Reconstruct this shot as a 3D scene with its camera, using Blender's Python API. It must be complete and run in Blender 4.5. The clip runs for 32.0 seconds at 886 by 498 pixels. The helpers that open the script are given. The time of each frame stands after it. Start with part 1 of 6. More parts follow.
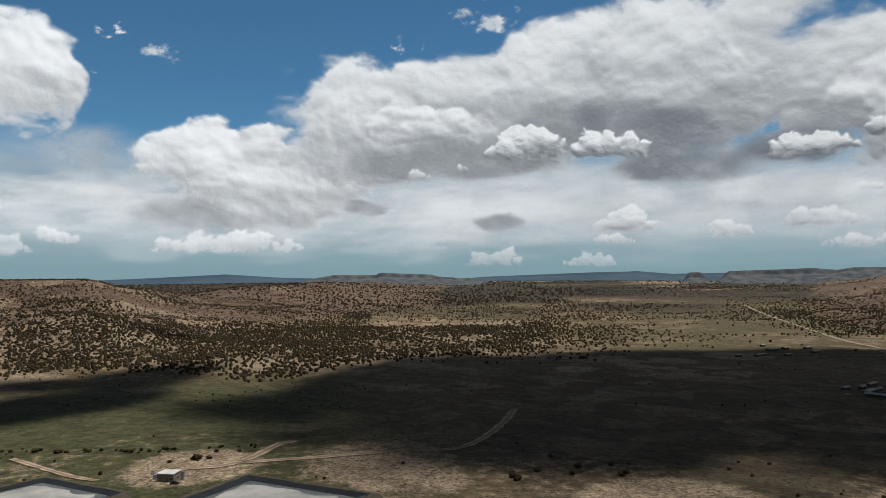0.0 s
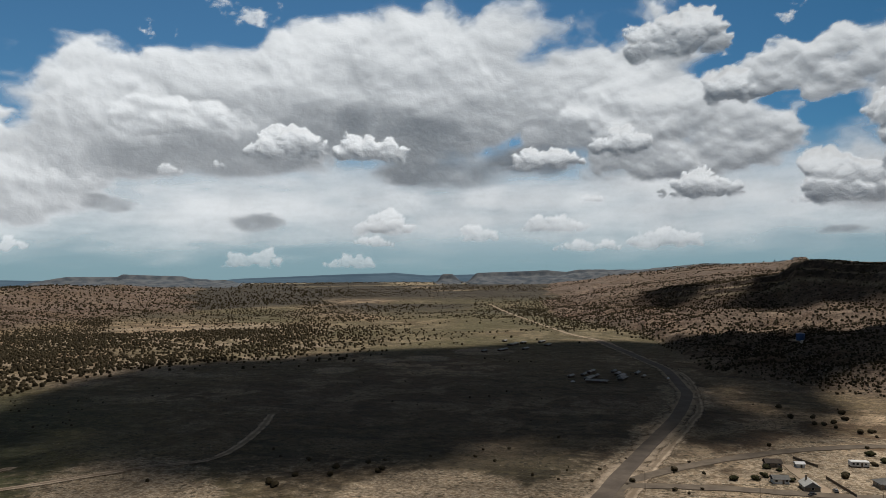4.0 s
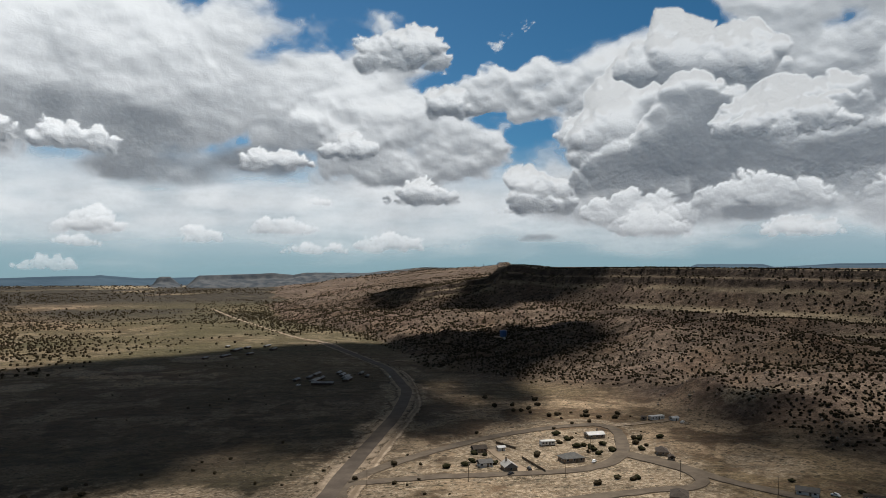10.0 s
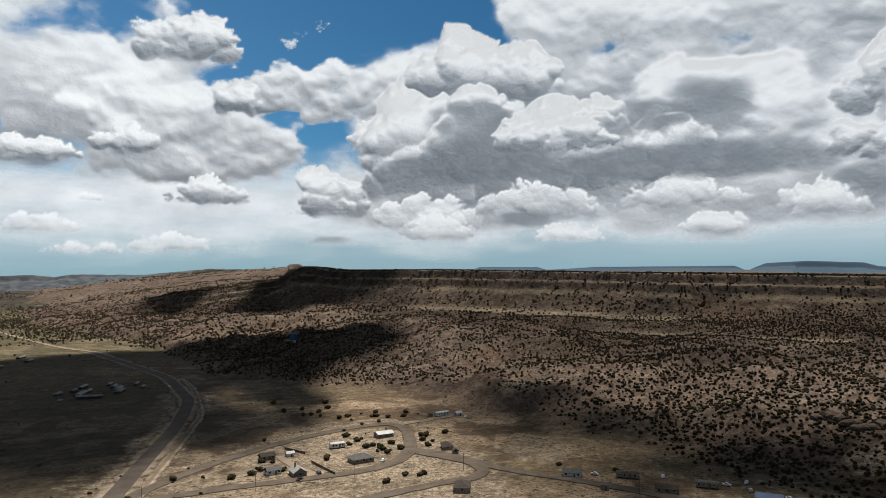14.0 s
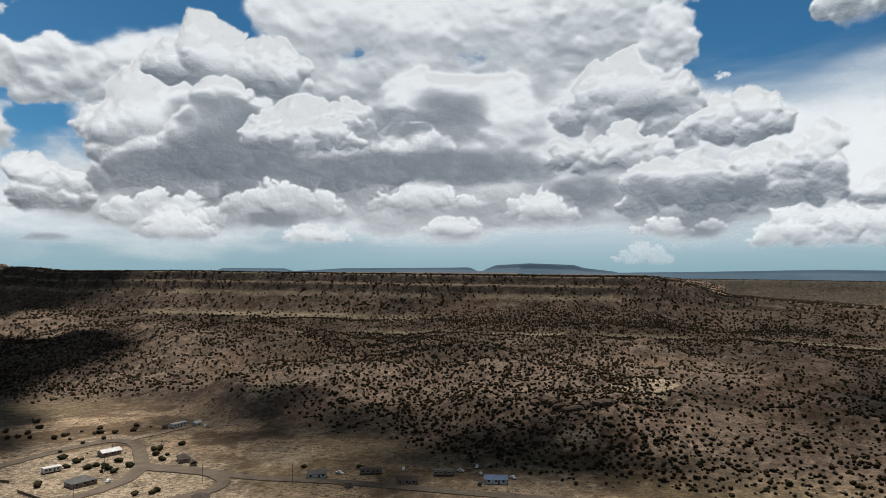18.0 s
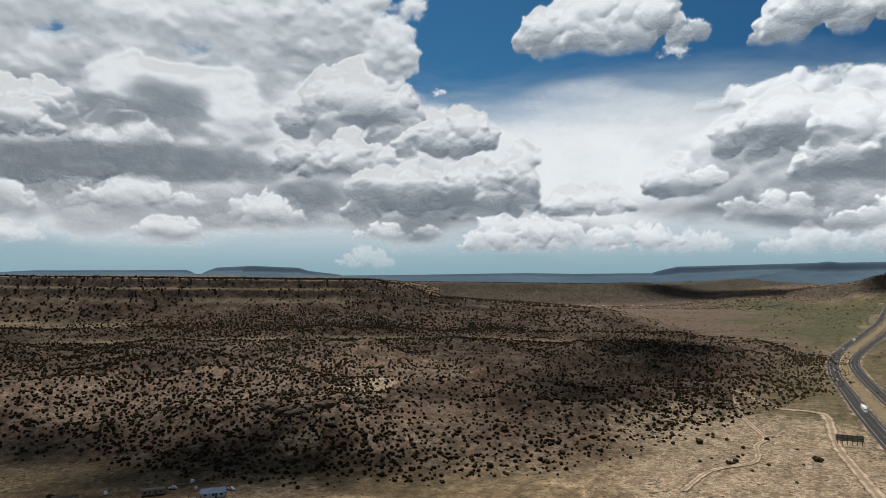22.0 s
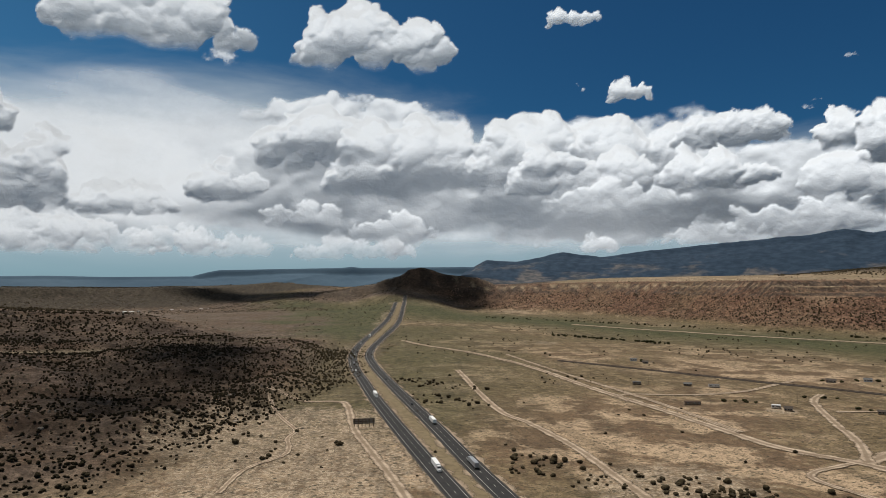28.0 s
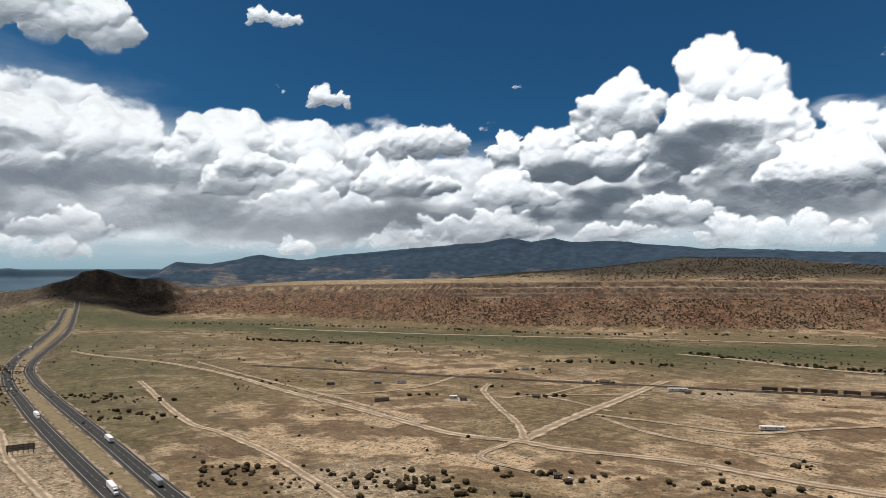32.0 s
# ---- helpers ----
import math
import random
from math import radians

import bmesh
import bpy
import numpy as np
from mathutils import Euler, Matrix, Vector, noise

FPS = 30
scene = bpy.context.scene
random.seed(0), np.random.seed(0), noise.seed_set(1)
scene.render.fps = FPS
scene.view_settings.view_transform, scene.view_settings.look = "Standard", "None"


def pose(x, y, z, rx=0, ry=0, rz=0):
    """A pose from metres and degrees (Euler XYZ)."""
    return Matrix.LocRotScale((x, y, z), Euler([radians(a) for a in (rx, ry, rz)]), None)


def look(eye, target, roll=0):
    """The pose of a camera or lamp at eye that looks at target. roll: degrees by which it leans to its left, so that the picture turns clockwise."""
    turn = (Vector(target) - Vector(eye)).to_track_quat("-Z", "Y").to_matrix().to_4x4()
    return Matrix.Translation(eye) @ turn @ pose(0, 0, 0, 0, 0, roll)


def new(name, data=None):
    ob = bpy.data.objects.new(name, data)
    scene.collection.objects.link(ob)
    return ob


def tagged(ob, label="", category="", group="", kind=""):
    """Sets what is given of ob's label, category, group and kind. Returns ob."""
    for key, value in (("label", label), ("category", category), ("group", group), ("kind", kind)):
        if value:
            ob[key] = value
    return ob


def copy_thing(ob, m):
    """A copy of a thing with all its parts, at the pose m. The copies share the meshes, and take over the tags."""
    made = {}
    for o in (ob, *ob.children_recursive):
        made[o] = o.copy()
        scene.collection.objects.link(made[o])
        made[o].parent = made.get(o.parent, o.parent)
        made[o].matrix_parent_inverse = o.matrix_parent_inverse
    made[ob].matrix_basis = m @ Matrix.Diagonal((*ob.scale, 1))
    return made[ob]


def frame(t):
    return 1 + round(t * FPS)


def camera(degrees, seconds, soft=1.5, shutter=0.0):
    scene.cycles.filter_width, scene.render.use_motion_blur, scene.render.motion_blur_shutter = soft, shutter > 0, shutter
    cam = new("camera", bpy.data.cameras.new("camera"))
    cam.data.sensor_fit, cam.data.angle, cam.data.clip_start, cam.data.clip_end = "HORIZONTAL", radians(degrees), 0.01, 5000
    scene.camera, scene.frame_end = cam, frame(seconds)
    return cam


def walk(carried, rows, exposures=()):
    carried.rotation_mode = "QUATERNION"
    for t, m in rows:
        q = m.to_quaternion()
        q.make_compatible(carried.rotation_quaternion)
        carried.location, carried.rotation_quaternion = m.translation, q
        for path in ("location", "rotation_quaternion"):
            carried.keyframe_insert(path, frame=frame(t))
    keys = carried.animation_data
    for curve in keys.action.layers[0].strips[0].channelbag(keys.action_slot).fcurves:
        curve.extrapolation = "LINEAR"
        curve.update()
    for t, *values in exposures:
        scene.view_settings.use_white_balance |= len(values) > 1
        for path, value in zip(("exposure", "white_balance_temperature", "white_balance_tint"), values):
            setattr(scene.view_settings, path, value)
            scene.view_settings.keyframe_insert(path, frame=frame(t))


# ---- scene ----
# camera: a drone that hovers at one spot and turns to the right
EYE = 110.0
cam = camera(64.79, 32.0, soft=0.7)
PATH = [
    (0.0, pose(0, 0, EYE, 90 + 1.85, 0.41, 0.00)),
    (0.5, pose(0, 0, EYE, 90 + 1.86, 0.37, -2.33)),
    (1.0, pose(0, 0, EYE, 90 + 1.87, 0.39, -4.72)),
    (1.5, pose(0, 0, EYE, 90 + 1.87, 0.37, -7.14)),
    (2.0, pose(0, 0, EYE, 90 + 1.86, 0.35, -9.63)),
    (2.5, pose(0, 0, EYE, 90 + 1.87, 0.37, -12.12)),
    (3.0, pose(0, 0, EYE, 90 + 1.87, 0.36, -14.60)),
    (3.5, pose(0, 0, EYE, 90 + 1.87, 0.37, -17.03)),
    (4.0, pose(0, 0, EYE, 90 + 1.86, 0.35, -19.47)),
    (4.5, pose(0, 0, EYE, 90 + 1.83, 0.33, -21.86)),
    (6.5, pose(0, 0, EYE, 90 + 1.86, 0.35, -31.14)),
    (7.0, pose(0, 0, EYE, 90 + 1.90, 0.36, -33.15)),
    (7.5, pose(0, 0, EYE, 90 + 1.93, 0.29, -34.22)),
    (8.0, pose(0, 0, EYE, 90 + 1.95, 0.26, -35.34)),
    (8.5, pose(0, 0, EYE, 90 + 1.98, 0.26, -36.70)),
    (9.0, pose(0, 0, EYE, 90 + 2.00, 0.22, -38.27)),
    (9.5, pose(0, 0, EYE, 90 + 2.01, 0.17, -39.85)),
    (10.0, pose(0, 0, EYE, 90 + 2.01, 0.15, -41.55)),
    (10.5, pose(0, 0, EYE, 90 + 2.04, 0.18, -43.34)),
    (11.0, pose(0, 0, EYE, 90 + 2.05, 0.18, -45.28)),
    (11.5, pose(0, 0, EYE, 90 + 2.05, 0.13, -47.28)),
    (12.0, pose(0, 0, EYE, 90 + 2.08, 0.08, -49.27)),
    (12.5, pose(0, 0, EYE, 90 + 2.11, 0.09, -51.42)),
    (13.0, pose(0, 0, EYE, 90 + 2.12, 0.05, -53.78)),
    (13.5, pose(0, 0, EYE, 90 + 2.13, 0.06, -56.17)),
    (14.0, pose(0, 0, EYE, 90 + 2.15, 0.11, -58.49)),
    (14.5, pose(0, 0, EYE, 90 + 2.15, 0.16, -60.94)),
    (16.5, pose(0, 0, EYE, 90 + 2.17, 0.19, -70.98)),
    (17.0, pose(0, 0, EYE, 90 + 2.17, 0.18, -73.66)),
    (17.5, pose(0, 0, EYE, 90 + 2.19, 0.18, -76.36)),
    (18.0, pose(0, 0, EYE, 90 + 2.20, 0.17, -78.99)),
    (18.5, pose(0, 0, EYE, 90 + 2.21, 0.18, -81.65)),
    (19.0, pose(0, 0, EYE, 90 + 2.22, 0.19, -84.32)),
    (19.5, pose(0, 0, EYE, 90 + 2.25, 0.24, -87.12)),
    (20.0, pose(0, 0, EYE, 90 + 2.27, 0.28, -89.88)),
    (20.5, pose(0, 0, EYE, 90 + 2.28, 0.24, -92.68)),
    (21.0, pose(0, 0, EYE, 90 + 2.29, 0.20, -95.49)),
    (21.5, pose(0, 0, EYE, 90 + 2.33, 0.23, -98.31)),
    (22.0, pose(0, 0, EYE, 90 + 2.35, 0.25, -101.30)),
    (22.5, pose(0, 0, EYE, 90 + 2.36, 0.26, -104.23)),
    (23.0, pose(0, 0, EYE, 90 + 2.38, 0.27, -107.20)),
    (23.5, pose(0, 0, EYE, 90 + 2.40, 0.28, -110.13)),
    (24.0, pose(0, 0, EYE, 90 + 2.41, 0.30, -113.08)),
    (24.5, pose(0, 0, EYE, 90 + 2.42, 0.32, -116.06)),
    (25.0, pose(0, 0, EYE, 90 + 2.42, 0.33, -119.21)),
    (25.5, pose(0, 0, EYE, 90 + 2.44, 0.48, -122.31)),
    (27.5, pose(0, 0, EYE, 90 + 2.48, 0.25, -134.58)),
    (28.0, pose(0, 0, EYE, 90 + 2.48, 0.21, -137.66)),
    (28.5, pose(0, 0, EYE, 90 + 2.51, 0.21, -140.79)),
    (29.0, pose(0, 0, EYE, 90 + 2.53, 0.24, -143.98)),
    (29.5, pose(0, 0, EYE, 90 + 2.54, 0.27, -147.20)),
    (30.0, pose(0, 0, EYE, 90 + 2.56, 0.28, -150.40)),
    (30.5, pose(0, 0, EYE, 90 + 2.55, 0.27, -153.59)),
    (31.0, pose(0, 0, EYE, 90 + 2.57, 0.30, -156.73)),
    (31.5, pose(0, 0, EYE, 90 + 2.59, 0.30, -159.65)),
    (32.0, pose(0, 0, EYE, 90 + 2.62, 0.26, -162.14)),
]
walk(cam, PATH, ((0.0, -0.3), (9.0, -0.16), (14.0, 0.08), (19.0, 0.08), (22.0, 0.0), (25.0, -0.2), (28.0, -0.16), (32.0, 0.10)))

# sun and sky
SUN_BEARING, SUN_HEIGHT = 80.0, 73.0   # degrees clockwise from the first view; degrees above the horizon
SUN_DIR = Vector((math.sin(radians(SUN_BEARING)) * math.cos(radians(SUN_HEIGHT)),
                  math.cos(radians(SUN_BEARING)) * math.cos(radians(SUN_HEIGHT)), math.sin(radians(SUN_HEIGHT))))
sun = new("sun", bpy.data.lights.new("sun", "SUN"))
sun.data.energy, sun.data.angle, sun.data.color = 5.0, radians(0.6), (1.0, 0.96, 0.90)
sun.matrix_world = look(SUN_DIR * 100, (0, 0, 0))

world = bpy.data.worlds.new("sky")
scene.world = world
world.use_nodes = True


class Nodes:
    """Short ways to add nodes to one tree."""

    def __init__(self, tree):
        self.tree = tree
        tree.nodes.clear()

    def add(self, kind, props=None, **sockets):
        n = self.tree.nodes.new(kind)
        for k, v in (props or {}).items():
            setattr(n, k, v)
        for k, v in sockets.items():
            key = k.replace("_", " ")
            s = n.inputs[int(key[1:])] if key[0] == "i" and key[1:].isdigit() else n.inputs[key]
            self.put(s, v)
        return n

    def put(self, socket, v):
        if isinstance(v, bpy.types.NodeSocket):
            self.tree.links.new(v, socket)
        elif isinstance(v, bpy.types.Node):
            self.tree.links.new(v.outputs[0], socket)
        elif isinstance(v, tuple) and len(v) == 3 and socket.type == "RGBA":
            socket.default_value = (*v, 1)
        else:
            socket.default_value = v

    def math(self, op, a, b=0.0, c=0.0):
        return self.add("ShaderNodeMath", {"operation": op}, i0=a, i1=b, i2=c).outputs[0]

    def mix(self, f, a, b):
        n = self.add("ShaderNodeMix", {"data_type": "RGBA"})
        self.put(n.inputs[0], f), self.put(n.inputs[6], a), self.put(n.inputs[7], b)
        return n.outputs[2]

    def ramp(self, f, lo, hi):
        n = self.add("ShaderNodeMapRange", {"interpolation_type": "SMOOTHSTEP"})
        self.put(n.inputs[0], f)
        n.inputs[1].default_value, n.inputs[2].default_value = lo, hi
        return n.outputs[0]

    def noise(self, vec, scale, detail=4.0, rough=0.55, warp=0.0):
        n = self.add("ShaderNodeTexNoise", None, Scale=scale, Detail=detail, Roughness=rough, Distortion=warp)
        self.put(n.inputs["Vector"], vec)
        return n.outputs["Fac"]

    def attr(self, name):
        return self.add("ShaderNodeAttribute", {"attribute_name": name}).outputs["Fac"]


def build_sky():
    n = Nodes(world.node_tree)
    sky = n.add("ShaderNodeTexSky", {"sky_type": "NISHITA", "sun_disc": False, "sun_elevation": radians(SUN_HEIGHT),
                                     "sun_rotation": radians(SUN_BEARING), "altitude": 1900.0, "dust_density": 0.6})
    ray = n.add("ShaderNodeTexCoord").outputs["Generated"]
    z = n.add("ShaderNodeSeparateXYZ", None, Vector=ray).outputs["Z"]
    # thin high veil: whiter towards the horizon, torn by stretched noise
    flat = n.add("ShaderNodeVectorMath", {"operation": "MULTIPLY"}, i0=ray, i1=(1.0, 1.0, 4.5))
    torn = n.noise(flat, 2.6, 7.0, 0.6, 0.5)
    low = n.math("SUBTRACT", 1.0, n.ramp(z, 0.06, 0.25))
    glow = n.add("ShaderNodeVectorMath", {"operation": "DOT_PRODUCT"}, i0=ray, i1=(math.sin(radians(114)), math.cos(radians(114)), 0.16)).outputs["Value"]
    low = n.math("ADD", low, n.math("MULTIPLY", n.math("MULTIPLY", n.ramp(glow, 0.80, 1.02), n.math("SUBTRACT", 1.0, n.ramp(z, 0.16, 0.38))), 0.75))
    veil = n.ramp(n.math("ADD", n.math("MULTIPLY", torn, 0.6), n.math("MULTIPLY", low, 0.9)), 0.48, 1.05)
    side = n.add("ShaderNodeVectorMath", {"operation": "DOT_PRODUCT"}, i0=ray, i1=(-0.2, 0.98, 0.0)).outputs["Value"]
    haze = n.mix(n.ramp(side, 0.2, 1.0), n.mix(n.ramp(side, -1.0, -0.35), (0.0095, 0.029, 0.042), (0.021, 0.051, 0.062)), (0.048, 0.086, 0.097))
    blue = n.add("ShaderNodeVectorMath", {"operation": "MULTIPLY"}, i0=sky, i1=haze).outputs[0]
    # broken grey cover added overhead, out of sight, to darken the shade below
    cover = n.math("MULTIPLY", n.ramp(z, 0.41, 0.50), n.ramp(torn, 0.25, 0.42))
    blue = n.mix(cover, blue, (0.050, 0.052, 0.054))
    fine = n.noise(flat, 3.2, 4.0, 0.5, 0.3)
    white = n.mix(n.ramp(fine, 0.34, 0.66), (0.37, 0.46, 0.52), (0.57, 0.64, 0.69))
    teal = n.mix(n.ramp(z, 0.0, 0.09), (0.26, 0.40, 0.47), white)
    out = n.mix(n.math("MULTIPLY", veil, 0.92), blue, teal)
    bg = n.add("ShaderNodeBackground", None, Color=out, Strength=1.0)
    n.add("ShaderNodeOutputWorld", None, Surface=bg)


build_sky()

# materials
def material(name, rough=0.9):
    m = bpy.data.materials.new(name)
    m.use_nodes = True
    n = Nodes(m.node_tree)
    bsdf = n.add("ShaderNodeBsdfPrincipled", None, Roughness=rough)
    bsdf.inputs["Specular IOR Level"].default_value = 0.2
    n.add("ShaderNodeOutputMaterial", None, Surface=bsdf)
    return m, n, bsdf


def plain(name, dark, light, scale=0.3, rough=0.85, metal=0.0, bump=0.0):
    """A surface of two mottled tones, with finer grain on top."""
    m, n, b = material(name, rough)
    pos = n.add("ShaderNodeNewGeometry").outputs["Position"]
    coarse = n.ramp(n.noise(pos, scale, 5.0), 0.3, 0.7)
    fine = n.noise(pos, scale * 8, 3.0)
    tone = n.math("ADD", n.math("MULTIPLY", coarse, 0.7), n.math("MULTIPLY", fine, 0.3))
    n.put(b.inputs["Base Color"], n.mix(tone, dark, light))
    b.inputs["Metallic"].default_value = metal
    if bump:
        k = n.add("ShaderNodeBump", None, Strength=0.6, Distance=bump, Height=fine)
        n.put(b.inputs["Normal"], k)
    return m


def ground_material():
    m, n, b = material("desert_ground", 0.95)
    pos = n.add("ShaderNodeNewGeometry").outputs["Position"]
    big = n.noise(pos, 0.0035, 5.0, 0.6, 0.5)
    mid = n.noise(pos, 0.02, 6.0, 0.62, 0.3)
    small = n.noise(pos, 0.11, 5.0, 0.65)
    tiny = n.noise(pos, 0.45, 3.0, 0.6)
    patch = n.ramp(mid, 0.47, 0.55)
    soil = n.mix(patch, (0.150, 0.098, 0.058), (0.400, 0.290, 0.186))
    grass = n.mix(n.ramp(small, 0.35, 0.65), (0.098, 0.072, 0.037), (0.205, 0.149, 0.083))
    base = n.mix(n.ramp(n.math("ADD", big, n.math("MULTIPLY", n.math("SUBTRACT", small, 0.5), 0.5)), 0.40, 0.58), soil, grass)
    green = n.mix(n.ramp(small, 0.3, 0.7), (0.044, 0.050, 0.020), (0.088, 0.086, 0.038))
    base = n.mix(n.math("MULTIPLY", n.attr("green"), n.ramp(mid, 0.08, 0.42)), base, green)
    rock = n.mix(n.ramp(small, 0.3, 0.7), (0.073, 0.050, 0.040), (0.197, 0.138, 0.109))
    rock = n.mix(n.math("MULTIPLY", n.ramp(n.noise(pos, 0.009, 5.0, 0.6, 0.6), 0.46, 0.60), 0.75), rock, n.mix(n.ramp(small, 0.3, 0.7), (0.060, 0.035, 0.024), (0.165, 0.100, 0.068)))
    base = n.mix(n.attr("rock"), base, rock)
    red = n.mix(n.ramp(n.math("ADD", n.math("MULTIPLY", small, 0.6), n.math("MULTIPLY", tiny, 0.4)), 0.36, 0.64), (0.050, 0.025, 0.016), (0.225, 0.120, 0.074))
    base = n.mix(n.attr("red"), base, red)
    # dark scrub colour; also laid on as shade over plain and butte
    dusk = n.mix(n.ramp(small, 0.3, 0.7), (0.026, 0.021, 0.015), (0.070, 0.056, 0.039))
    base = n.mix(n.math("MULTIPLY", n.attr("scrub_shade"), n.ramp(mid, 0.1, 0.45)), base, dusk)
    base = n.mix(n.attr("bench"), base, n.mix(n.ramp(small, 0.3, 0.7), (0.270, 0.212, 0.132), (0.390, 0.312, 0.205)))
    sand = n.mix(n.ramp(tiny, 0.42, 0.58), (0.195, 0.142, 0.090), (0.435, 0.345, 0.245))
    base = n.mix(n.ramp(n.math("ADD", n.attr("sand"), n.math("MULTIPLY", n.math("SUBTRACT", small, 0.5), 0.9)), 0.35, 0.65), base, sand)
    base = n.mix(n.attr("cliff"), base, n.mix(n.ramp(small, 0.3, 0.7), (0.046, 0.033, 0.026), (0.120, 0.086, 0.064)))
    crumb = n.noise(pos, 0.9, 2.0, 0.6)
    speck = n.ramp(n.math("ADD", n.math("MULTIPLY", tiny, 0.5), n.math("MULTIPLY", crumb, 0.5)), 0.53, 0.62)
    base = n.mix(n.math("MULTIPLY", speck, 0.6), base, (0.046, 0.038, 0.022))
    pale = n.ramp(n.math("ADD", n.math("MULTIPLY", small, 0.5), n.math("MULTIPLY", n.noise(pos, 0.6, 3.0, 0.6), 0.5)), 0.55, 0.66)
    base = n.mix(n.math("MULTIPLY", n.math("MULTIPLY", pale, 0.5), n.math("SUBTRACT", 1.0, n.math("MAXIMUM", n.attr("scrub_shade"), n.math("MULTIPLY", n.attr("green"), 0.8)))), base, (0.330, 0.262, 0.180))
    # tufts and crumbs that mottle the open ground
    tuft = n.ramp(n.math("ADD", n.math("MULTIPLY", n.noise(pos, 0.075, 6.0, 0.75, 1.0), 0.7), n.math("MULTIPLY", n.noise(pos, 0.30, 4.0, 0.7), 0.3)), 0.485, 0.545)
    dim = n.add("ShaderNodeVectorMath", {"operation": "SCALE"}, i0=base, i3=0.46).outputs[0]
    base = n.mix(n.math("MULTIPLY", n.math("MULTIPLY", tuft, 0.62), n.math("SUBTRACT", 1.0, n.math("MULTIPLY", n.attr("bench"), 0.7))), base, dim)
    streak = n.noise(n.add("ShaderNodeVectorMath", {"operation": "MULTIPLY"}, i0=n.add("ShaderNodeVectorRotate", {"rotation_type": "Z_AXIS"}, Vector=pos, Angle=0.73).outputs[0], i1=(0.008, 0.06, 0.02)).outputs[0], 1.0, 5.0, 0.65, 0.4)
    base = n.mix(n.math("MULTIPLY", n.math("MULTIPLY", n.ramp(streak, 0.50, 0.60), 0.5), n.math("SUBTRACT", 1.0, n.attr("bench"))), base, dim)
    # single tufts of dry grass and small stones
    for size, cut, tone in ((0.22, 0.30, (0.030, 0.025, 0.014)), (0.42, 0.34, (0.052, 0.043, 0.024)), (0.30, 0.13, (0.27, 0.215, 0.155))):
        cell = n.add("ShaderNodeTexVoronoi", None, Vector=pos, Scale=size, Randomness=1.0)
        luck = n.add("ShaderNodeSeparateXYZ", None, Vector=cell.outputs["Color"]).outputs[0]
        dot = n.math("LESS_THAN", cell.outputs["Distance"], n.math("MULTIPLY", cut, n.math("ADD", luck, n.math("MULTIPLY", n.math("SUBTRACT", mid, 0.5), 2.5))))
        base = n.mix(n.math("MULTIPLY", dot, 0.75), base, tone)
    n.put(b.inputs["Base Color"], base)
    k = n.add("ShaderNodeBump", None, Strength=0.9, Distance=2.0, Height=n.math("ADD", n.math("MULTIPLY", mid, 4.0), n.math("ADD", small, n.math("MULTIPLY", tiny, 0.4))))
    n.put(b.inputs["Normal"], k)
    return m


def foliage(name, dark, light):
    m, n, b = material(name, 0.9)
    tone = n.add("ShaderNodeNewGeometry").outputs["Random Per Island"]
    pos = n.add("ShaderNodeNewGeometry").outputs["Position"]
    mot = n.math("ADD", n.math("MULTIPLY", tone, 0.6), n.math("MULTIPLY", n.noise(pos, 1.2, 3.0), 0.4))
    n.put(b.inputs["Base Color"], n.mix(mot, dark, light))
    b.inputs["Specular IOR Level"].default_value = 0.05
    n.put(b.inputs["Normal"], n.add("ShaderNodeBump", None, Strength=0.8, Distance=0.6, Height=n.noise(pos, 2.2, 3.0, 0.7)))
    return m


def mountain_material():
    """Dark forest above, bare pale slopes and mesas lower down, all tinted blue as distance haze."""
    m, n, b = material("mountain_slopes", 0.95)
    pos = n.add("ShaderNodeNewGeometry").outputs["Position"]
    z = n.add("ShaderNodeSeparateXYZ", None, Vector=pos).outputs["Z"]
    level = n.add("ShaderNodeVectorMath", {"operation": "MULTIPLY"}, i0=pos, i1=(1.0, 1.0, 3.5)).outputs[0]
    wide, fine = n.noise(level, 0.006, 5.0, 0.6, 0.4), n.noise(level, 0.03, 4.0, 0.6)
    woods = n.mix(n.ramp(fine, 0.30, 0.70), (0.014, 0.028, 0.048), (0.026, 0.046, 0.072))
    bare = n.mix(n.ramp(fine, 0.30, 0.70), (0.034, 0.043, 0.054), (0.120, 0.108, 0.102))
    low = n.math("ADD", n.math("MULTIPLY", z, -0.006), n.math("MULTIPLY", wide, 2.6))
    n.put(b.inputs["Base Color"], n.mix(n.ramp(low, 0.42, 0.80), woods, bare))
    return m


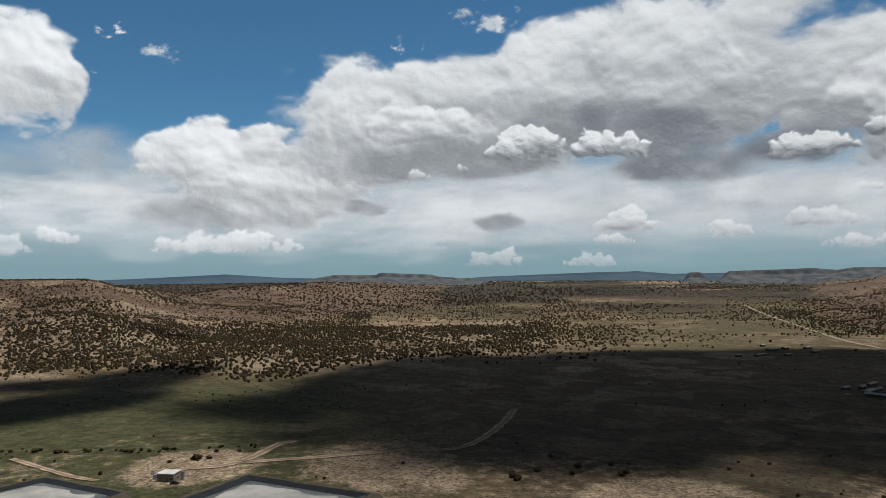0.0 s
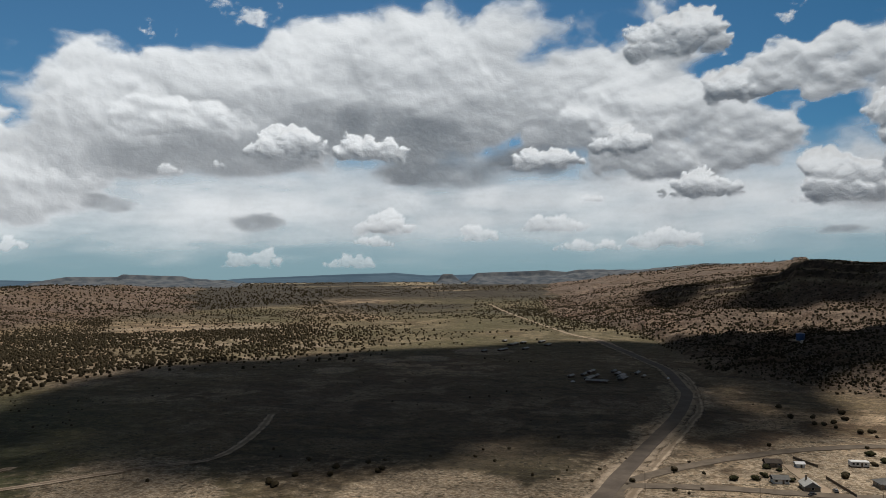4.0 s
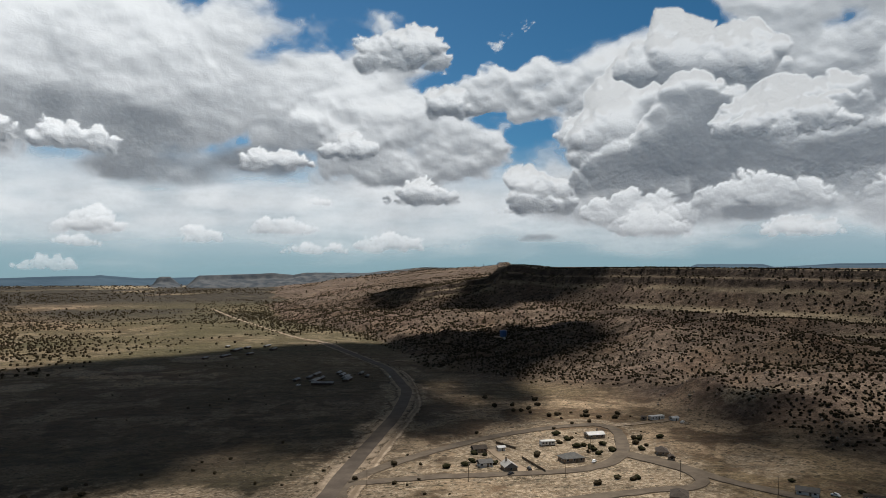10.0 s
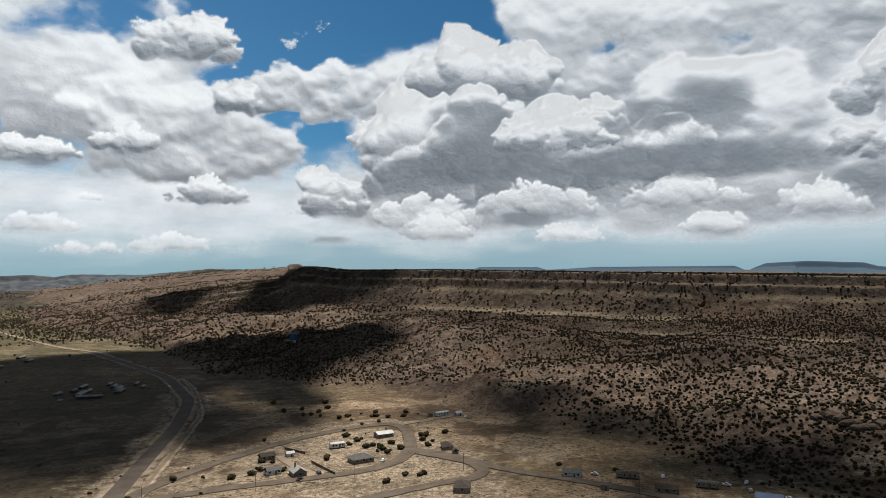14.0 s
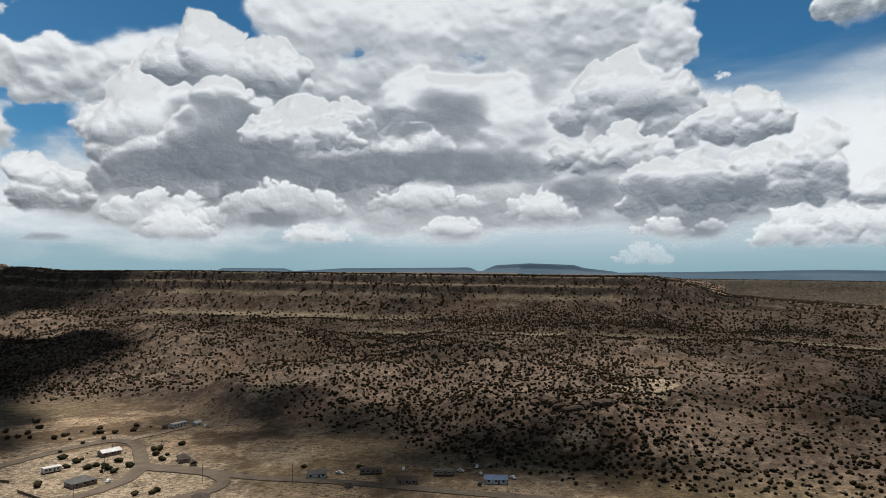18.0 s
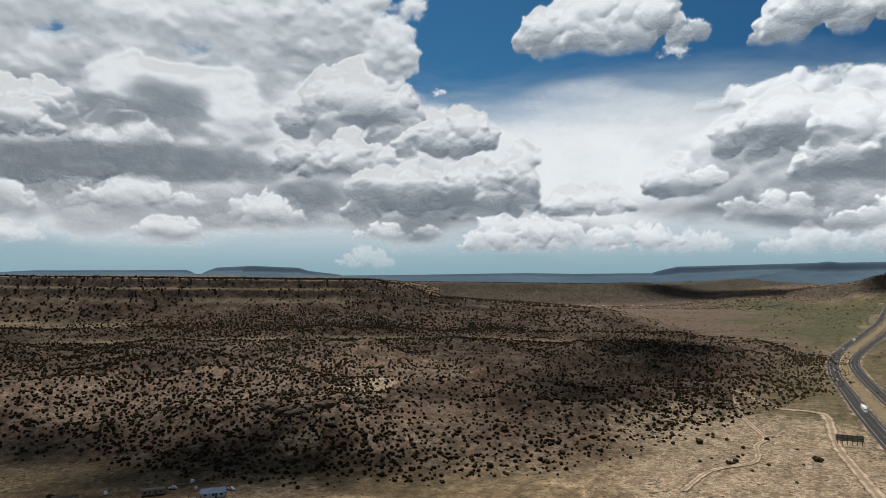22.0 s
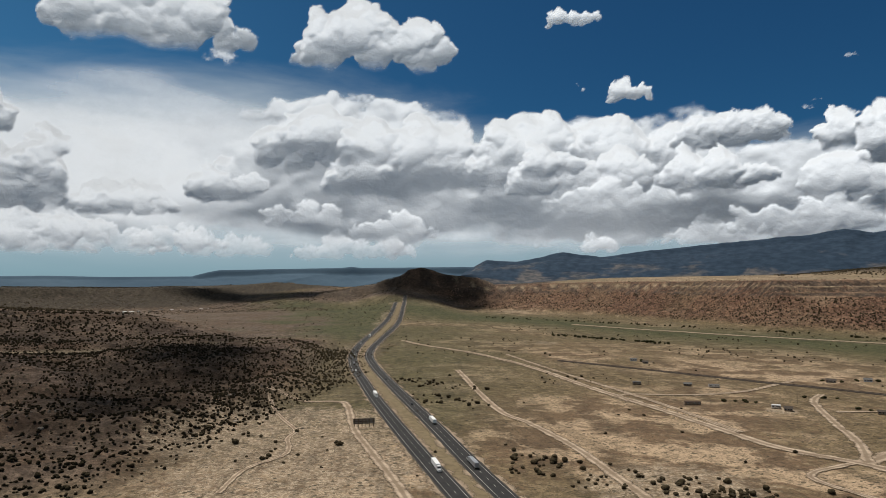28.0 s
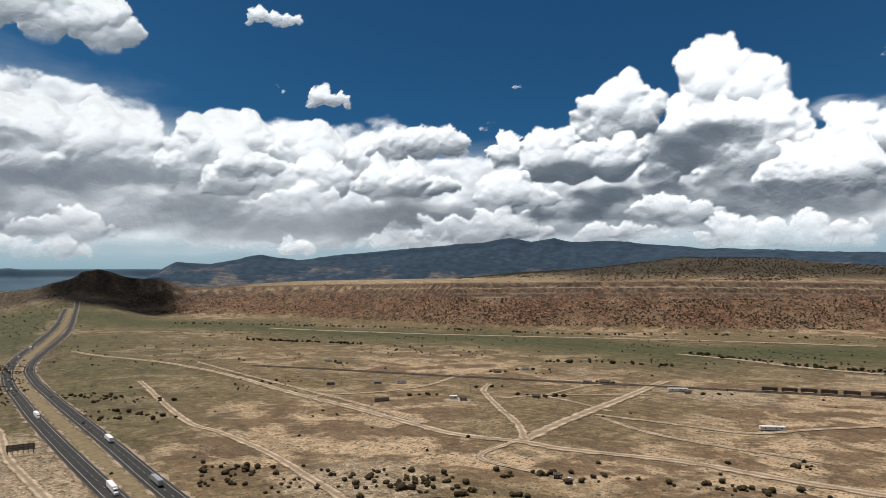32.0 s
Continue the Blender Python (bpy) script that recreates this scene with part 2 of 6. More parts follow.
GROUND = ground_material()
JUNIPER = foliage("juniper_foliage", (0.022, 0.018, 0.011), (0.066, 0.051, 0.029))
ASPHALT = plain("asphalt", (0.018, 0.018, 0.018), (0.036, 0.034, 0.033), 0.25, 0.85)
SHOULDER = plain("road_shoulder", (0.050, 0.043, 0.035), (0.095, 0.080, 0.062), 0.3, 0.9)
WORN_ROAD = plain("worn_asphalt", (0.080, 0.062, 0.046), (0.150, 0.118, 0.086), 0.15, 0.9)
ROAD_PAINT = plain("road_paint", (0.24, 0.23, 0.20), (0.46, 0.45, 0.41), 1.0, 0.7)
def track_material(name, dark, light, verge):
    """Bare ground of a road: pale wheel ruts, a dull crown between them and edges that break up into the verge."""
    m, n, b = material(name, 0.95)
    pos = n.add("ShaderNodeNewGeometry").outputs["Position"]
    coarse, fine = n.noise(pos, 0.09, 5.0, 0.6), n.noise(pos, 0.7, 4.0, 0.65)
    tone = n.mix(n.ramp(n.math("ADD", n.math("MULTIPLY", coarse, 0.6), n.math("MULTIPLY", fine, 0.4)), 0.36, 0.64), dark, light)
    across = n.math("ABSOLUTE", n.attr("across"))
    rut = n.math("SUBTRACT", 1.0, n.ramp(n.math("ABSOLUTE", n.math("SUBTRACT", across, 0.48)), 0.06, 0.34))
    tone = n.mix(n.math("SUBTRACT", 1.0, n.math("ADD", n.math("MULTIPLY", rut, 0.75), n.math("MULTIPLY", coarse, 0.4))), tone, verge)
    n.put(b.inputs["Base Color"], tone)
    worn = n.ramp(n.math("ADD", n.math("SUBTRACT", 1.02, across), n.math("MULTIPLY", n.math("SUBTRACT", n.math("ADD", n.math("MULTIPLY", coarse, 0.6), n.math("MULTIPLY", fine, 0.4)), 0.5), 2.2)), 0.02, 0.34)
    out = n.add("ShaderNodeMixShader", None, i0=worn, i1=n.add("ShaderNodeBsdfTransparent"), i2=b.outputs[0])
    n.put(n.tree.nodes["Material Output"].inputs["Surface"], out.outputs[0])
    return m


TRACK = track_material("dirt_track", (0.190, 0.140, 0.096), (0.460, 0.365, 0.268), (0.170, 0.124, 0.082))
SANDY_VERGE = track_material("sandy_verge", (0.150, 0.112, 0.076), (0.380, 0.300, 0.218), (0.200, 0.150, 0.102))
CALICHE = plain("pale_yard_dirt", (0.230, 0.168, 0.112), (0.340, 0.265, 0.190), 0.10, 0.95)
STUCCO = plain("tan_stucco", (0.200, 0.150, 0.105), (0.290, 0.225, 0.165), 0.5)
WHITE_WALL = plain("white_siding", (0.52, 0.51, 0.48), (0.70, 0.69, 0.66), 0.4)
WHITE_METAL = plain("white_metal_roof", (0.46, 0.45, 0.43), (0.64, 0.63, 0.61), 0.3, 0.45)
GREY_ROOF = plain("grey_shingle_roof", (0.085, 0.082, 0.078), (0.135, 0.130, 0.122), 0.6)
DARK_ROOF = plain("dark_brown_roof", (0.045, 0.036, 0.030), (0.085, 0.068, 0.055), 0.6)
BLUE_METAL = plain("blue_metal", (0.030, 0.070, 0.170), (0.055, 0.110, 0.240), 0.4, 0.5)
STEEL = plain("galvanised_steel", (0.24, 0.25, 0.26), (0.36, 0.37, 0.38), 0.5, 0.4, 0.6)
RUST = plain("rusty_steel", (0.045, 0.030, 0.022), (0.090, 0.058, 0.040), 0.5, 0.8)
GLASS = plain("dark_glass", (0.015, 0.018, 0.022), (0.030, 0.034, 0.040), 0.5, 0.15)
RUBBER = plain("rubber", (0.012, 0.012, 0.012), (0.022, 0.022, 0.022), 2.0, 0.9)
TIMBER = plain("weathered_timber", (0.090, 0.070, 0.050), (0.160, 0.125, 0.090), 1.5)
LINER = plain("black_pond_liner", (0.012, 0.013, 0.015), (0.026, 0.028, 0.030), 0.3, 0.4)
SLUDGE = plain("pale_dried_sludge", (0.190, 0.190, 0.180), (0.420, 0.415, 0.390), 0.05, 0.7)
BARK = plain("bark", (0.06, 0.045, 0.03), (0.12, 0.09, 0.065), 3.0)
# distance haze is mixed into these base colours as blue
FAR_HAZE = plain("far_haze_blue_slopes", (0.036, 0.066, 0.098), (0.058, 0.094, 0.128), 0.004, 0.95)
FAR_MESA = plain("far_mesa_haze_rock", (0.026, 0.037, 0.052), (0.120, 0.124, 0.126), 0.03, 0.95)
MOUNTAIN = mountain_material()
RED_ROCK = plain("red_rock", (0.110, 0.062, 0.042), (0.330, 0.215, 0.150), 0.09)
PALE_ROCK = plain("pale_rock", (0.130, 0.098, 0.072), (0.330, 0.262, 0.200), 0.09)

# the lie of the land, as bearing (degrees clockwise from the first view) and distance from the hovering point
def fbm(x, y, size, octaves=5, seed=0, gain=0.5):
    """Smooth fractal noise in -1..1 over plan coordinates, with cells of that size."""
    total, amp, norm = np.zeros_like(x, dtype=float), 1.0, 0.0
    for k in range(octaves):
        u, v = x / size + 17.3 * k + seed * 3.7, y / size - 9.1 * k + seed * 5.9
        iu, iv = np.floor(u), np.floor(v)
        fu, fv = u - iu, v - iv
        fu, fv = fu * fu * (3 - 2 * fu), fv * fv * (3 - 2 * fv)

        def h(a, b):
            s = np.sin(a * 127.1 + b * 311.7 + seed * 74.7) * 43758.5453
            return s - np.floor(s)
        total += amp * ((h(iu, iv) * (1 - fu) + h(iu + 1, iv) * fu) * (1 - fv)
                        + (h(iu, iv + 1) * (1 - fu) + h(iu + 1, iv + 1) * fu) * fv - 0.5) * 2
        norm += amp
        amp, size = amp * gain, size / 2
    return total / norm


def step(x, a, b):
    s = np.clip((x - a) / (np.asarray(b, float) - a), 0, 1)
    return s * s * (3 - 2 * s)


# the divided highway: middle lines of its two carriageways, x and y
WEST_OUT = ((150, -211), (190, -238), (238, -270), (300, -311), (386, -369), (490, -441), (572, -500), (676, -576), (790, -672), (925, -806), (1091, -985), (1396, -1310), (1730, -1660))
WEST_BACK = ((132, -228), (172, -254), (219, -285), (277, -325), (360, -384), (455, -450), (541, -510), (655, -592), (756, -672), (852, -768), (976, -905), (1245, -1200), (1710, -1680), (1840, -1812))
EAST_OUT = ((118, 232), (184, 294), (224, 332), (286, 388), (330, 428), (371, 470), (408, 512), (430, 548), (458, 595), (489, 652), (514, 723), (548, 820), (590, 950))


VILLAGE_LOOP = ((206, 307), (248, 286), (300, 251), (332, 240), (362, 247), (393, 268), (416, 290), (416, 308), (385, 322), (335, 330), (285, 328), (246, 322), (206, 311))


def way_distance(x, y, line):
    d = np.full(np.shape(x), 1e9)
    for (ax, ay), (bx, by) in zip(line, line[1:]):
        vx, vy = bx - ax, by - ay
        t = np.clip(((x - ax) * vx + (y - ay) * vy) / (vx * vx + vy * vy), 0, 1)
        d = np.minimum(d, np.hypot(x - ax - t * vx, y - ay - t * vy))
    return d


def band_of(s, a, b, soft=0.03):
    return step(s, a - soft, a + soft) * step(b - s, -soft, soft)


def band2(s, a, b):
    return step(s, a - 0.006, a + 0.004) * step(b - s, -0.006, 0.004)


# bare sandy patches: x, y, radius and how bare
NORTH_SAND = (
    (540, 250, 30, 0.8), (-440, 743, 40, 0.7), (-470, 1050, 60, 0.7), (-170, 1289, 90, 0.8), (-460, 1338, 60, 0.7), (-45, 400, 38, 0.8), (-15, 372, 40, 0.75), (110, 330, 60, 0.8), (200, 300, 60, 0.6),
    (330, 262, 85, 0.85), (300, 210, 70, 0.8), (250, 255, 40, 0.5), (-140, 400, 45, 0.7), (-40, 410, 60, 0.6), (60, 360, 110, 0.42), (148, 785, 30, 0.8), (371, 891, 45, 0.8), (276, 849, 35, 0.8),
    (217, 849, 30, 0.8))
SOUTH_SAND = (
    (545, -45, 34, 0.9), (590, -58, 26, 0.8), (445, 2, 22, 0.9), (430, -300, 120, 0.58), (330, -240, 110, 0.58), (186, -622, 22, 0.9), (160, -360, 70, 0.6), (-30, -400, 60, 0.4), (470, -700, 200, 0.3),
    (300, -640, 220, 0.28), (0, -600, 200, 0.3))


def land(x, y):
    """Height of the ground, and how far each kind of ground covers it."""
    x, y = np.asarray(x, float), np.asarray(y, float)
    r = np.hypot(x, y)
    b = (np.degrees(np.arctan2(x, y)) + 120) % 360 - 120      # -120 .. 240
    n1, n2, n3 = fbm(x, y, 420, 4, 1), fbm(x, y, 120, 5, 2), fbm(x, y, 36, 4, 3)
    ridged = 1 - np.abs(fbm(x, y, 190, 5, 4)) * 2
    z = 1.6 * n1 + 0.5 * n2
    bw = b + 1.6 * n2 + 1.0 * n3                               # bearings wander, so that edges are not straight
    # hill to the north-west
    foot = np.interp(b, [-70, -32, -25, -20, -12, -4], [1000, 1050, 980, 1150, 1500, 1900])
    top = np.interp(bw, [-70, -27, -23.5, -20, -16, -10, -4, 0], [98, 96, 74, 46, 56, 44, 12, 0])
    s = (r + 45 * n2 - foot) / 720
    hill = top * np.interp(s, [0, 0.12, 0.4, 0.52, 0.85, 0.97, 1.0], [0, 0.1, 0.42, 0.46, 0.84, 0.93, 1]) * step(1.75 - s, 0, 0.55)
    nw = step(s, 0, 0.25) * (top > 1) * step(1.5 - s, 0, 0.3)
    z = z + hill + nw * (6 * n2 + 4 * n3) * step(1.05 - s, 0, 0.25)
    # mesa to the east and south
    foot = np.interp(b, [28, 35, 40, 49, 59, 67, 87, 103, 112, 120, 130], [1700, 1280, 760, 700, 590, 480, 400, 390, 400, 500, 680])
    rim = np.interp(b, [28, 47, 58, 72, 86, 96, 104], [2300, 2000, 1700, 1500, 1450, 1500, 1750])
    top = np.interp(bw, [28, 36, 41, 45.8, 46.8, 47.4, 48.6, 50, 58, 72, 86, 95, 98, 101, 110, 124, 129, 133],
                    [0, 52, 78, 100, 122, 131, 129, 121, 121, 114, 109, 106, 92, 70, 52, 42, 34, 0])
    s = (r + 40 * n2 + 16 * n3 - foot) / (rim - foot)
    seb, top_se = s, top
    se = top * np.interp(s, [0, 0.12, 0.3, 0.38, 0.43, 0.48, 0.545, 0.565, 0.61, 0.63, 0.688, 0.694, 0.718, 0.726, 0.76, 1.5],
                         [0, 0.06, 0.23, 0.27, 0.288, 0.30, 0.385, 0.40, 0.422, 0.48, 0.76, 0.83, 0.88, 0.985, 1.0, 1.0])
    stony = step(s, -0.03, 0.05) * (top > 1) * (b > 20) * step(128 - b + 8 * n2, 0, 6)
    fade = np.where(b > 101, step(r, np.interp(b, [101, 110, 122], [2300, 2200, 1500]), np.interp(b, [101, 110, 122], [1500, 1500, 1000])), 1.0)
    se = se * fade
    on = step(s, 0.0, 0.12) * (top > 1) * fade * (b > 20)
    z = z + se + on * (ridged * 13 + 6 * n2 + 4 * n3 + 5 * (1 - 2 * np.abs(fbm(x, y, 75, 4, 44)))) * step(0.70 - s, 0.0, 0.36) * (1 - 0.85 * np.maximum(band_of(s, 0.43, 0.49), band_of(s, 0.54, 0.61)))
    # low mesa far to the south
    edge = np.interp(b, [88, 97, 117, 122, 130, 136], [3000, 2850, 2950, 3150, 3500, 4200])
    top = np.interp(b, [85, 92, 97, 112, 117, 122, 128, 134], [0, 90, 94, 82, 76, 44, 30, 0])
    s = (r + 30 * n2 - edge + 260) / 260
    low = top * np.interp(s, [0, 0.55, 0.8, 0.86, 1.0], [0, 0.42, 0.72, 0.95, 1])
    z = np.maximum(z, low)
    lowmesa = step(s, 0, 0.3) * (top > 4)
    # red mesa to the west
    foot = np.interp(b, [130, 137, 149, 156, 163, 181, 194, 220], [2900, 2640, 2200, 1860, 1600, 1540, 1650, 1800])
    top = np.interp(b, [134, 138, 142, 150, 163, 181, 194, 222, 236], [0, 70, 86, 98, 104, 107, 100, 100, 0])
    s = (r + 26 * n2 + 12 * n3 - foot) / np.interp(b, [137, 163], [300, 230])
    ws, top_w = s, top
    west = top * np.interp(s, [0, 0.15, 0.5, 0.74, 0.76, 0.82, 0.84, 0.9, 0.925, 1.0],
                           [0, 0.07, 0.36, 0.66, 0.72, 0.76, 0.86, 0.88, 0.985, 1])
    red = step(s, 0.02, 0.25) * step(1.3 - s, 0, 0.25) * (top > 3)
    z = z + west + red * (3.0 * n3 + 4 * ridged) * step(0.82 - s, 0, 0.15)
    back = np.interp(b, [164, 172, 181, 187, 196, 215], [0, 34, 84, 80, 50, 0]) * step(r, 2150, 2700)
    z = z + back * (1 + 0.15 * n1)
    z = z + 15 * step(ws, 1.1, 3.2) * step(b, 136, 141) * step(176 - b, 0, 8)      # the pale plain behind the red mesa
    # the plain climbs to the pass beside the dark butte
    climb = 42 * step(r, 1750, 2750) * step(b, 129.5, 134) * step(140 - b, 0, 4)
    z = z + climb
    # dark butte by the highway
    top = np.interp(b + 0.25 * n3, [126, 129.2, 130.7, 131.9, 133.0, 133.9, 135.0, 136.0, 136.8, 137.8, 140.2, 141.5, 143.8, 147],
                    [40, 54, 66, 80, 100, 114, 146, 156, 148, 129, 118, 100, 84, 50])
    near = np.interp(b, [127, 132, 136, 146], [2680, 2640, 2500, 2580])
    s = (r + 40 * n2 + 20 * n3 - near) / (2850 - near)
    butte = top * np.interp(s, [0, 0.25, 0.55, 0.6, 0.85, 0.9, 1.0, 1.6, 2.6], [0, 0.14, 0.40, 0.50, 0.72, 0.90, 1.0, 0.95, 0]) * step(b, 124, 129) * step(148 - b, 0, 4)
    butte = butte + np.clip(butte / 30, 0, 1) * (5 * n3 + 9 * ridged * step(0.9 - s, 0, 0.3))
    z = z + np.interp(b, [118, 126, 134, 138], [0, 30, 30, 0]) * step(r, 2420, 2760)
    z = np.maximum(z, butte)
    z = z + np.where(b > 100, np.interp(b, [130, 138], [46, 0]), np.interp(b, [40, 47], [62, 30])) * step(r, np.where(b > 100, 2700, 1750), np.where((b > 47) & (b < 100), 4950, 3300)) * (1 - lowmesa * step(120 - b, -8, 8))       # the plain rises towards the horizon
    # the butte takes the dark scrub colour to stand in for shade and haze
    scrub_shade = np.maximum(0.65 * np.clip(butte / 30, 0, 1) * step(n2 + n3, -0.9, 0.0), np.clip(back / 25, 0, 1))
    scrub_shade = np.maximum(scrub_shade, lowmesa * 0.95)
    # the highway runs on level ground, the village and the works too
    level = np.minimum(np.minimum(way_distance(x, y, WEST_OUT), way_distance(x, y, EAST_OUT)), np.hypot(x - 340, y - 262) - 95)
    level = np.minimum(level, np.minimum(np.hypot(x + 140, y - 365) - 90, np.hypot((x - 368) / 0.55, y - 92) - 75))
    flat = step(90 - level, 0, 60)
    z = z * (1 - flat) + (0.8 + climb) * flat
    on, green = on * (1 - 0.8 * flat), 0
    # kinds of ground
    inplain = (1 - on) * (1 - nw) * (1 - red)
    river = np.interp(b, [125, 133, 154, 181, 194, 215], [2600, 2280, 1500, 1130, 1200, 1300])
    green = inplain * np.exp(-((r - river + 60 * n1) / (0.17 * river)) ** 2) * step(b, 108, 128)
    green = np.maximum(green, inplain * 1.0 * step(-6 - b, -12, 10) * step(800 - r, -120, 150) * step(b, -120, -90))
    green = np.maximum(green, inplain * 0.6 * step(fbm(x, y, 500, 3, 9), -0.35, 0.1) * step(b, -10, 6) * step(52 - b, 0, 8) * step(r, 800, 1000))
    green = np.maximum(green, 0.6 * inplain * step(b, 112, 124) * step(150 - b, 0, 14) * step(r + 90 * n1, 420, 650) * step(1900 - r, 0, 400))
    green = np.maximum(green, 0.95 * inplain * step(b, 98, 106) * step(136 - b, 0, 4) * step(r + 120 * n1, 1050, 1350) * step(2600 - r, 0, 300))
    green = np.maximum(green, 0.5 * inplain * step(44 - b, 0, 8) * step(b, -60, -45) * step(600 - r + 120 * n1, 0, 140) * step(fbm(x, y, 110, 4, 72), -0.5, 0.15))
    scrub_shade = np.maximum(scrub_shade, 0.6 * inplain * step(b, -4, 6) * step(42 - b, 0, 8) * step(r, 372, 392) * step(500 - r, 0, 60))
    # darkens the plain by colour where the broad cloud's shade falls
    scrub_shade = np.maximum(scrub_shade, 0.55 * inplain * step(b, -4, 8) * step(46 - b, 0, 8) * step(880 - r + 120 * n1, 0, 250) * step(0.55 + fbm(x, y, 180, 4, 33), 0, 0.5))
    bench = 0.9 * np.maximum(band_of(seb, 0.445, 0.48, 0.012) * step(b, 69, 74), band_of(seb, 0.555, 0.615, 0.012) * step(b, 54, 58) * step(80 - b, 0, 6)) * (top_se > 40) * step(fbm(x, y, 160, 3, 31), -0.9, -0.4)
    cliff = np.maximum(band2(seb, 0.686, 0.697), band2(seb, 0.716, 0.729)) * (top_se > 60)
    cliff = np.maximum(cliff, 1.0 * np.maximum(np.maximum(band2(ws, 0.73, 0.765), band2(ws, 0.812, 0.845)), band2(ws, 0.892, 0.93)) * (top_w > 60) * step(0.75 + n3, 0, 0.3))
    bench = np.maximum(bench, 0.8 * band2(seb, 0.736, 0.752) * (top_se > 60) * step(95 - b, 0, 4))
    bench = np.maximum(bench, 0.6 * np.maximum(band2(seb, 0.668, 0.680), band2(seb, 0.702, 0.712)) * (top_se > 60) * step(95 - b, 0, 4) * step(0.45 + n3, 0, 0.35))
    verge = np.maximum(step(60 - level, 0, 40) * (np.hypot(x, y) > 300) * (0.35 + 0.3 * n2), 0.0)
    far_woods = inplain * step(r, 1650, 2100) * step(b, -60, -38) * step(44 - b, 0, 6) * step(fbm(x, y * 1.5, 420, 4, 41), -0.45, -0.1)
    far_streak = step(fbm(x * 0.45, y * 2.0, 420, 4, 41), 0.22, 0.42)
    far_land = inplain * step(r, 2150, 2450) * step(b, -60, -38) * step(44 - b, 0, 6)
    scrub_shade = np.maximum(np.maximum(scrub_shade, far_woods), far_land) * (1 - far_land * far_streak)
    bench = np.maximum(bench, 0.75 * far_land * far_streak)
    sand = step(fbm(x, y, 150, 4, 12), 0.28, 0.5) * 0.55 * (1 - 0.7 * green) * (1 - 0.6 * scrub_shade) * (1 - 0.75 * np.maximum(on, red))
    juniper_flat = step(r, 700, 820) * step(1750 - r, 0, 300) * step(14 - b + 5 * n2, 0, 6) * step(b, -44, -36)
    sand = np.maximum(sand, juniper_flat * (0.45 + 0.5 * fbm(x, y, 70, 4, 71)))
    for px, py, rad, much in NORTH_SAND + SOUTH_SAND:
        sand = np.maximum(sand, much * step(rad * 1.3 - np.hypot(x - px, y - py) - 18 * n2, 0, rad * 0.8))
    street = np.minimum(way_distance(x, y, VILLAGE_LOOP), way_distance(x, y, EAST_OUT))
    sand = np.maximum(sand, 0.6 * step(street, 4, 9) * step(24 - street + 14 * n3, 0, 9) * (np.hypot(x, y) < 700))
    pale_plain = (1 - np.clip(back / 12, 0, 1)) * step(b, 134, 140) * step(176 - b, 0, 6) * step(ws, 1.1, 1.5) * (1 - np.clip(butte / 20, 0, 1))
    bench = np.maximum(np.maximum(bench, 0.38 * pale_plain), 0.8 * band2(ws, 0.862, 0.888) * (top_w > 60))
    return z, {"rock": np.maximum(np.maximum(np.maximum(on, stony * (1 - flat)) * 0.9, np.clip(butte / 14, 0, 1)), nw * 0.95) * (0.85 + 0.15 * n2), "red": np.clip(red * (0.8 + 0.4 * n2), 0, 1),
               "green": np.clip(green, 0, 1), "scrub_shade": np.clip(scrub_shade, 0, 1), "sand": np.clip(np.maximum(sand, verge), 0, 1), "bench": np.clip(bench, 0, 1), "cliff": np.clip(cliff, 0, 1)}


def ground_height(x, y):
    return float(land(np.array([x]), np.array([y]))[0][0])


def spot(bearing, r, up=0.0):
    """The place on the ground at that bearing and distance."""
    x, y = r * math.sin(radians(bearing)), r * math.cos(radians(bearing))
    return Vector((x, y, ground_height(x, y) + up))


def mesh_from(name, verts, faces, mat, smooth=False):
    me = bpy.data.meshes.new(name)
    me.from_pydata(verts, [], faces)
    me.materials.append(mat)
    if smooth:
        me.polygons.foreach_set("use_smooth", np.ones(len(me.polygons), bool))
    me.update()
    return me


def grid_faces(rows, cols, wrap=False):
    i, j = np.meshgrid(np.arange(rows - 1), np.arange(cols if wrap else cols - 1), indexing="ij")
    k = (j + 1) % cols
    return np.stack([i * cols + j, i * cols + k, (i + 1) * cols + k, (i + 1) * cols + j], -1).reshape(-1, 4)


def build_ground():
    fine = np.arange(-42, 204, 0.36)
    coarse = np.arange(204, 318, 3.0)
    bearing = np.radians(np.concatenate([fine, coarse]))
    depth = np.radians(np.linspace(19.0, 1.27, 320))
    radius = np.concatenate([[0.0, 20, 60, 120, 180, 240, 290], EYE / np.tan(depth)])
    # thicken the rings where the mesas stand up
    extra = np.concatenate([np.arange(1000, 1700, 4.5), np.arange(1700, 2100, 6.5), np.arange(2100, 4000, 40.0)])
    radius = np.unique(np.concatenate([radius, extra]))
    rr, bb = np.meshgrid(radius, bearing, indexing="ij")
    x, y = rr * np.sin(bb), rr * np.cos(bb)
    z, kinds = land(x.ravel(), y.ravel())
    verts = np.stack([x.ravel(), y.ravel(), z], 1)
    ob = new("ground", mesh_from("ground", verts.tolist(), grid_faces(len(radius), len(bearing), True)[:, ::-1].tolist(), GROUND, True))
    for key, values in kinds.items():
        a = ob.data.attributes.new(key, "FLOAT", "POINT")
        a.data.foreach_set("value", values.astype(np.float32))
    tagged(ob, "dry desert valley floor rising to rocky mesas", "ground", kind="structure")


build_ground()


# bushes of the desert, scattered as numbers nobody could count
RINGS = (((0.45, 0.85), (-0.7, 0.85)), ((0.45, 0.8), (-0.25, 1.0), (-0.8, 0.6)))


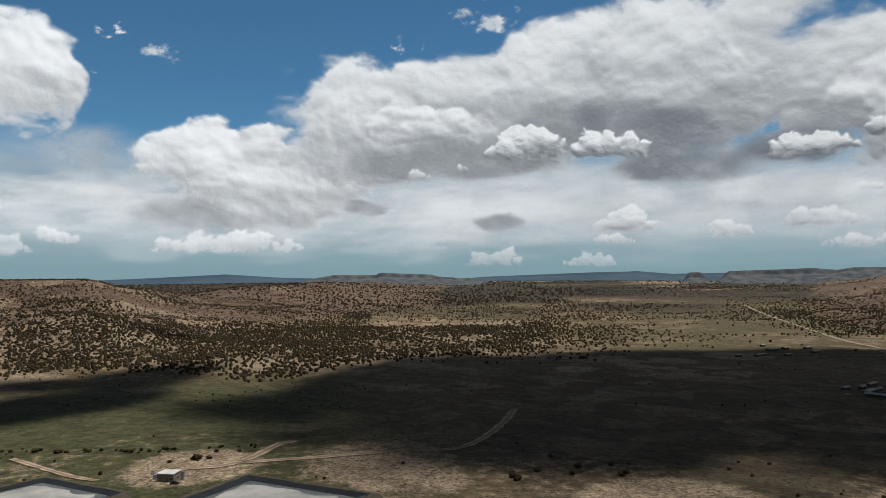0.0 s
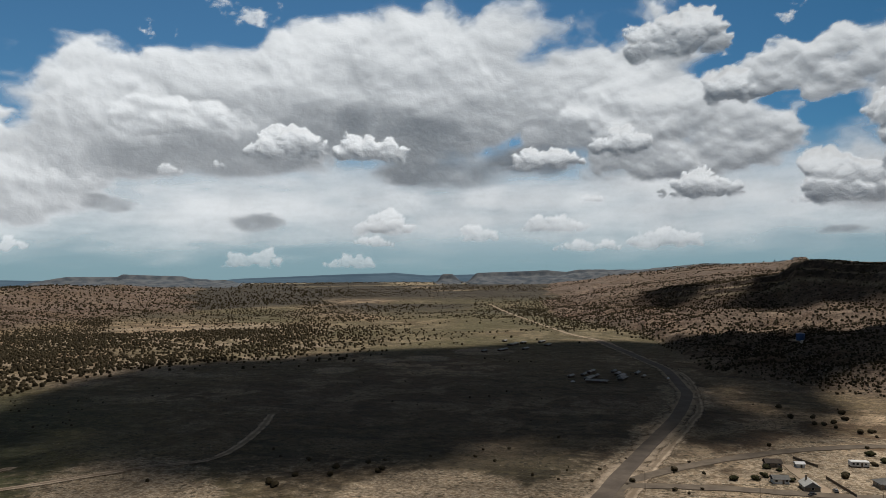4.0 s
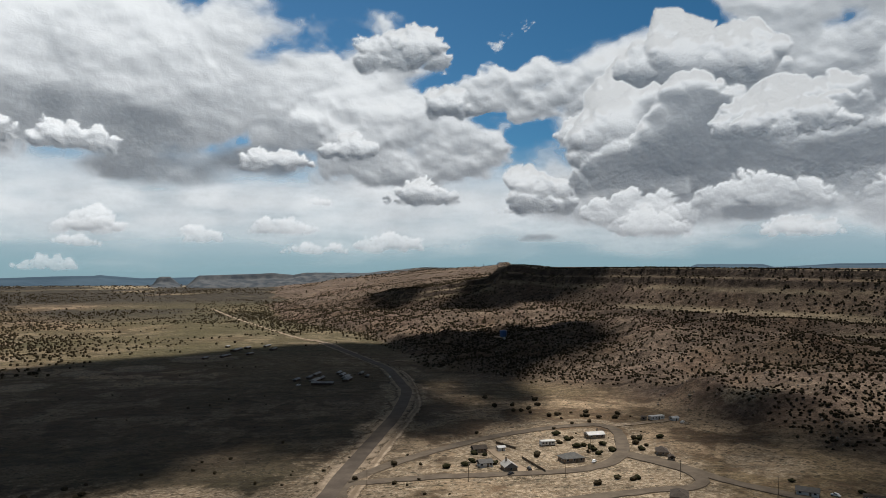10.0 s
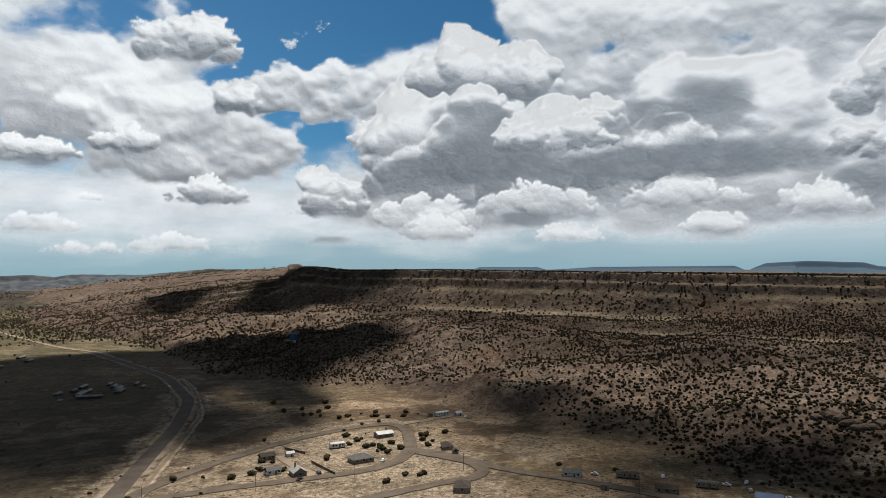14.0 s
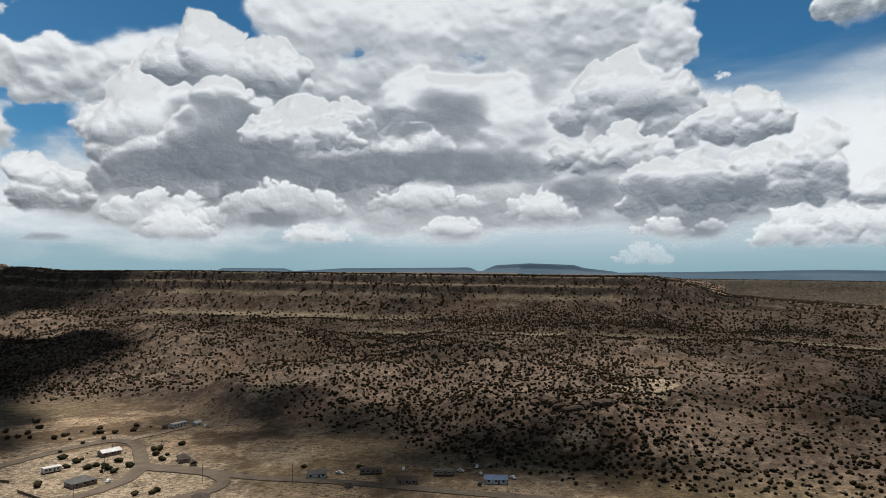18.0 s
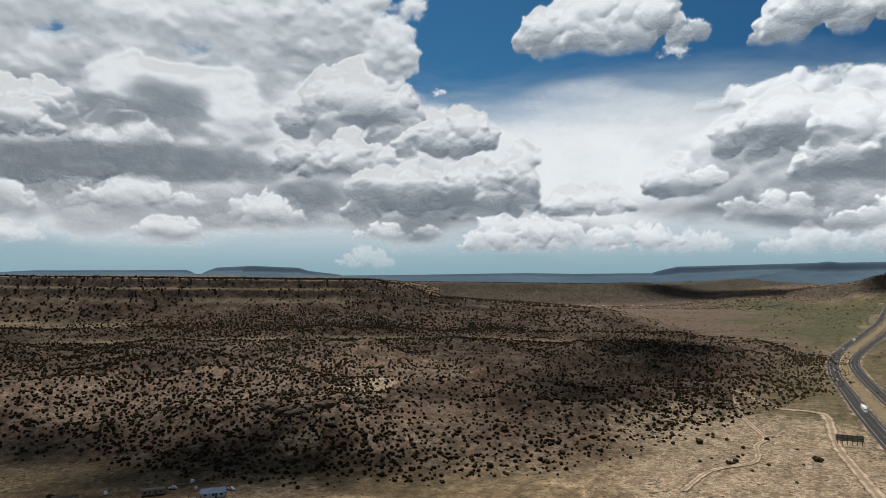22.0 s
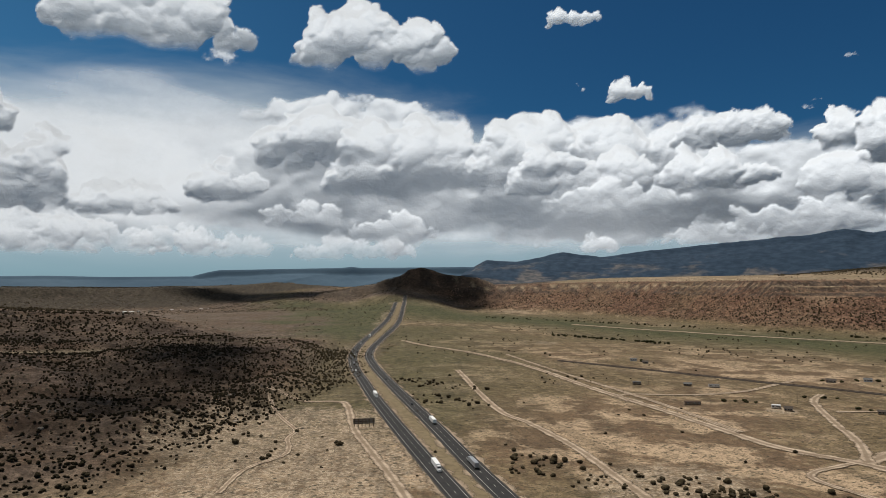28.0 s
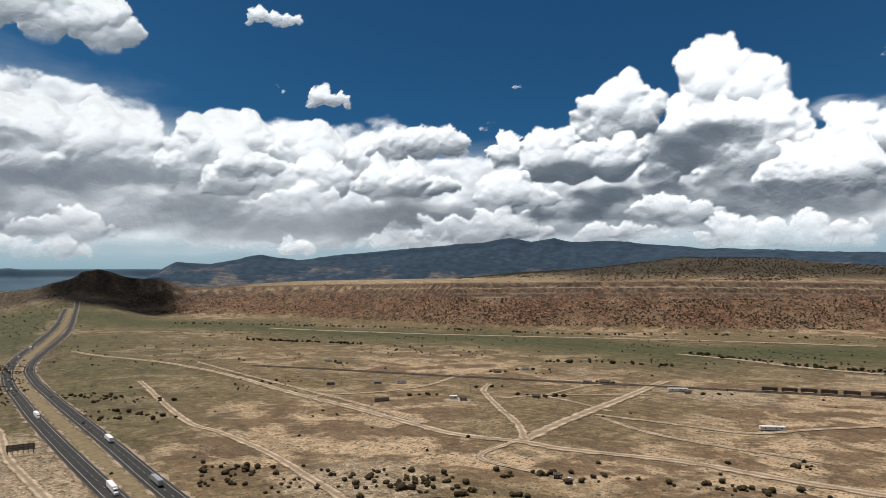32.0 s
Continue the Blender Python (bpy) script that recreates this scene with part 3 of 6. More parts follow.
def bush_mesh(rng, lumps=3):
    """A low-cost ragged clump: a few squashed, jittered five-sided lumps."""
    vs, fs = [], []
    for k in range(lumps):
        cx, cy, cz = (rng.uniform(-0.3, 0.3), rng.uniform(-0.3, 0.3), rng.uniform(0.25, 0.5)) if k else (0, 0, 0.35)
        rad = rng.uniform(0.28, 0.45) if k else 0.45
        o = len(vs)
        vs.append((cx, cy, cz + rad * rng.uniform(0.7, 1.1)))
        for ring, (h, w) in enumerate(RINGS[lumps > 1]):
            for a in range(5):
                q = a * math.pi / 2.5 + ring * 0.6
                f = rad * w * rng.uniform(0.75, 1.25)
                vs.append((cx + f * math.cos(q), cy + f * math.sin(q), max(-0.1, cz + rad * (h + rng.uniform(-0.15, 0.15)))))
        for a in range(5):
            c = (a + 1) % 5
            fs.append((o, o + 1 + a, o + 1 + c))
            for ring in range(len(RINGS[lumps > 1]) - 1):
                p = o + 1 + 5 * ring
                fs += [(p + a, p + 5 + a, p + 5 + c), (p + a, p + 5 + c, p + c)]
    return np.array(vs), np.array(fs)


def scatter(name, label, n, b0, b1, r0, r1, keep, size, seed, mat, lumps=2, category="shrubs"):
    """One object of many bushes over a sector; keep gives the chance of growth at each place."""
    g = np.random.default_rng(seed)
    rng = random.Random(seed)
    kinds = [bush_mesh(rng, lumps) for _ in range(12)]
    bearing = np.radians(g.uniform(b0, b1, n))
    r = np.sqrt(g.uniform(r0 ** 2, r1 ** 2, n))
    x, y = r * np.sin(bearing), r * np.cos(bearing)
    ok = g.uniform(0, 1, n) < keep(x, y, r, np.degrees(bearing))
    x, y, r = x[ok], y[ok], r[ok]
    z = land(x, y)[0]
    verts, faces, base = [], [], 0
    which = g.integers(0, len(kinds), len(x))
    spin, wide = g.uniform(0, 6.28, len(x)), size[0] + (size[1] - size[0]) * g.beta(2, 3, len(x))
    tall = wide * g.uniform(0.65, 1.05, len(x))
    for k, (v, f) in enumerate(kinds):
        m = np.nonzero(which == k)[0]
        if not len(m):
            continue
        c, s = np.cos(spin[m])[:, None], np.sin(spin[m])[:, None]
        px = (v[:, 0] * c - v[:, 1] * s) * wide[m][:, None] + x[m][:, None]
        py = (v[:, 0] * s + v[:, 1] * c) * wide[m][:, None] + y[m][:, None]
        pz = v[:, 2] * tall[m][:, None] + z[m][:, None] - 0.1
        verts.append(np.stack([px, py, pz], -1).reshape(-1, 3))
        faces.append((f[None] + (np.arange(len(m)) * len(v))[:, None, None]).reshape(-1, 3) + base)
        base += len(m) * len(v)
    if not verts:
        return
    verts, faces = np.concatenate(verts), np.concatenate(faces)
    me = bpy.data.meshes.new(name)
    me.vertices.add(len(verts)), me.loops.add(faces.size), me.polygons.add(len(faces))
    me.vertices.foreach_set("co", verts.astype(np.float32).ravel())
    me.loops.foreach_set("vertex_index", faces.astype(np.int32).ravel())
    me.polygons.foreach_set("loop_start", np.arange(0, faces.size, 3, dtype=np.int32))
    me.materials.append(mat)
    me.update(calc_edges=True)
    tagged(new(name, me), label, category, kind="stuff")


def tufts(x, y, size, bias, gain, seed):
    """Chance of growth: clumps and clearings of that size."""
    return np.clip(bias + gain * fbm(x, y, size, 5, seed), 0.02, 1)


def slope_growth(x, y, r, b):
    foot = np.interp(b, [26, 34, 40, 49, 59, 67, 80, 87, 100, 108, 116, 121, 126, 131], [1750, 1250, 800, 690, 640, 520, 400, 370, 360, 370, 420, 510, 600, 760])
    return step(r, foot, foot + 70) * tufts(x, y, 110, 0.80, 1.0, 21) * (1 - 0.96 * land(x, y)[1]["bench"]) * np.where(b > 127, step(132.5 - b, 0, 4), 1)


scatter("juniper_scrub", "dark green juniper bushes dotted over the mesa slope", 17500, 34, 132, 370, 620, slope_growth, (1.1, 4.0), 1, JUNIPER, 2)
scatter("juniper_scrub", "dark juniper bushes close together on the mesa slope", 46000, 34, 132, 620, 1100, slope_growth, (1.3, 4.4), 22, JUNIPER, 1)
scatter("juniper_scrub", "dark juniper bushes thick on the upper mesa slope", 42000, 26, 132, 1100, 2000,
        lambda x, y, r, b: slope_growth(x, y, r, b) * np.where(b > 102, step(np.interp(b, [102, 110, 116, 124], [2200, 2000, 1600, 1250]) - r + 160 * fbm(x, y, 200, 3, 81), 0, 500), 1), (2.4, 6.2), 2, JUNIPER, 1)
scatter("juniper_scrub", "small dark bushes thick on the rocky hill", 17000, -40, -6, 960, 1900,
        lambda x, y, r, b: tufts(x, y, 110, 0.55, 1.3, 17), (2.2, 5.6), 14, JUNIPER, 1)
scatter("juniper_scrub", "dense juniper bushes below the hill", 24000, -32, 14, 690, 1500,
        lambda x, y, r, b: step(r, np.interp(b, [-32, -22, -15, -8, 0, 12], [900, 830, 690, 790, 880, 960]), np.interp(b, [-32, -22, -15, -8, 0, 12], [960, 890, 760, 850, 930, 1010])) * step(1500 - r + 250 * fbm(x, y, 160, 4, 52), 0, 200) * step(11 - b + 7 * fbm(x, y, 160, 4, 53), 0, 4) * tufts(x, y, 90, 0.55, 0.7, 18), (2.8, 7.2), 15, JUNIPER, 1)
scatter("juniper_scrub", "dark juniper bushes on the plain below the hill", 15000, -40, 16, 780, 2300,
        lambda x, y, r, b: step(r, 820, 900) * step(15 - b + 7 * fbm(x, y, 160, 4, 51), 0, 4) * tufts(x, y, 150, 0.5, 1.4, 5), (2.4, 6.4), 3, JUNIPER, 1)
scatter("juniper_scrub", "bushes in broken lines over the grassy plain", 13000, 8, 48, 1050, 2900,
        lambda x, y, r, b: tufts(x, y * 2.6, 260, 0.22, 2.0, 7), (2.6, 6.4), 4, JUNIPER, 1)
scatter("juniper_scrub", "dark bushes over the low northern shoulder of the mesa", 8000, 22, 45, 1050, 2300,
        lambda x, y, r, b: step(r, np.interp(b, [22, 40], [1500, 950]), np.interp(b, [22, 40], [1650, 1050])) * tufts(x, y, 120, 0.5, 1.1, 61), (2.4, 6.2), 23, JUNIPER, 1)
for many, b0, b1, r0, r1, seed in ((13000, 160, 203, 1550, 1900, 5), (17000, 138, 160, 1680, 2900, 25)):
    scatter("juniper_scrub", "small dark bushes thick on the red mesa wall", many, b0, b1, r0, r1,
            lambda x, y, r, b: (land(x, y)[1]["red"] > 0.3) * (land(x, y)[0] < 66) * tufts(x, y, 60, 0.75, 1.0, 8), (2.2, 6.0), seed, JUNIPER, 1)
scatter("juniper_scrub", "dark woods on the hill behind the red mesa", 9000, 163, 203, 2200, 2900,
        lambda x, y, r, b: tufts(x, y, 200, 0.5, 1.2, 9), (3.5, 8.0), 6, JUNIPER, 1)
scatter("desert_brush", "scattered dark brush on the sandy valley floor", 3500, 132, 203, 340, 1450,
        lambda x, y, r, b: tufts(x, y, 140, -0.22, 1.6, 10), (1.4, 4.2), 7, JUNIPER, 2)
scatter("desert_brush", "low brush along the river flats", 7000, 126, 203, 1000, 2400,
        lambda x, y, r, b: tufts(x, y * 2, 170, -0.1, 1.5, 11), (2.0, 5.0), 8, JUNIPER, 1)
scatter("desert_brush", "low brush on the shaded plain", 4000, -38, 60, 345, 900,
        lambda x, y, r, b: tufts(x, y, 120, -0.25, 1.4, 12), (1.2, 3.4), 9, JUNIPER, 1)
scatter("desert_brush", "far dark brush over the low southern country", 15000, 96, 134, 1500, 3300,
        lambda x, y, r, b: tufts(x, y, 240, 0.4, 1.3, 13) * np.where((b > 110) & (r < 2450), 0.06, 1.0), (2.5, 6.5), 10, JUNIPER, 1)


scatter("juniper_scrub", "dark woodland spread over the far plain", 20000, -40, 46, 1900, 3400,
        lambda x, y, r, b: tufts(x, y * 1.5, 420, 0.42, 1.6, 41), (4.0, 9.0), 16, JUNIPER, 1)
for many, b0, b1, r0, r1, seed in ((7000, 160, 203, 1550, 1900, 17), (9000, 138, 160, 1680, 2900, 27)):
    scatter("fallen_rocks", "broken reddish rocks strewn down the mesa wall", many, b0, b1, r0, r1,
            lambda x, y, r, b: (land(x, y)[1]["red"] > 0.3) * tufts(x, y, 50, 0.5, 1.2, 19), (1.8, 5.2), seed, RED_ROCK, 1, "rocks")
scatter("fallen_rocks", "pale broken rocks strewn over the mesa slope", 12000, 36, 128, 400, 1500,
        lambda x, y, r, b: (land(x, y)[1]["rock"] > 0.3) * tufts(x, y, 80, 0.2, 1.6, 20), (1.2, 3.4), 18, PALE_ROCK, 1, "rocks")


# far mesas and mountains
def ridge(name, label, category, mat, front, back, outline, seed, cliff=0.5, rough=1.0):
    """High ground on the horizon; outline gives the skyline as (bearing, elevation) pairs."""
    at, el = [p[0] for p in outline], [p[1] for p in outline]
    bearing = np.arange(at[0] - 0.6, at[-1] + 0.61, 0.12)
    top = EYE + back * np.tan(np.radians(np.interp(bearing, at, el)))
    s = np.concatenate([np.linspace(0, 1, 26), [1.03, 1.06, 1.07]])
    ss, bb = np.meshgrid(s, bearing, indexing="ij")
    rr = front + (back - front) * ss
    x, y = rr * np.sin(np.radians(bb)), rr * np.cos(np.radians(bb))
    low = land(x.ravel(), y.ravel())[0].reshape(x.shape)
    edge = step(np.minimum(bb - bearing[0], bearing[-1] - bb), 0, 1.2)
    rise = np.interp(np.clip(ss + 0.04 * min(rough, 1) * fbm(x, y, 220, 4, seed), 0, 1) * (ss > 0), [0, 0.45, 0.78, 0.86, 1], [0, 0.5 - 0.36 * cliff, 0.80 - 0.42 * cliff, 0.96, 1])
    z = low - 2 + np.maximum(top[None] - low + 2, 0) * rise * edge
    gully = 1 - 2 * np.abs(fbm(bb * 60, ss * 150, 90, 4, seed + 6))
    z = z + min(1, np.max(top) / 260) * rough * (9 * fbm(x, y, 160, 5, seed + 1) + 12 * gully) * np.sin(np.pi * np.clip(ss, 0, 1)) ** 0.7 * edge
    z[-3:-1] = z[-4] - 1.0
    z[-1] = low[-1] - 2
    ob = new(name, mesh_from(name, np.stack([x.ravel(), y.ravel(), z.ravel()], 1).tolist(), grid_faces(*x.shape)[:, ::-1].tolist(), mat, True))
    tagged(ob, label, category)


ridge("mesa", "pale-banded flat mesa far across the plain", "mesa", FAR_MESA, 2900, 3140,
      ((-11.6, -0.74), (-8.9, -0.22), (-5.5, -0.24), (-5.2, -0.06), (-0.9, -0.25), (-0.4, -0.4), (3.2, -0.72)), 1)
ridge("hills", "blue hills on the far horizon", "hills", FAR_HAZE, 3230, 3430, ((-34, -0.6), (-27, -0.5), (-22.2, -0.32), (-17.3, -0.1), (-12.9, -0.41), (-8, -0.55)), 2, 0.2, 0.4)
ridge("hills", "pale blue hills beyond the plain", "hills", FAR_HAZE, 3230, 3430, ((2, -0.55), (3.5, -0.44), (12.6, -0.13), (15.0, -0.1), (15.4, -0.04), (15.9, -0.1), (18.2, -0.3), (24, -0.2), (36, 0.0), (44, 0.22), (50, 0.42)), 3, 0.2, 0.4)
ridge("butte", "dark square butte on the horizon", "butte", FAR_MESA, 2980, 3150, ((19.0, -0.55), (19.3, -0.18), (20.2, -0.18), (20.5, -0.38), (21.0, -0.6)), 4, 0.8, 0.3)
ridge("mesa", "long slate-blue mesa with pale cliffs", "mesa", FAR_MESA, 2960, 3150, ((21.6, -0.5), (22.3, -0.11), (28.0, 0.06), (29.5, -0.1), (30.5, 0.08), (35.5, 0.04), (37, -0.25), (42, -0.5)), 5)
ridge("mesa", "thin blue mesa showing over the rim", "mesa", FAR_HAZE, 3230, 3430, ((60.8, 0.4), (61.5, 0.66), (66.2, 0.63), (67, 0.4), (70.9, 0.64), (81.1, 0.68), (82.0, 0.4)), 6, 0.6, 0.3)
ridge("mesa", "flat-topped blue mesa beyond the rim", "mesa", FAR_HAZE, 3230, 3430, ((82.0, 0.3), (83.3, 0.86), (86.0, 1.0), (89.6, 0.85), (90.4, 0.6), (93.5, 0.2)), 7, 0.6, 0.3)
ridge("hills", "hazy blue plateau on the southern horizon", "hills", FAR_HAZE, 3230, 3430, ((92, 0.2), (100, 0.26), (108, 0.36), (112, 0.26), (120, 0.3)), 8, 0.2, 0.3)
ridge("mesa", "long blue mesa behind the dark butte", "mesa", FAR_HAZE, 3230, 3430, ((117.5, 0.2), (119.0, 0.6), (119.9, 0.78), (129.4, 0.95), (130.2, 1.04), (131, 0.95), (139.3, 1.0), (146, 0.9)), 9, 0.6, 0.4)
ridge("mountain_range", "dark forested mountain range, blue with haze, under cloud", "mountains", MOUNTAIN, 2860, 3150,
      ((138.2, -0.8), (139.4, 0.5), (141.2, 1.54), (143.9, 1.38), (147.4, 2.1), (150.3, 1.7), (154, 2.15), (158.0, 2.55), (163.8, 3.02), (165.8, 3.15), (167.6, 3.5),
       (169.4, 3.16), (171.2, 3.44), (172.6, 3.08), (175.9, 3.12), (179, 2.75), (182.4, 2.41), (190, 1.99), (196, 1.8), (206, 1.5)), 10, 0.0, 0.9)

# clouds: one soft shell of sky, lit by the sun, with edges that thin out
def cloud_material():
    m = bpy.data.materials.new("cloud")
    m.use_nodes = True
    n = Nodes(m.node_tree)
    pos = n.add("ShaderNodeNewGeometry").outputs["Position"]
    n1 = n.noise(pos, 0.016, 6.0, 0.6, 0.4)
    n2 = n.noise(pos, 0.06, 4.0, 0.6, 0.2)
    height = n.math("ADD", n1, n.math("MULTIPLY", n2, 0.35))
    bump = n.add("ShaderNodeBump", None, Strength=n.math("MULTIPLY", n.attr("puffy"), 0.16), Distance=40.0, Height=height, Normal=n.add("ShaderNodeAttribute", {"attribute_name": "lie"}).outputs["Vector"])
    body = n.add("ShaderNodeBsdfDiffuse", None, Color=(0.735, 0.780, 0.832), Normal=bump)
    ragged = n.math("ADD", n.attr("dense"), n.math("MULTIPLY", n.math("SUBTRACT", height, 0.675), n.math("MULTIPLY", n.attr("puffy"), 0.9)))
    seen = n.ramp(ragged, 0.04, 0.96)
    out = n.add("ShaderNodeMixShader", None, i0=seen, i1=n.add("ShaderNodeBsdfTransparent"), i2=body)
    n.add("ShaderNodeOutputMaterial", None, Surface=out)
    return m


CLOUD = cloud_material()
CLOUD_LABELS = {"bank": "broad white and grey cloud bank with ragged edges", "heap": "heaped white cumulus cloud with a grey base",
                "soft": "low hazy cumulus cloud near the horizon", "veil": "thin pale veil of high cloud", "grey": "shaded grey underside of a cloud mass", "wisp": "small torn wisp of white cloud"}


def cloud_mesh(place, lie, dense, puffy, faces, label, group):
    """One cloud from some faces of a grid of places."""
    used, faces = np.unique(faces, return_inverse=True)
    faces = faces.reshape(-1, 4)
    me = bpy.data.meshes.new("cloud")
    me.vertices.add(len(used)), me.loops.add(faces.size), me.polygons.add(len(faces))
    me.vertices.foreach_set("co", place.reshape(-1, 3)[used].astype(np.float32).ravel())
    me.loops.foreach_set("vertex_index", faces.astype(np.int32).ravel())
    me.polygons.foreach_set("loop_start", np.arange(0, faces.size, 4, dtype=np.int32))
    me.polygons.foreach_set("use_smooth", np.ones(len(faces), bool))
    me.materials.append(CLOUD)
    me.update(calc_edges=True)
    for key, v in (("dense", dense), ("puffy", puffy)):
        me.attributes.new(key, "FLOAT", "POINT").data.foreach_set("value", v.ravel()[used].astype(np.float32))
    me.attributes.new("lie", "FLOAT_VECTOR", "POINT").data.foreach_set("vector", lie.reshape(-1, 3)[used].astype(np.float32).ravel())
    return tagged(new("cloud", me), label, "cloud", group)


# the shell of sky, as bearing and elevation; each cloud adds its cover and the lean of its shading normals, the far
# ones first
SKY_STEP = 0.1
SKY_B, SKY_E = np.meshgrid(np.arange(-38.0, 202.0, SKY_STEP), np.arange(-0.4, 24.0, SKY_STEP))
SKY = {"cover": np.zeros_like(SKY_B), "side": np.zeros_like(SKY_B), "rise": np.zeros_like(SKY_B), "puffy": np.zeros_like(SKY_B), "owner": np.full(SKY_B.shape, -1)}
CLOUD_KINDS = []


def blurred(a, times):
    for _ in range(times):
        p = np.pad(a, 1, mode="edge")
        a = (2 * a + p[2:, 1:-1] + p[:-2, 1:-1] + p[1:-1, 2:] + p[1:-1, :-2]) / 6
    return a


def puff_list(bearing, base, wide, high, g):
    """Swellings of a cumulus: big ones along its width, smaller ones round their upper rims."""
    out = []
    n = int(min(16, max(3, round(2.6 * wide / high))))
    for k in range(n):
        u = -0.94 + 1.88 * (k + 0.5) / n + g.uniform(-0.5, 0.5) / n
        top = high * (1 - abs(u) ** 2.4) ** 0.55 * g.uniform(0.55, 1.02)
        r = min(max(top * g.uniform(0.36, 0.52), 0.13 * high), 0.34 * wide)
        e = base + max(top - r, 0.45 * r)
        out.append((bearing + u * wide / 2 * 0.88, e, r, 0.0, 0))
        while e - base > 1.3 * r:
            e -= 1.1 * r
            out.append((bearing + u * wide / 2 * 0.9 + g.uniform(-0.3, 0.3) * r, e, r * g.uniform(0.85, 1.15), 0.0, 0))
    for depth, many, least in ((1, 9, 0.16), (2, 6, 0.13)):
        for b, e, r, z, d in [q for q in out if q[4] == depth - 1]:
            for _ in range(many):
                a = g.uniform(-0.5, 3.64)
                q, s = r * g.uniform(0.45, 0.95), r * g.uniform(0.26, 0.52)
                if s > least:
                    out.append((b + q * math.cos(a), e + q * math.sin(a) * 0.9, s, z + 0.45 * math.sqrt(max(r * r - q * q, 0)) + 0.15 * r, depth))
    return out


def cloud(bearing, base, wide, high, kind, seed):
    """A cloud round that bearing, standing on that elevation, so many degrees wide and high."""
    g = np.random.default_rng(seed)
    j0, j1 = np.searchsorted(SKY_B[0], (bearing - wide * 0.66 - 0.5, bearing + wide * 0.66 + 0.5))
    i0, i1 = np.searchsorted(SKY_E[:, 0], (base - high * 0.35 - 0.3, base + high * 1.35 + 0.3))
    if j1 - j0 < 3 or i1 - i0 < 3:
        return
    win = (slice(i0, i1), slice(j0, j1))
    bb, ee = SKY_B[win], SKY_E[win]
    cell = max(0.9, high * 0.4)
    wander = fbm(bb, ee, cell, 5, seed + 21)
    n = fbm(bb + 0.4 * cell * wander, ee * 1.4, cell, 5, seed)
    u, v = (bb - bearing) / (wide / 2) + 0.10 * wander, (ee - base) / high
    if kind in ("heap", "soft"):
        skin, inside = np.zeros_like(bb), np.full_like(bb, -9.0)
        wb, we = bb + 0.24 * min(high, 2.5) * n, ee + 0.22 * min(high, 2.5) * wander
        for cb, ce, r, z, _ in puff_list(bearing, base, wide, high, g):
            w = int(1.5 * r / SKY_STEP) + 3
            ci, cj = int((ce - SKY_E[i0, 0]) / SKY_STEP), int((cb - SKY_B[0, j0]) / SKY_STEP)
            part_of = (slice(max(0, ci - w), max(0, ci + w + 1)), slice(max(0, cj - w), max(0, cj + w + 1)))
            d2 = (wb[part_of] - cb) ** 2 + (we[part_of] - ce) ** 2
            skin[part_of] = np.maximum(skin[part_of], np.where(d2 < r * r, z + np.sqrt(np.maximum(r * r - d2, 0)), 0))
            inside[part_of] = np.maximum(inside[part_of], r - np.sqrt(d2))
        cover = step(inside + 0.06 * n, -0.04, 0.16 + 0.02 * high) * step(v + 0.10 * n, -0.10, 0.12)
        skin = blurred(skin, 3) + 0.05 * min(high, 4) * n
        grow_e, grow_b = np.gradient(skin, SKY_STEP)
        # normals tilt down towards the base to put its shade in
        tilt = np.interp(v, [-0.2, 0.05, 0.35, 0.6, 1.0], [1.35, 1.15, 0.25, -0.3, -0.95])
        side, rise, puffy = -0.75 * grow_b, -0.9 * grow_e - tilt, 1.0
        if kind == "soft":
            cover, side, rise, puffy = cover * 0.72, side * 0.6, 0.6 * rise + 0.15, 0.8
    elif kind == "bank":
        shape = 1 - np.abs(u) ** 2.6 - np.abs(2 * v - 1) ** 2.6 + 1.0 * n
        cover = step(shape, 0.02, 0.62)
        skin = 0.20 * min(high, 6) * n + 0.05 * min(high, 6) * fbm(bb, ee * 1.2, cell * 0.35, 4, seed + 2)
        grow_e, grow_b = np.gradient(blurred(skin, 5), SKY_STEP)
        # the same downward tilt greys the lower part of a bank
        tilt = np.interp(v + 0.2 * n, [0.0, 0.3, 0.65, 1.0], [1.0, 0.55, 0.05, -0.45])
        side, rise, puffy = -0.5 * grow_b, -0.55 * grow_e - tilt, 0.6
    elif kind == "grey":
        # a sheet of downward normals, put in for the shade under clouds
        shape = 0.95 - np.abs(u) ** 2.2 - np.abs(2 * v - 1) ** 2 + 0.8 * fbm(bb * 0.5, ee * 1.2, max(1.0, high * 0.6), 5, seed)
        cover = 0.72 * step(shape, 0.0, 1.1)
        side, rise, puffy = 0.5 * n, -1.8 + 1.0 * n, 0.45
    elif kind == "veil":
        shape = 1.0 - np.abs(u) ** 4 - np.abs(2 * v - 1) ** 3 + 0.9 * fbm(bb * 0.4, ee * 1.8, max(1.5, high * 0.3), 5, seed)
        cover = 0.50 * step(shape, 0.0, 1.2)
        side, rise, puffy = 0.2 * n, 0.35 + 1.1 * n, 0.3
    else:
        shape = 0.35 - np.abs(u) ** 2 - np.abs(2 * v - 1) ** 2 + 2.0 * fbm(bb * 0.8, ee * 1.3, max(0.6, high * 0.4), 6, seed, 0.6)
        cover = 0.75 * step(shape, 0.0, 1.2)
        side, rise, puffy = 0.6 * wander, 0.2 + 0.8 * n, 0.7
    # no cloud ends on the border of its window
    cover = cover * step(1.30 - np.abs(bb - bearing) / (wide / 2), 0, 0.25) * step(np.minimum(v + 0.33, 1.33 - v), 0, 0.2)
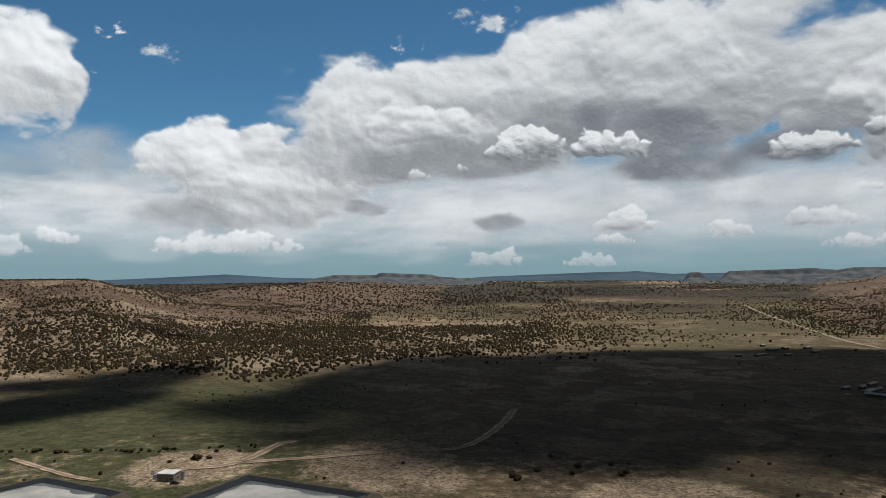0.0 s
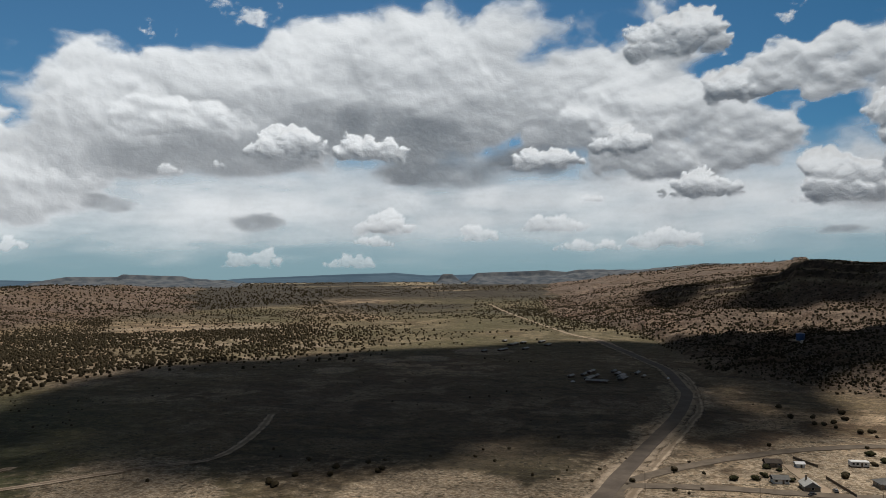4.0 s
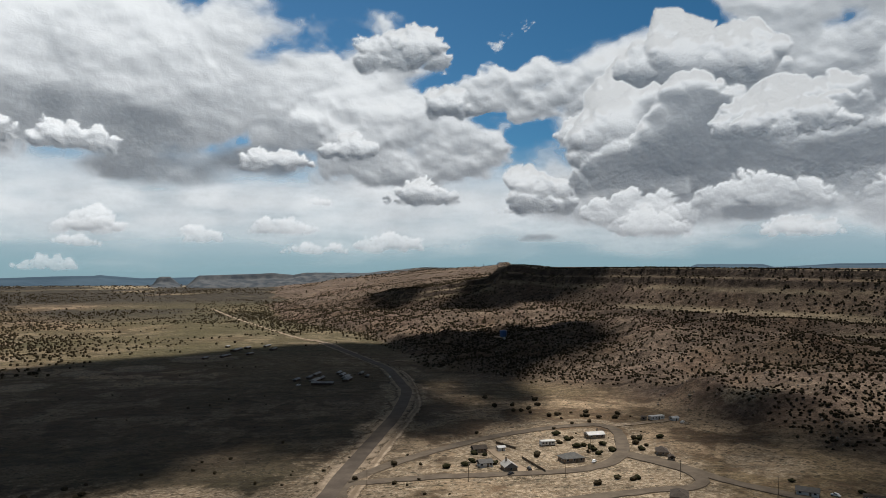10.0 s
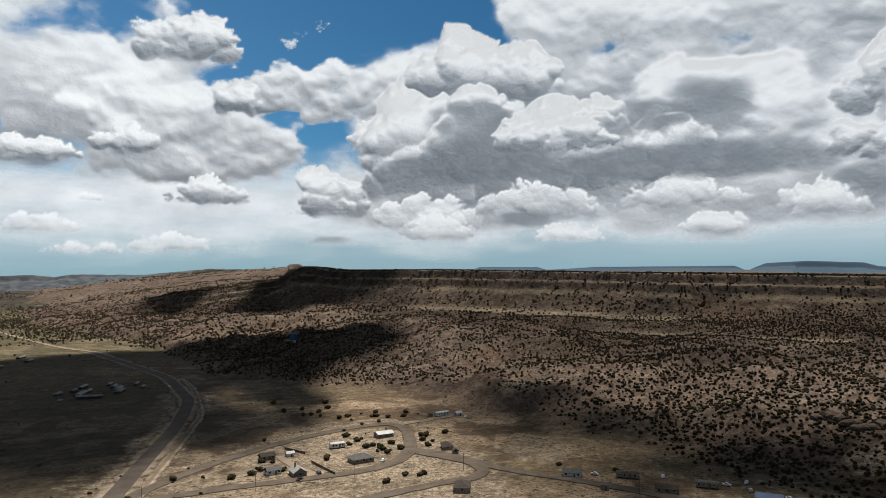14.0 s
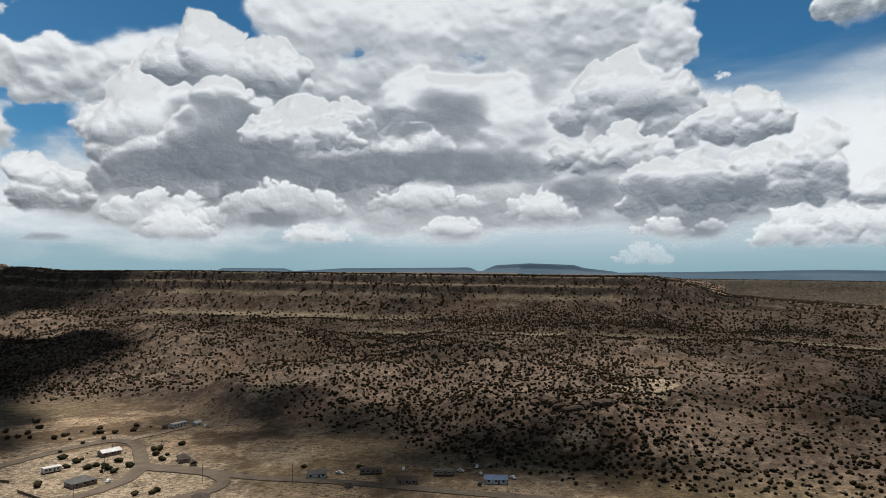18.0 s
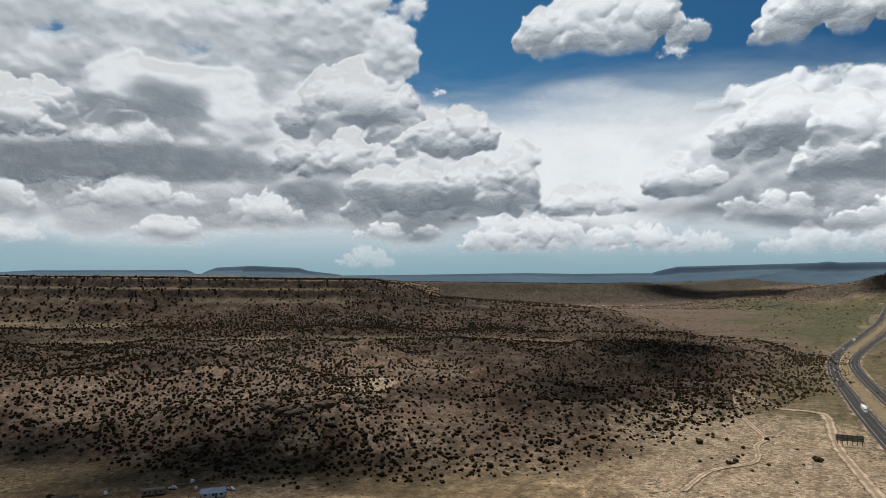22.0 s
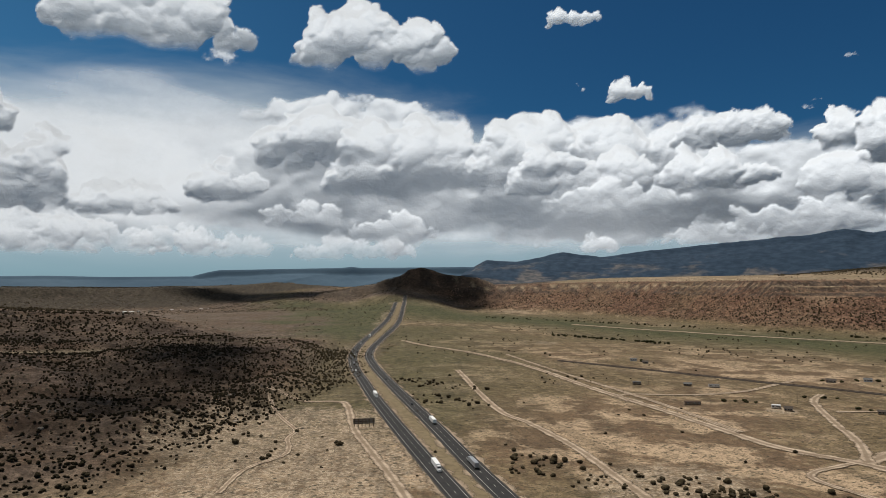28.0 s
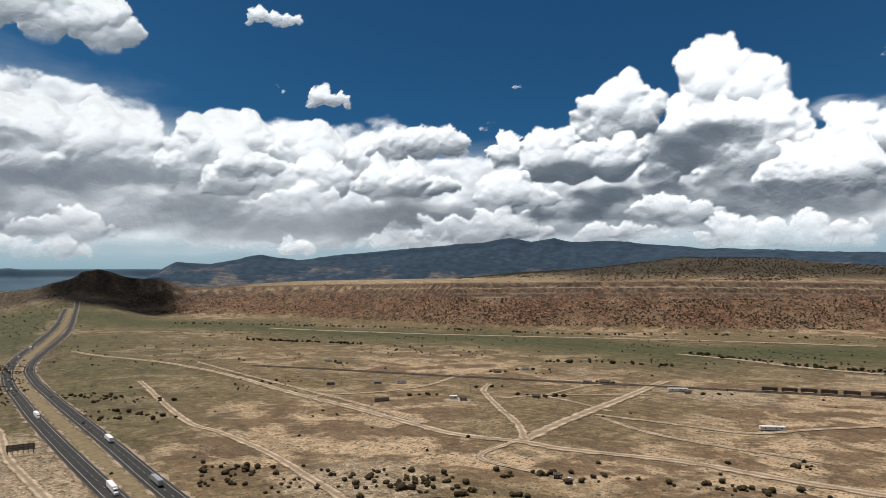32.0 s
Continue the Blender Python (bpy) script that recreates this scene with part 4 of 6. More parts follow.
    # low clouds are thinned to imitate haze near the horizon
    cover = cover * (0.62 + 0.38 * step(ee, 1.0, 8.0))
    SKY["side"][win] += (side - SKY["side"][win]) * cover
    SKY["rise"][win] += (rise - SKY["rise"][win]) * cover
    SKY["puffy"][win] += (puffy - SKY["puffy"][win]) * cover
    SKY["cover"][win] += (1 - SKY["cover"][win]) * cover
    SKY["owner"][win] = np.where((cover > 0.25) | ((SKY["owner"][win] < 0) & (cover > 0.01)), len(CLOUD_KINDS), SKY["owner"][win])
    CLOUD_KINDS.append(kind)


def patches(owner):
    """Numbers the connected patches of a map of owners."""
    mark = np.arange(owner.size).reshape(owner.shape)
    for _ in range(400):
        old = mark
        mark = mark.copy()
        for a, c in (((slice(1, None), slice(None)), (slice(None, -1), slice(None))), ((slice(None), slice(1, None)), (slice(None), slice(None, -1)))):
            same = owner[a] == owner[c]
            low = np.minimum(mark[a], mark[c])
            mark[a] = np.where(same, low, mark[a])
            mark[c] = np.where(same, np.minimum(mark[c], low), mark[c])
        mark = mark.ravel()[mark.ravel()].reshape(owner.shape)
        mark = mark.ravel()[mark.ravel()].reshape(owner.shape)
        if np.array_equal(mark, old):
            break
    return mark


def hang_clouds():
    """Turn the shell of sky into one mesh for each cloud."""
    b, e = np.radians(SKY_B), np.radians(SKY_E)
    away = 3450.0 / (np.cos(e) - 0.55 * np.sin(e))              # the shell leans back with height
    place = np.stack([away * np.sin(b) * np.cos(e), away * np.cos(b) * np.cos(e), EYE + away * np.sin(e)], -1)
    lean = 1 / np.sqrt(1 + SKY["side"] ** 2 + SKY["rise"] ** 2)
    # bent normals stand in for light scattered inside clouds: upwards, most towards the sun
    # across from the sun the normals of the bases bend down, to darken them
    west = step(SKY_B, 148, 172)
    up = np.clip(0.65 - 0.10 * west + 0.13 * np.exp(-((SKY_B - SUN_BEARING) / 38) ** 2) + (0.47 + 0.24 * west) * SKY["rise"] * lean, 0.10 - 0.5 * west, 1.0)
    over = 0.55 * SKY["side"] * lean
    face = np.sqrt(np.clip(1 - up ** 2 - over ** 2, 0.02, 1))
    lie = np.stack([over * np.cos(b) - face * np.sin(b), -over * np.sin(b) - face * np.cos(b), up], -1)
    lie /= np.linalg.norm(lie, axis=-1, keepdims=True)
    faces = grid_faces(*SKY_B.shape)
    cover = SKY["cover"].ravel()[faces].max(1).reshape(SKY_B.shape[0] - 1, -1)
    owner = np.where(cover > 0.015, SKY["owner"][:-1, :-1], -1)
    # scraps go to the cloud beside them, and each patch that stands alone is a cloud of its own
    for least in (60, 160):
        patch = patches(owner)
        count = np.bincount(patch.ravel())
        scrap = (count[patch] < least) & (owner >= 0)
        for _ in range(14):
            wide = np.pad(np.where(scrap, -1, owner), 1, constant_values=-1)
            near = np.maximum(np.maximum(wide[2:, 1:-1], wide[:-2, 1:-1]), np.maximum(wide[1:-1, 2:], wide[1:-1, :-2]))
            take = scrap & (near >= 0)
            owner, scrap = np.where(take, near, owner), scrap & ~take
    patch = patches(owner)
    count = np.bincount(patch.ravel())
    kind_of = owner.ravel()
    owner = np.where((owner >= 0) & (count[patch] > 14), patch, -1).ravel()
    faces, kind_of, owner = faces[owner >= 0], kind_of[owner >= 0], owner[owner >= 0]
    order = np.argsort(owner, kind="stable")
    faces, kind_of, owner = faces[order], kind_of[order], owner[order]
    cuts = np.concatenate([[0], np.nonzero(np.diff(owner))[0] + 1, [len(owner)]])
    for a, c in zip(cuts, cuts[1:]):
        cloud_mesh(place, lie, SKY["cover"], SKY["puffy"], faces[a:c], CLOUD_LABELS[CLOUD_KINDS[kind_of[a]]], "clouds in the sky")


cloud(-14.3, 0.2, 48.5, 6.6, "veil", 1)
cloud(18.2, 0.0, 57.8, 8.3, "veil", 2)
cloud(43.8, 0.6, 53.9, 7.8, "veil", 3)
cloud(58.1, 0.8, 51.6, 9.2, "veil", 4)
cloud(87.9, 1.8, 57.8, 6.9, "veil", 5)
cloud(116.3, 2.3, 41.0, 10.7, "veil", 6)
cloud(122.5, 1.6, 41.1, 11.8, "veil", 7)
cloud(149.7, 1.5, 41.0, 8.1, "veil", 8)
cloud(162.2, 2.2, 65.0, 7.8, "veil", 9)
cloud(68.4, 2.7, 42.7, 15.8, "bank", 300)
cloud(85.8, 3.2, 34.7, 14.0, "bank", 301)
cloud(94.8, 2.6, 28.6, 11.2, "bank", 302)
cloud(130.9, 2.5, 33.4, 10.5, "bank", 303)
cloud(156.8, 2.3, 32.1, 7.8, "bank", 304)
cloud(176.3, 2.5, 45.2, 8.4, "bank", 305)
cloud(-19.7, 1.9, 31.8, 6.0, "veil", 306)
cloud(11.1, 1.9, 35.8, 8.3, "veil", 307)
cloud(183.2, 2.6, 31.3, 6.2, "grey", 320)
cloud(156.0, 2.5, 30.4, 4.8, "grey", 321)
cloud(130.7, 3.0, 24.8, 4.6, "grey", 322)
cloud(144.0, 3.0, 28.6, 4.8, "grey", 323)
cloud(128.7, 3.3, 26.6, 4.1, "grey", 324)
cloud(105.5, 2.5, 22.5, 3.0, "grey", 325)
cloud(114.6, 3.4, 33.7, 12.7, "veil", 330)
cloud(113.7, 3.2, 26.7, 9.9, "veil", 331)
cloud(-30.8, 9.9, 8.1, 8.3, "bank", 10)
cloud(-26.5, 11.9, 1.5, 3.2, "wisp", 11)
cloud(-25.6, 16.9, 2.6, 1.5, "wisp", 12)
cloud(-22.7, 13.3, 4.6, 4.4, "wisp", 13)
cloud(-25.5, 5.9, 10.6, 5.4, "grey", 14)
cloud(-17.9, 6.8, 11.8, 5.4, "bank", 15)
cloud(-15.6, 3.2, 18.8, 8.7, "bank", 16)
cloud(-3.0, 7.0, 24.3, 10.5, "bank", 17)
cloud(8.5, 6.8, 24.7, 13.7, "bank", 18)
cloud(17.8, 7.9, 27.0, 14.8, "bank", 19)
cloud(33.4, 7.8, 17.4, 12.5, "bank", 20)
cloud(-2.7, 17.1, 4.0, 1.9, "wisp", 21)
cloud(4.2, 18.3, 8.4, 3.5, "wisp", 22)
cloud(38.2, 16.3, 8.4, 4.4, "heap", 23)
cloud(38.1, 7.1, 20.3, 8.1, "bank", 24)
cloud(43.0, 12.5, 6.0, 3.2, "heap", 25)
cloud(49.9, 12.3, 14.3, 5.0, "bank", 26)
cloud(46.1, 17.2, 3.7, 2.3, "wisp", 27)
cloud(48.7, 19.1, 2.5, 1.2, "wisp", 28)
cloud(41.3, 15.7, 2.1, 0.8, "wisp", 29)
cloud(-0.8, 7.2, 22.5, 4.1, "grey", 30)
cloud(20.1, 6.6, 20.2, 4.5, "grey", 31)
cloud(-20.6, 3.1, 8.3, 2.9, "grey", 32)
cloud(-1.3, 9.9, 11.2, 3.5, "bank", 33)
cloud(13.8, 9.1, 16.1, 4.9, "grey", 34)
cloud(27.4, 7.0, 10.3, 3.3, "grey", 35)
cloud(6.7, 9.0, 6.7, 2.7, "heap", 36)
cloud(-2.0, 7.5, 2.4, 1.1, "soft", 37)
cloud(1.6, 8.1, 1.5, 0.8, "soft", 38)
cloud(15.8, 6.9, 5.8, 2.4, "grey", 39)
cloud(13.9, 8.9, 7.2, 2.9, "heap", 40)
cloud(8.0, 9.4, 4.4, 2.6, "heap", 41)
cloud(33.8, 9.2, 5.4, 2.3, "heap", 42)
cloud(28.1, 8.2, 7.9, 2.0, "heap", 43)
cloud(39.6, 5.7, 7.2, 2.5, "heap", 44)
cloud(-6.2, 4.4, 4.6, 1.7, "grey", 45)
cloud(4.5, 3.2, 5.1, 1.6, "grey", 46)
cloud(14.6, 3.0, 5.2, 2.0, "soft", 47)
cloud(13.9, 2.1, 3.9, 1.0, "soft", 48)
cloud(4.3, 0.4, 5.3, 1.9, "soft", 49)
cloud(11.8, 0.3, 5.5, 1.3, "soft", 50)
cloud(-17.0, 1.6, 13.9, 1.8, "soft", 51)
cloud(-28.9, 2.2, 3.0, 1.7, "soft", 52)
cloud(-31.9, 1.4, 3.0, 1.6, "soft", 53)
cloud(14.8, 3.2, 4.5, 1.9, "soft", 54)
cloud(22.5, 2.4, 3.4, 1.7, "soft", 55)
cloud(28.5, 3.2, 6.8, 1.5, "soft", 56)
cloud(37.3, 1.7, 6.7, 2.1, "soft", 57)
cloud(31.2, 1.6, 6.4, 1.2, "soft", 58)
cloud(49.4, 2.4, 3.8, 0.9, "grey", 59)
cloud(31.6, 5.5, 2.3, 0.7, "soft", 60)
cloud(58.1, 2.8, 6.6, 2.6, "soft", 61)
cloud(58.4, 5.2, 10.6, 1.5, "grey", 62)
cloud(67.0, 3.6, 9.6, 2.6, "grey", 63)
cloud(68.2, 2.8, 5.2, 1.4, "soft", 64)
cloud(49.1, 4.9, 7.2, 1.4, "soft", 65)
cloud(49.7, 4.9, 5.6, 5.0, "heap", 66)
cloud(52.0, 10.2, 2.9, 2.5, "heap", 67)
cloud(77.6, 13.6, 33.7, 10.5, "bank", 68)
cloud(91.8, 17.1, 17.0, 7.0, "bank", 69)
cloud(68.6, 6.3, 15.2, 8.5, "heap", 70)
cloud(60.8, 9.5, 9.9, 8.4, "heap", 71)
cloud(65.4, 13.2, 5.2, 6.6, "heap", 72)
cloud(58.7, 6.7, 16.5, 9.9, "heap", 73)
cloud(61.4, 13.9, 12.7, 6.2, "heap", 74)
cloud(80.5, 7.3, 18.4, 9.4, "bank", 75)
cloud(67.8, 7.1, 21.6, 10.3, "heap", 76)
cloud(72.5, 8.6, 17.7, 5.1, "heap", 77)
cloud(61.2, 6.7, 18.7, 5.6, "grey", 78)
cloud(61.4, 9.8, 8.7, 5.3, "grey", 79)
cloud(65.1, 7.2, 25.2, 2.7, "grey", 80)
cloud(79.5, 10.1, 7.4, 5.8, "grey", 81)
cloud(81.9, 7.3, 15.7, 3.7, "grey", 82)
cloud(93.5, 10.8, 12.0, 8.5, "heap", 83)
cloud(97.3, 15.9, 4.9, 5.4, "bank", 84)
cloud(102.0, 9.9, 9.9, 4.4, "heap", 85)
cloud(92.8, 8.2, 13.6, 4.3, "heap", 86)
cloud(100.8, 4.9, 16.6, 6.5, "heap", 87)
cloud(98.3, 4.9, 12.6, 3.5, "grey", 88)
cloud(112.6, 5.0, 9.4, 2.4, "heap", 89)
cloud(57.4, 3.8, 11.0, 3.3, "soft", 90)
cloud(66.4, 4.9, 11.7, 2.7, "soft", 91)
cloud(77.3, 5.3, 12.8, 2.6, "soft", 92)
cloud(58.3, 3.0, 6.0, 2.1, "soft", 93)
cloud(69.0, 2.7, 6.5, 1.6, "soft", 94)
cloud(87.2, 4.8, 7.0, 2.3, "soft", 95)
cloud(80.1, 3.3, 5.8, 1.7, "soft", 96)
cloud(90.9, 4.5, 6.9, 3.7, "grey", 97)
cloud(96.3, 3.1, 5.8, 1.6, "soft", 98)
cloud(100.1, 3.4, 2.8, 1.1, "soft", 99)
cloud(105.3, 2.0, 5.9, 2.2, "soft", 100)
cloud(112.3, 1.9, 9.0, 2.9, "soft", 101)
cloud(95.1, 0.8, 5.4, 1.8, "soft", 102)
cloud(100.8, 14.5, 2.2, 1.5, "wisp", 104)
cloud(95.0, 11.9, 5.9, 1.5, "grey", 105)
cloud(101.2, 20.5, 2.6, 1.5, "wisp", 106)
cloud(79.8, 3.2, 6.4, 1.9, "soft", 107)
cloud(87.5, 4.2, 6.2, 3.1, "soft", 108)
cloud(107.1, 2.0, 9.2, 3.2, "soft", 109)
cloud(113.1, 5.0, 7.9, 2.5, "soft", 110)
cloud(104.5, 4.9, 10.2, 2.6, "grey", 111)
cloud(119.6, 1.8, 10.8, 2.2, "soft", 112)
cloud(130.4, 1.6, 12.6, 2.3, "soft", 113)
cloud(114.7, 17.6, 19.1, 5.8, "heap", 121)
cloud(131.8, 17.0, 15.9, 5.1, "heap", 122)
cloud(119.8, 16.0, 3.3, 2.4, "wisp", 116)
cloud(130.1, 10.3, 15.7, 4.8, "bank", 117)
cloud(126.7, 8.7, 10.3, 4.5, "heap", 118)
cloud(120.3, 6.2, 6.2, 3.3, "heap", 119)
cloud(120.4, 6.2, 6.0, 1.4, "grey", 120)
cloud(127.1, 8.9, 9.1, 2.0, "grey", 121)
cloud(134.7, 6.7, 7.6, 4.9, "heap", 122)
cloud(132.6, 5.0, 10.4, 2.7, "grey", 123)
cloud(125.7, 4.2, 5.2, 2.0, "grey", 124)
cloud(148.4, 19.8, 5.2, 1.8, "heap", 125)
cloud(153.0, 13.9, 4.4, 2.1, "heap", 126)
cloud(148.8, 14.6, 1.7, 1.1, "wisp", 127)
cloud(159.0, 16.7, 0.9, 0.6, "wisp", 128)
cloud(168.5, 15.1, 1.6, 0.8, "wisp", 129)
cloud(106.7, 5.4, 4.5, 7.9, "heap", 130)
cloud(112.9, 5.0, 7.1, 2.5, "soft", 131)
cloud(109.5, 2.7, 6.0, 2.1, "soft", 132)
cloud(132.4, 3.5, 21.5, 10.9, "bank", 133)
cloud(150.0, 4.2, 23.2, 8.9, "bank", 134)
cloud(128.9, 8.9, 15.4, 5.9, "heap", 135)
cloud(134.5, 7.4, 14.4, 6.3, "heap", 136)
cloud(145.5, 7.5, 14.1, 6.6, "heap", 137)
cloud(152.9, 7.7, 10.4, 5.7, "heap", 138)
cloud(160.1, 10.0, 9.0, 3.2, "heap", 139)
cloud(148.8, 6.3, 13.2, 4.9, "heap", 140)
cloud(127.1, 9.1, 10.1, 2.2, "grey", 141)
cloud(132.8, 6.6, 9.9, 1.7, "grey", 142)
cloud(120.4, 6.4, 5.9, 3.0, "soft", 143)
cloud(147.4, 8.3, 5.9, 2.3, "grey", 144)
cloud(137.5, 7.2, 11.2, 2.5, "grey", 145)
cloud(151.3, 5.2, 14.2, 3.6, "soft", 146)
cloud(126.8, 4.3, 8.5, 2.5, "soft", 147)
cloud(133.8, 3.2, 9.2, 2.5, "soft", 148)
cloud(116.8, 2.2, 8.9, 2.4, "soft", 149)
cloud(144.4, 3.9, 7.3, 2.3, "grey", 150)
cloud(155.2, 3.6, 9.7, 3.0, "grey", 151)
cloud(150.3, 2.1, 3.5, 1.5, "soft", 152)
cloud(159.2, 2.7, 10.0, 2.2, "soft", 153)
cloud(161.7, 9.2, 1.6, 0.8, "wisp", 154)
cloud(161.1, 10.3, 7.1, 3.1, "heap", 155)
cloud(162.0, 9.1, 2.3, 0.9, "wisp", 156)
cloud(165.7, 11.8, 1.9, 1.3, "wisp", 157)
cloud(159.0, 6.8, 10.7, 3.3, "heap", 158)
cloud(146.6, 8.2, 5.2, 2.9, "heap", 159)
cloud(143.5, 4.7, 8.8, 2.4, "grey", 160)
cloud(133.8, 6.3, 8.3, 1.9, "grey", 161)
cloud(157.6, 4.0, 11.5, 2.3, "grey", 162)
cloud(150.4, 2.2, 3.3, 1.5, "soft", 163)
cloud(165.2, 3.3, 14.8, 2.8, "soft", 164)
cloud(167.5, 9.3, 3.5, 2.9, "heap", 165)
cloud(184.1, 10.5, 7.9, 7.7, "heap", 166)
cloud(186.0, 15.3, 4.1, 2.8, "wisp", 167)
cloud(176.0, 10.6, 7.1, 6.9, "heap", 168)
cloud(184.7, 7.9, 14.3, 6.7, "heap", 169)
cloud(173.3, 7.6, 9.2, 6.0, "heap", 170)
cloud(193.7, 8.0, 6.8, 4.8, "heap", 171)
cloud(190.8, 5.9, 10.0, 4.6, "heap", 172)
cloud(183.6, 10.0, 11.3, 2.4, "grey", 173)
cloud(182.1, 8.3, 5.8, 2.4, "grey", 174)
cloud(173.0, 8.0, 7.2, 1.6, "grey", 175)
cloud(168.0, 5.9, 8.3, 3.2, "soft", 176)
cloud(176.8, 5.9, 11.5, 1.9, "grey", 177)
cloud(188.6, 5.7, 10.2, 1.8, "grey", 178)
cloud(180.9, 4.2, 10.4, 2.6, "soft", 179)
cloud(188.2, 2.2, 14.9, 3.2, "soft", 180)
cloud(176.9, 3.2, 9.5, 1.8, "soft", 181)
cloud(193.1, 11.0, 6.9, 2.1, "veil", 182)
cloud(194.3, 14.5, 3.4, 1.8, "wisp", 183)
cloud(77.3, 7.2, 26.9, 2.9, "grey", 340)
cloud(73.9, 10.5, 10.8, 3.5, "grey", 341)
cloud(62.0, 7.6, 15.5, 2.2, "grey", 342)
cloud(80.0, 7.1, 16.5, 2.9, "grey", 343)
cloud(66.6, 10.0, 8.6, 3.4, "heap", 344)
cloud(68.6, 10.1, 10.8, 2.9, "heap", 345)
cloud(183.6, 10.0, 12.1, 2.4, "grey", 346)
cloud(180.4, 8.8, 8.0, 2.6, "grey", 347)
cloud(174.0, 4.3, 17.0, 1.9, "grey", 348)
hang_clouds()


# clouds overhead, whose shade lies on the land
def overhead_cloud(lobes, seed, ragged=0.35, height=2600.0, full=1.0, firm=0.9):
    """A cloud high above the land; each lobe is the x, y, half length, half width and turn of a patch that it shades."""
    x0, x1 = min(l[0] - l[2] for l in lobes) - 150, max(l[0] + l[2] for l in lobes) + 150
    y0, y1 = min(l[1] - l[2] for l in lobes) - 150, max(l[1] + l[2] for l in lobes) + 150
    res = max(9.0, (x1 - x0) / 150)
    xx, yy = np.meshgrid(np.arange(x0, x1, res), np.arange(y0, y1, res))
    env = np.full_like(xx, -9.0)
    for cx, cy, a, c, turn in lobes:
        t = radians(turn)
        p, q = (xx - cx) * math.cos(t) + (yy - cy) * math.sin(t), (yy - cy) * math.cos(t) - (xx - cx) * math.sin(t)
        env = np.maximum(env, (1 - np.hypot(p / a, q / c)) * min(a, c) / 70)
    env = env + ragged * 1.6 * fbm(xx, yy, 170, 5, seed)
    dense = np.clip(env * firm + 0.25 * firm / 0.9, 0, 1.5) * full
    lump = 40 * fbm(xx, yy, 120, 5, seed + 3) - 60 * np.sqrt(np.clip(env, 0, 3))
    s = SUN_DIR * (height / SUN_DIR.z)
    place = np.stack([xx + s.x, yy + s.y, height + lump], -1)
    faces = grid_faces(*xx.shape)
    faces = faces[dense.ravel()[faces].max(1) > 0.02]
    cloud_mesh(place, np.tile((0.0, 0.0, -1.0), (*xx.shape, 1)), dense, 0 * env + 1, faces, "dark-based cloud overhead that shades the land", "clouds overhead")


# one broad cloud shades the plain: its ragged near edge, and its middle
SHADE_EDGE = (
    (60, 462, 150, 58, -5), (170, 440, 110, 58, 0), (255, 450, 90, 55, 35), (0, 438, 140, 46, -8), (120, 412, 120, 44, -4), (215, 408, 85, 44, 20), (255, 400, 80, 42, 40), (330, 410, 85, 50, 45), (350, 395, 60, 40, 45),
    (60, 408, 150, 40, -6), (190, 388, 100, 38, 0), (-90, 458, 80, 38, -15), (385, 385, 70, 38, 45), (345, 435, 100, 55, 50))
SHADE_MIDDLE = (
    (-345, 590, 100, 72, 60), (-335, 735, 115, 72, 80), (-425, 690, 100, 70, 0), (-60, 500, 120, 58, -20), (-110, 480, 90, 46, -15), (490, 500, 110, 62, 45), (560, 570, 130, 80, 45), (690, 600, 120, 85, 50), (-100, 590, 105, 75, 0),
    (20, 700, 250, 190, 90), (250, 690, 310, 280, 0), (470, 780, 260, 200, 0), (640, 640, 190, 130, 60), (470, 480, 120, 70, 60), (150, 500, 230, 120, 0), (60, 520, 150, 95, 0), (265, 480, 130, 85, 30), (-130, 535, 120, 62, -25),
    (-20, 520, 130, 95, 0))
overhead_cloud(SHADE_EDGE + SHADE_MIDDLE, 1, 0.35, 2600.0, 0.95, 1.4)
overhead_cloud(((488, 240, 95, 75, 60), (445, 200, 95, 75, 0), (455, 165, 105, 80, 100), (400, 55, 130, 80, 95), (395, 0, 95, 65, 90), (345, 110, 95, 65, 90), (395, -50, 62, 52, 90), (545, 300, 60, 30, 30), (428, 175, 85, 60, 40), (375, 128, 75, 52, 60)), 2, 0.33, 2600.0, 0.84)
overhead_cloud(((555, 325, 55, 22, -30),), 3, 0.2)
overhead_cloud(((1090, 1440, 240, 80, 70),), 4, 0.2)
overhead_cloud(((1175, 1005, 280, 175, -50), (1150, 1130, 200, 130, 40)), 5, 0.2)
overhead_cloud(((-470, 1140, 60, 40, 20),), 6, 0.2)
overhead_cloud(((2420, -1640, 450, 130, 58),), 7, 0.25, 2600.0, 0.85)
overhead_cloud(((1840, -2020, 420, 260, -40),), 9, 0.35, 2650.0, 0.56)
overhead_cloud(((-20, 345, 170, 85, 0), (130, 320, 130, 85, -25), (230, 300, 60, 60, 0)), 10, 0.5, 2650.0, 0.32)
overhead_cloud(((325, 352, 62, 42, 50),), 11, 0.3, 2600.0, 0.8)
# unseen thin cloud, added only to dim the slopes
overhead_cloud(((560, -235, 210, 110, -50), (520, -110, 140, 90, -70), (720, -420, 260, 120, -30), (500, 330, 130, 60, 30)), 12, 0.6, 2700.0, 0.52)
overhead_cloud(((1150, 480, 600, 400, 60), (760, 330, 200, 130, 30), (720, 170, 260, 170, 70), (1050, -200, 560, 380, 80), (740, -330, 330, 190, -30), (500, -190, 130, 80, -60)), 8, 0.55, 2750.0, 0.36)

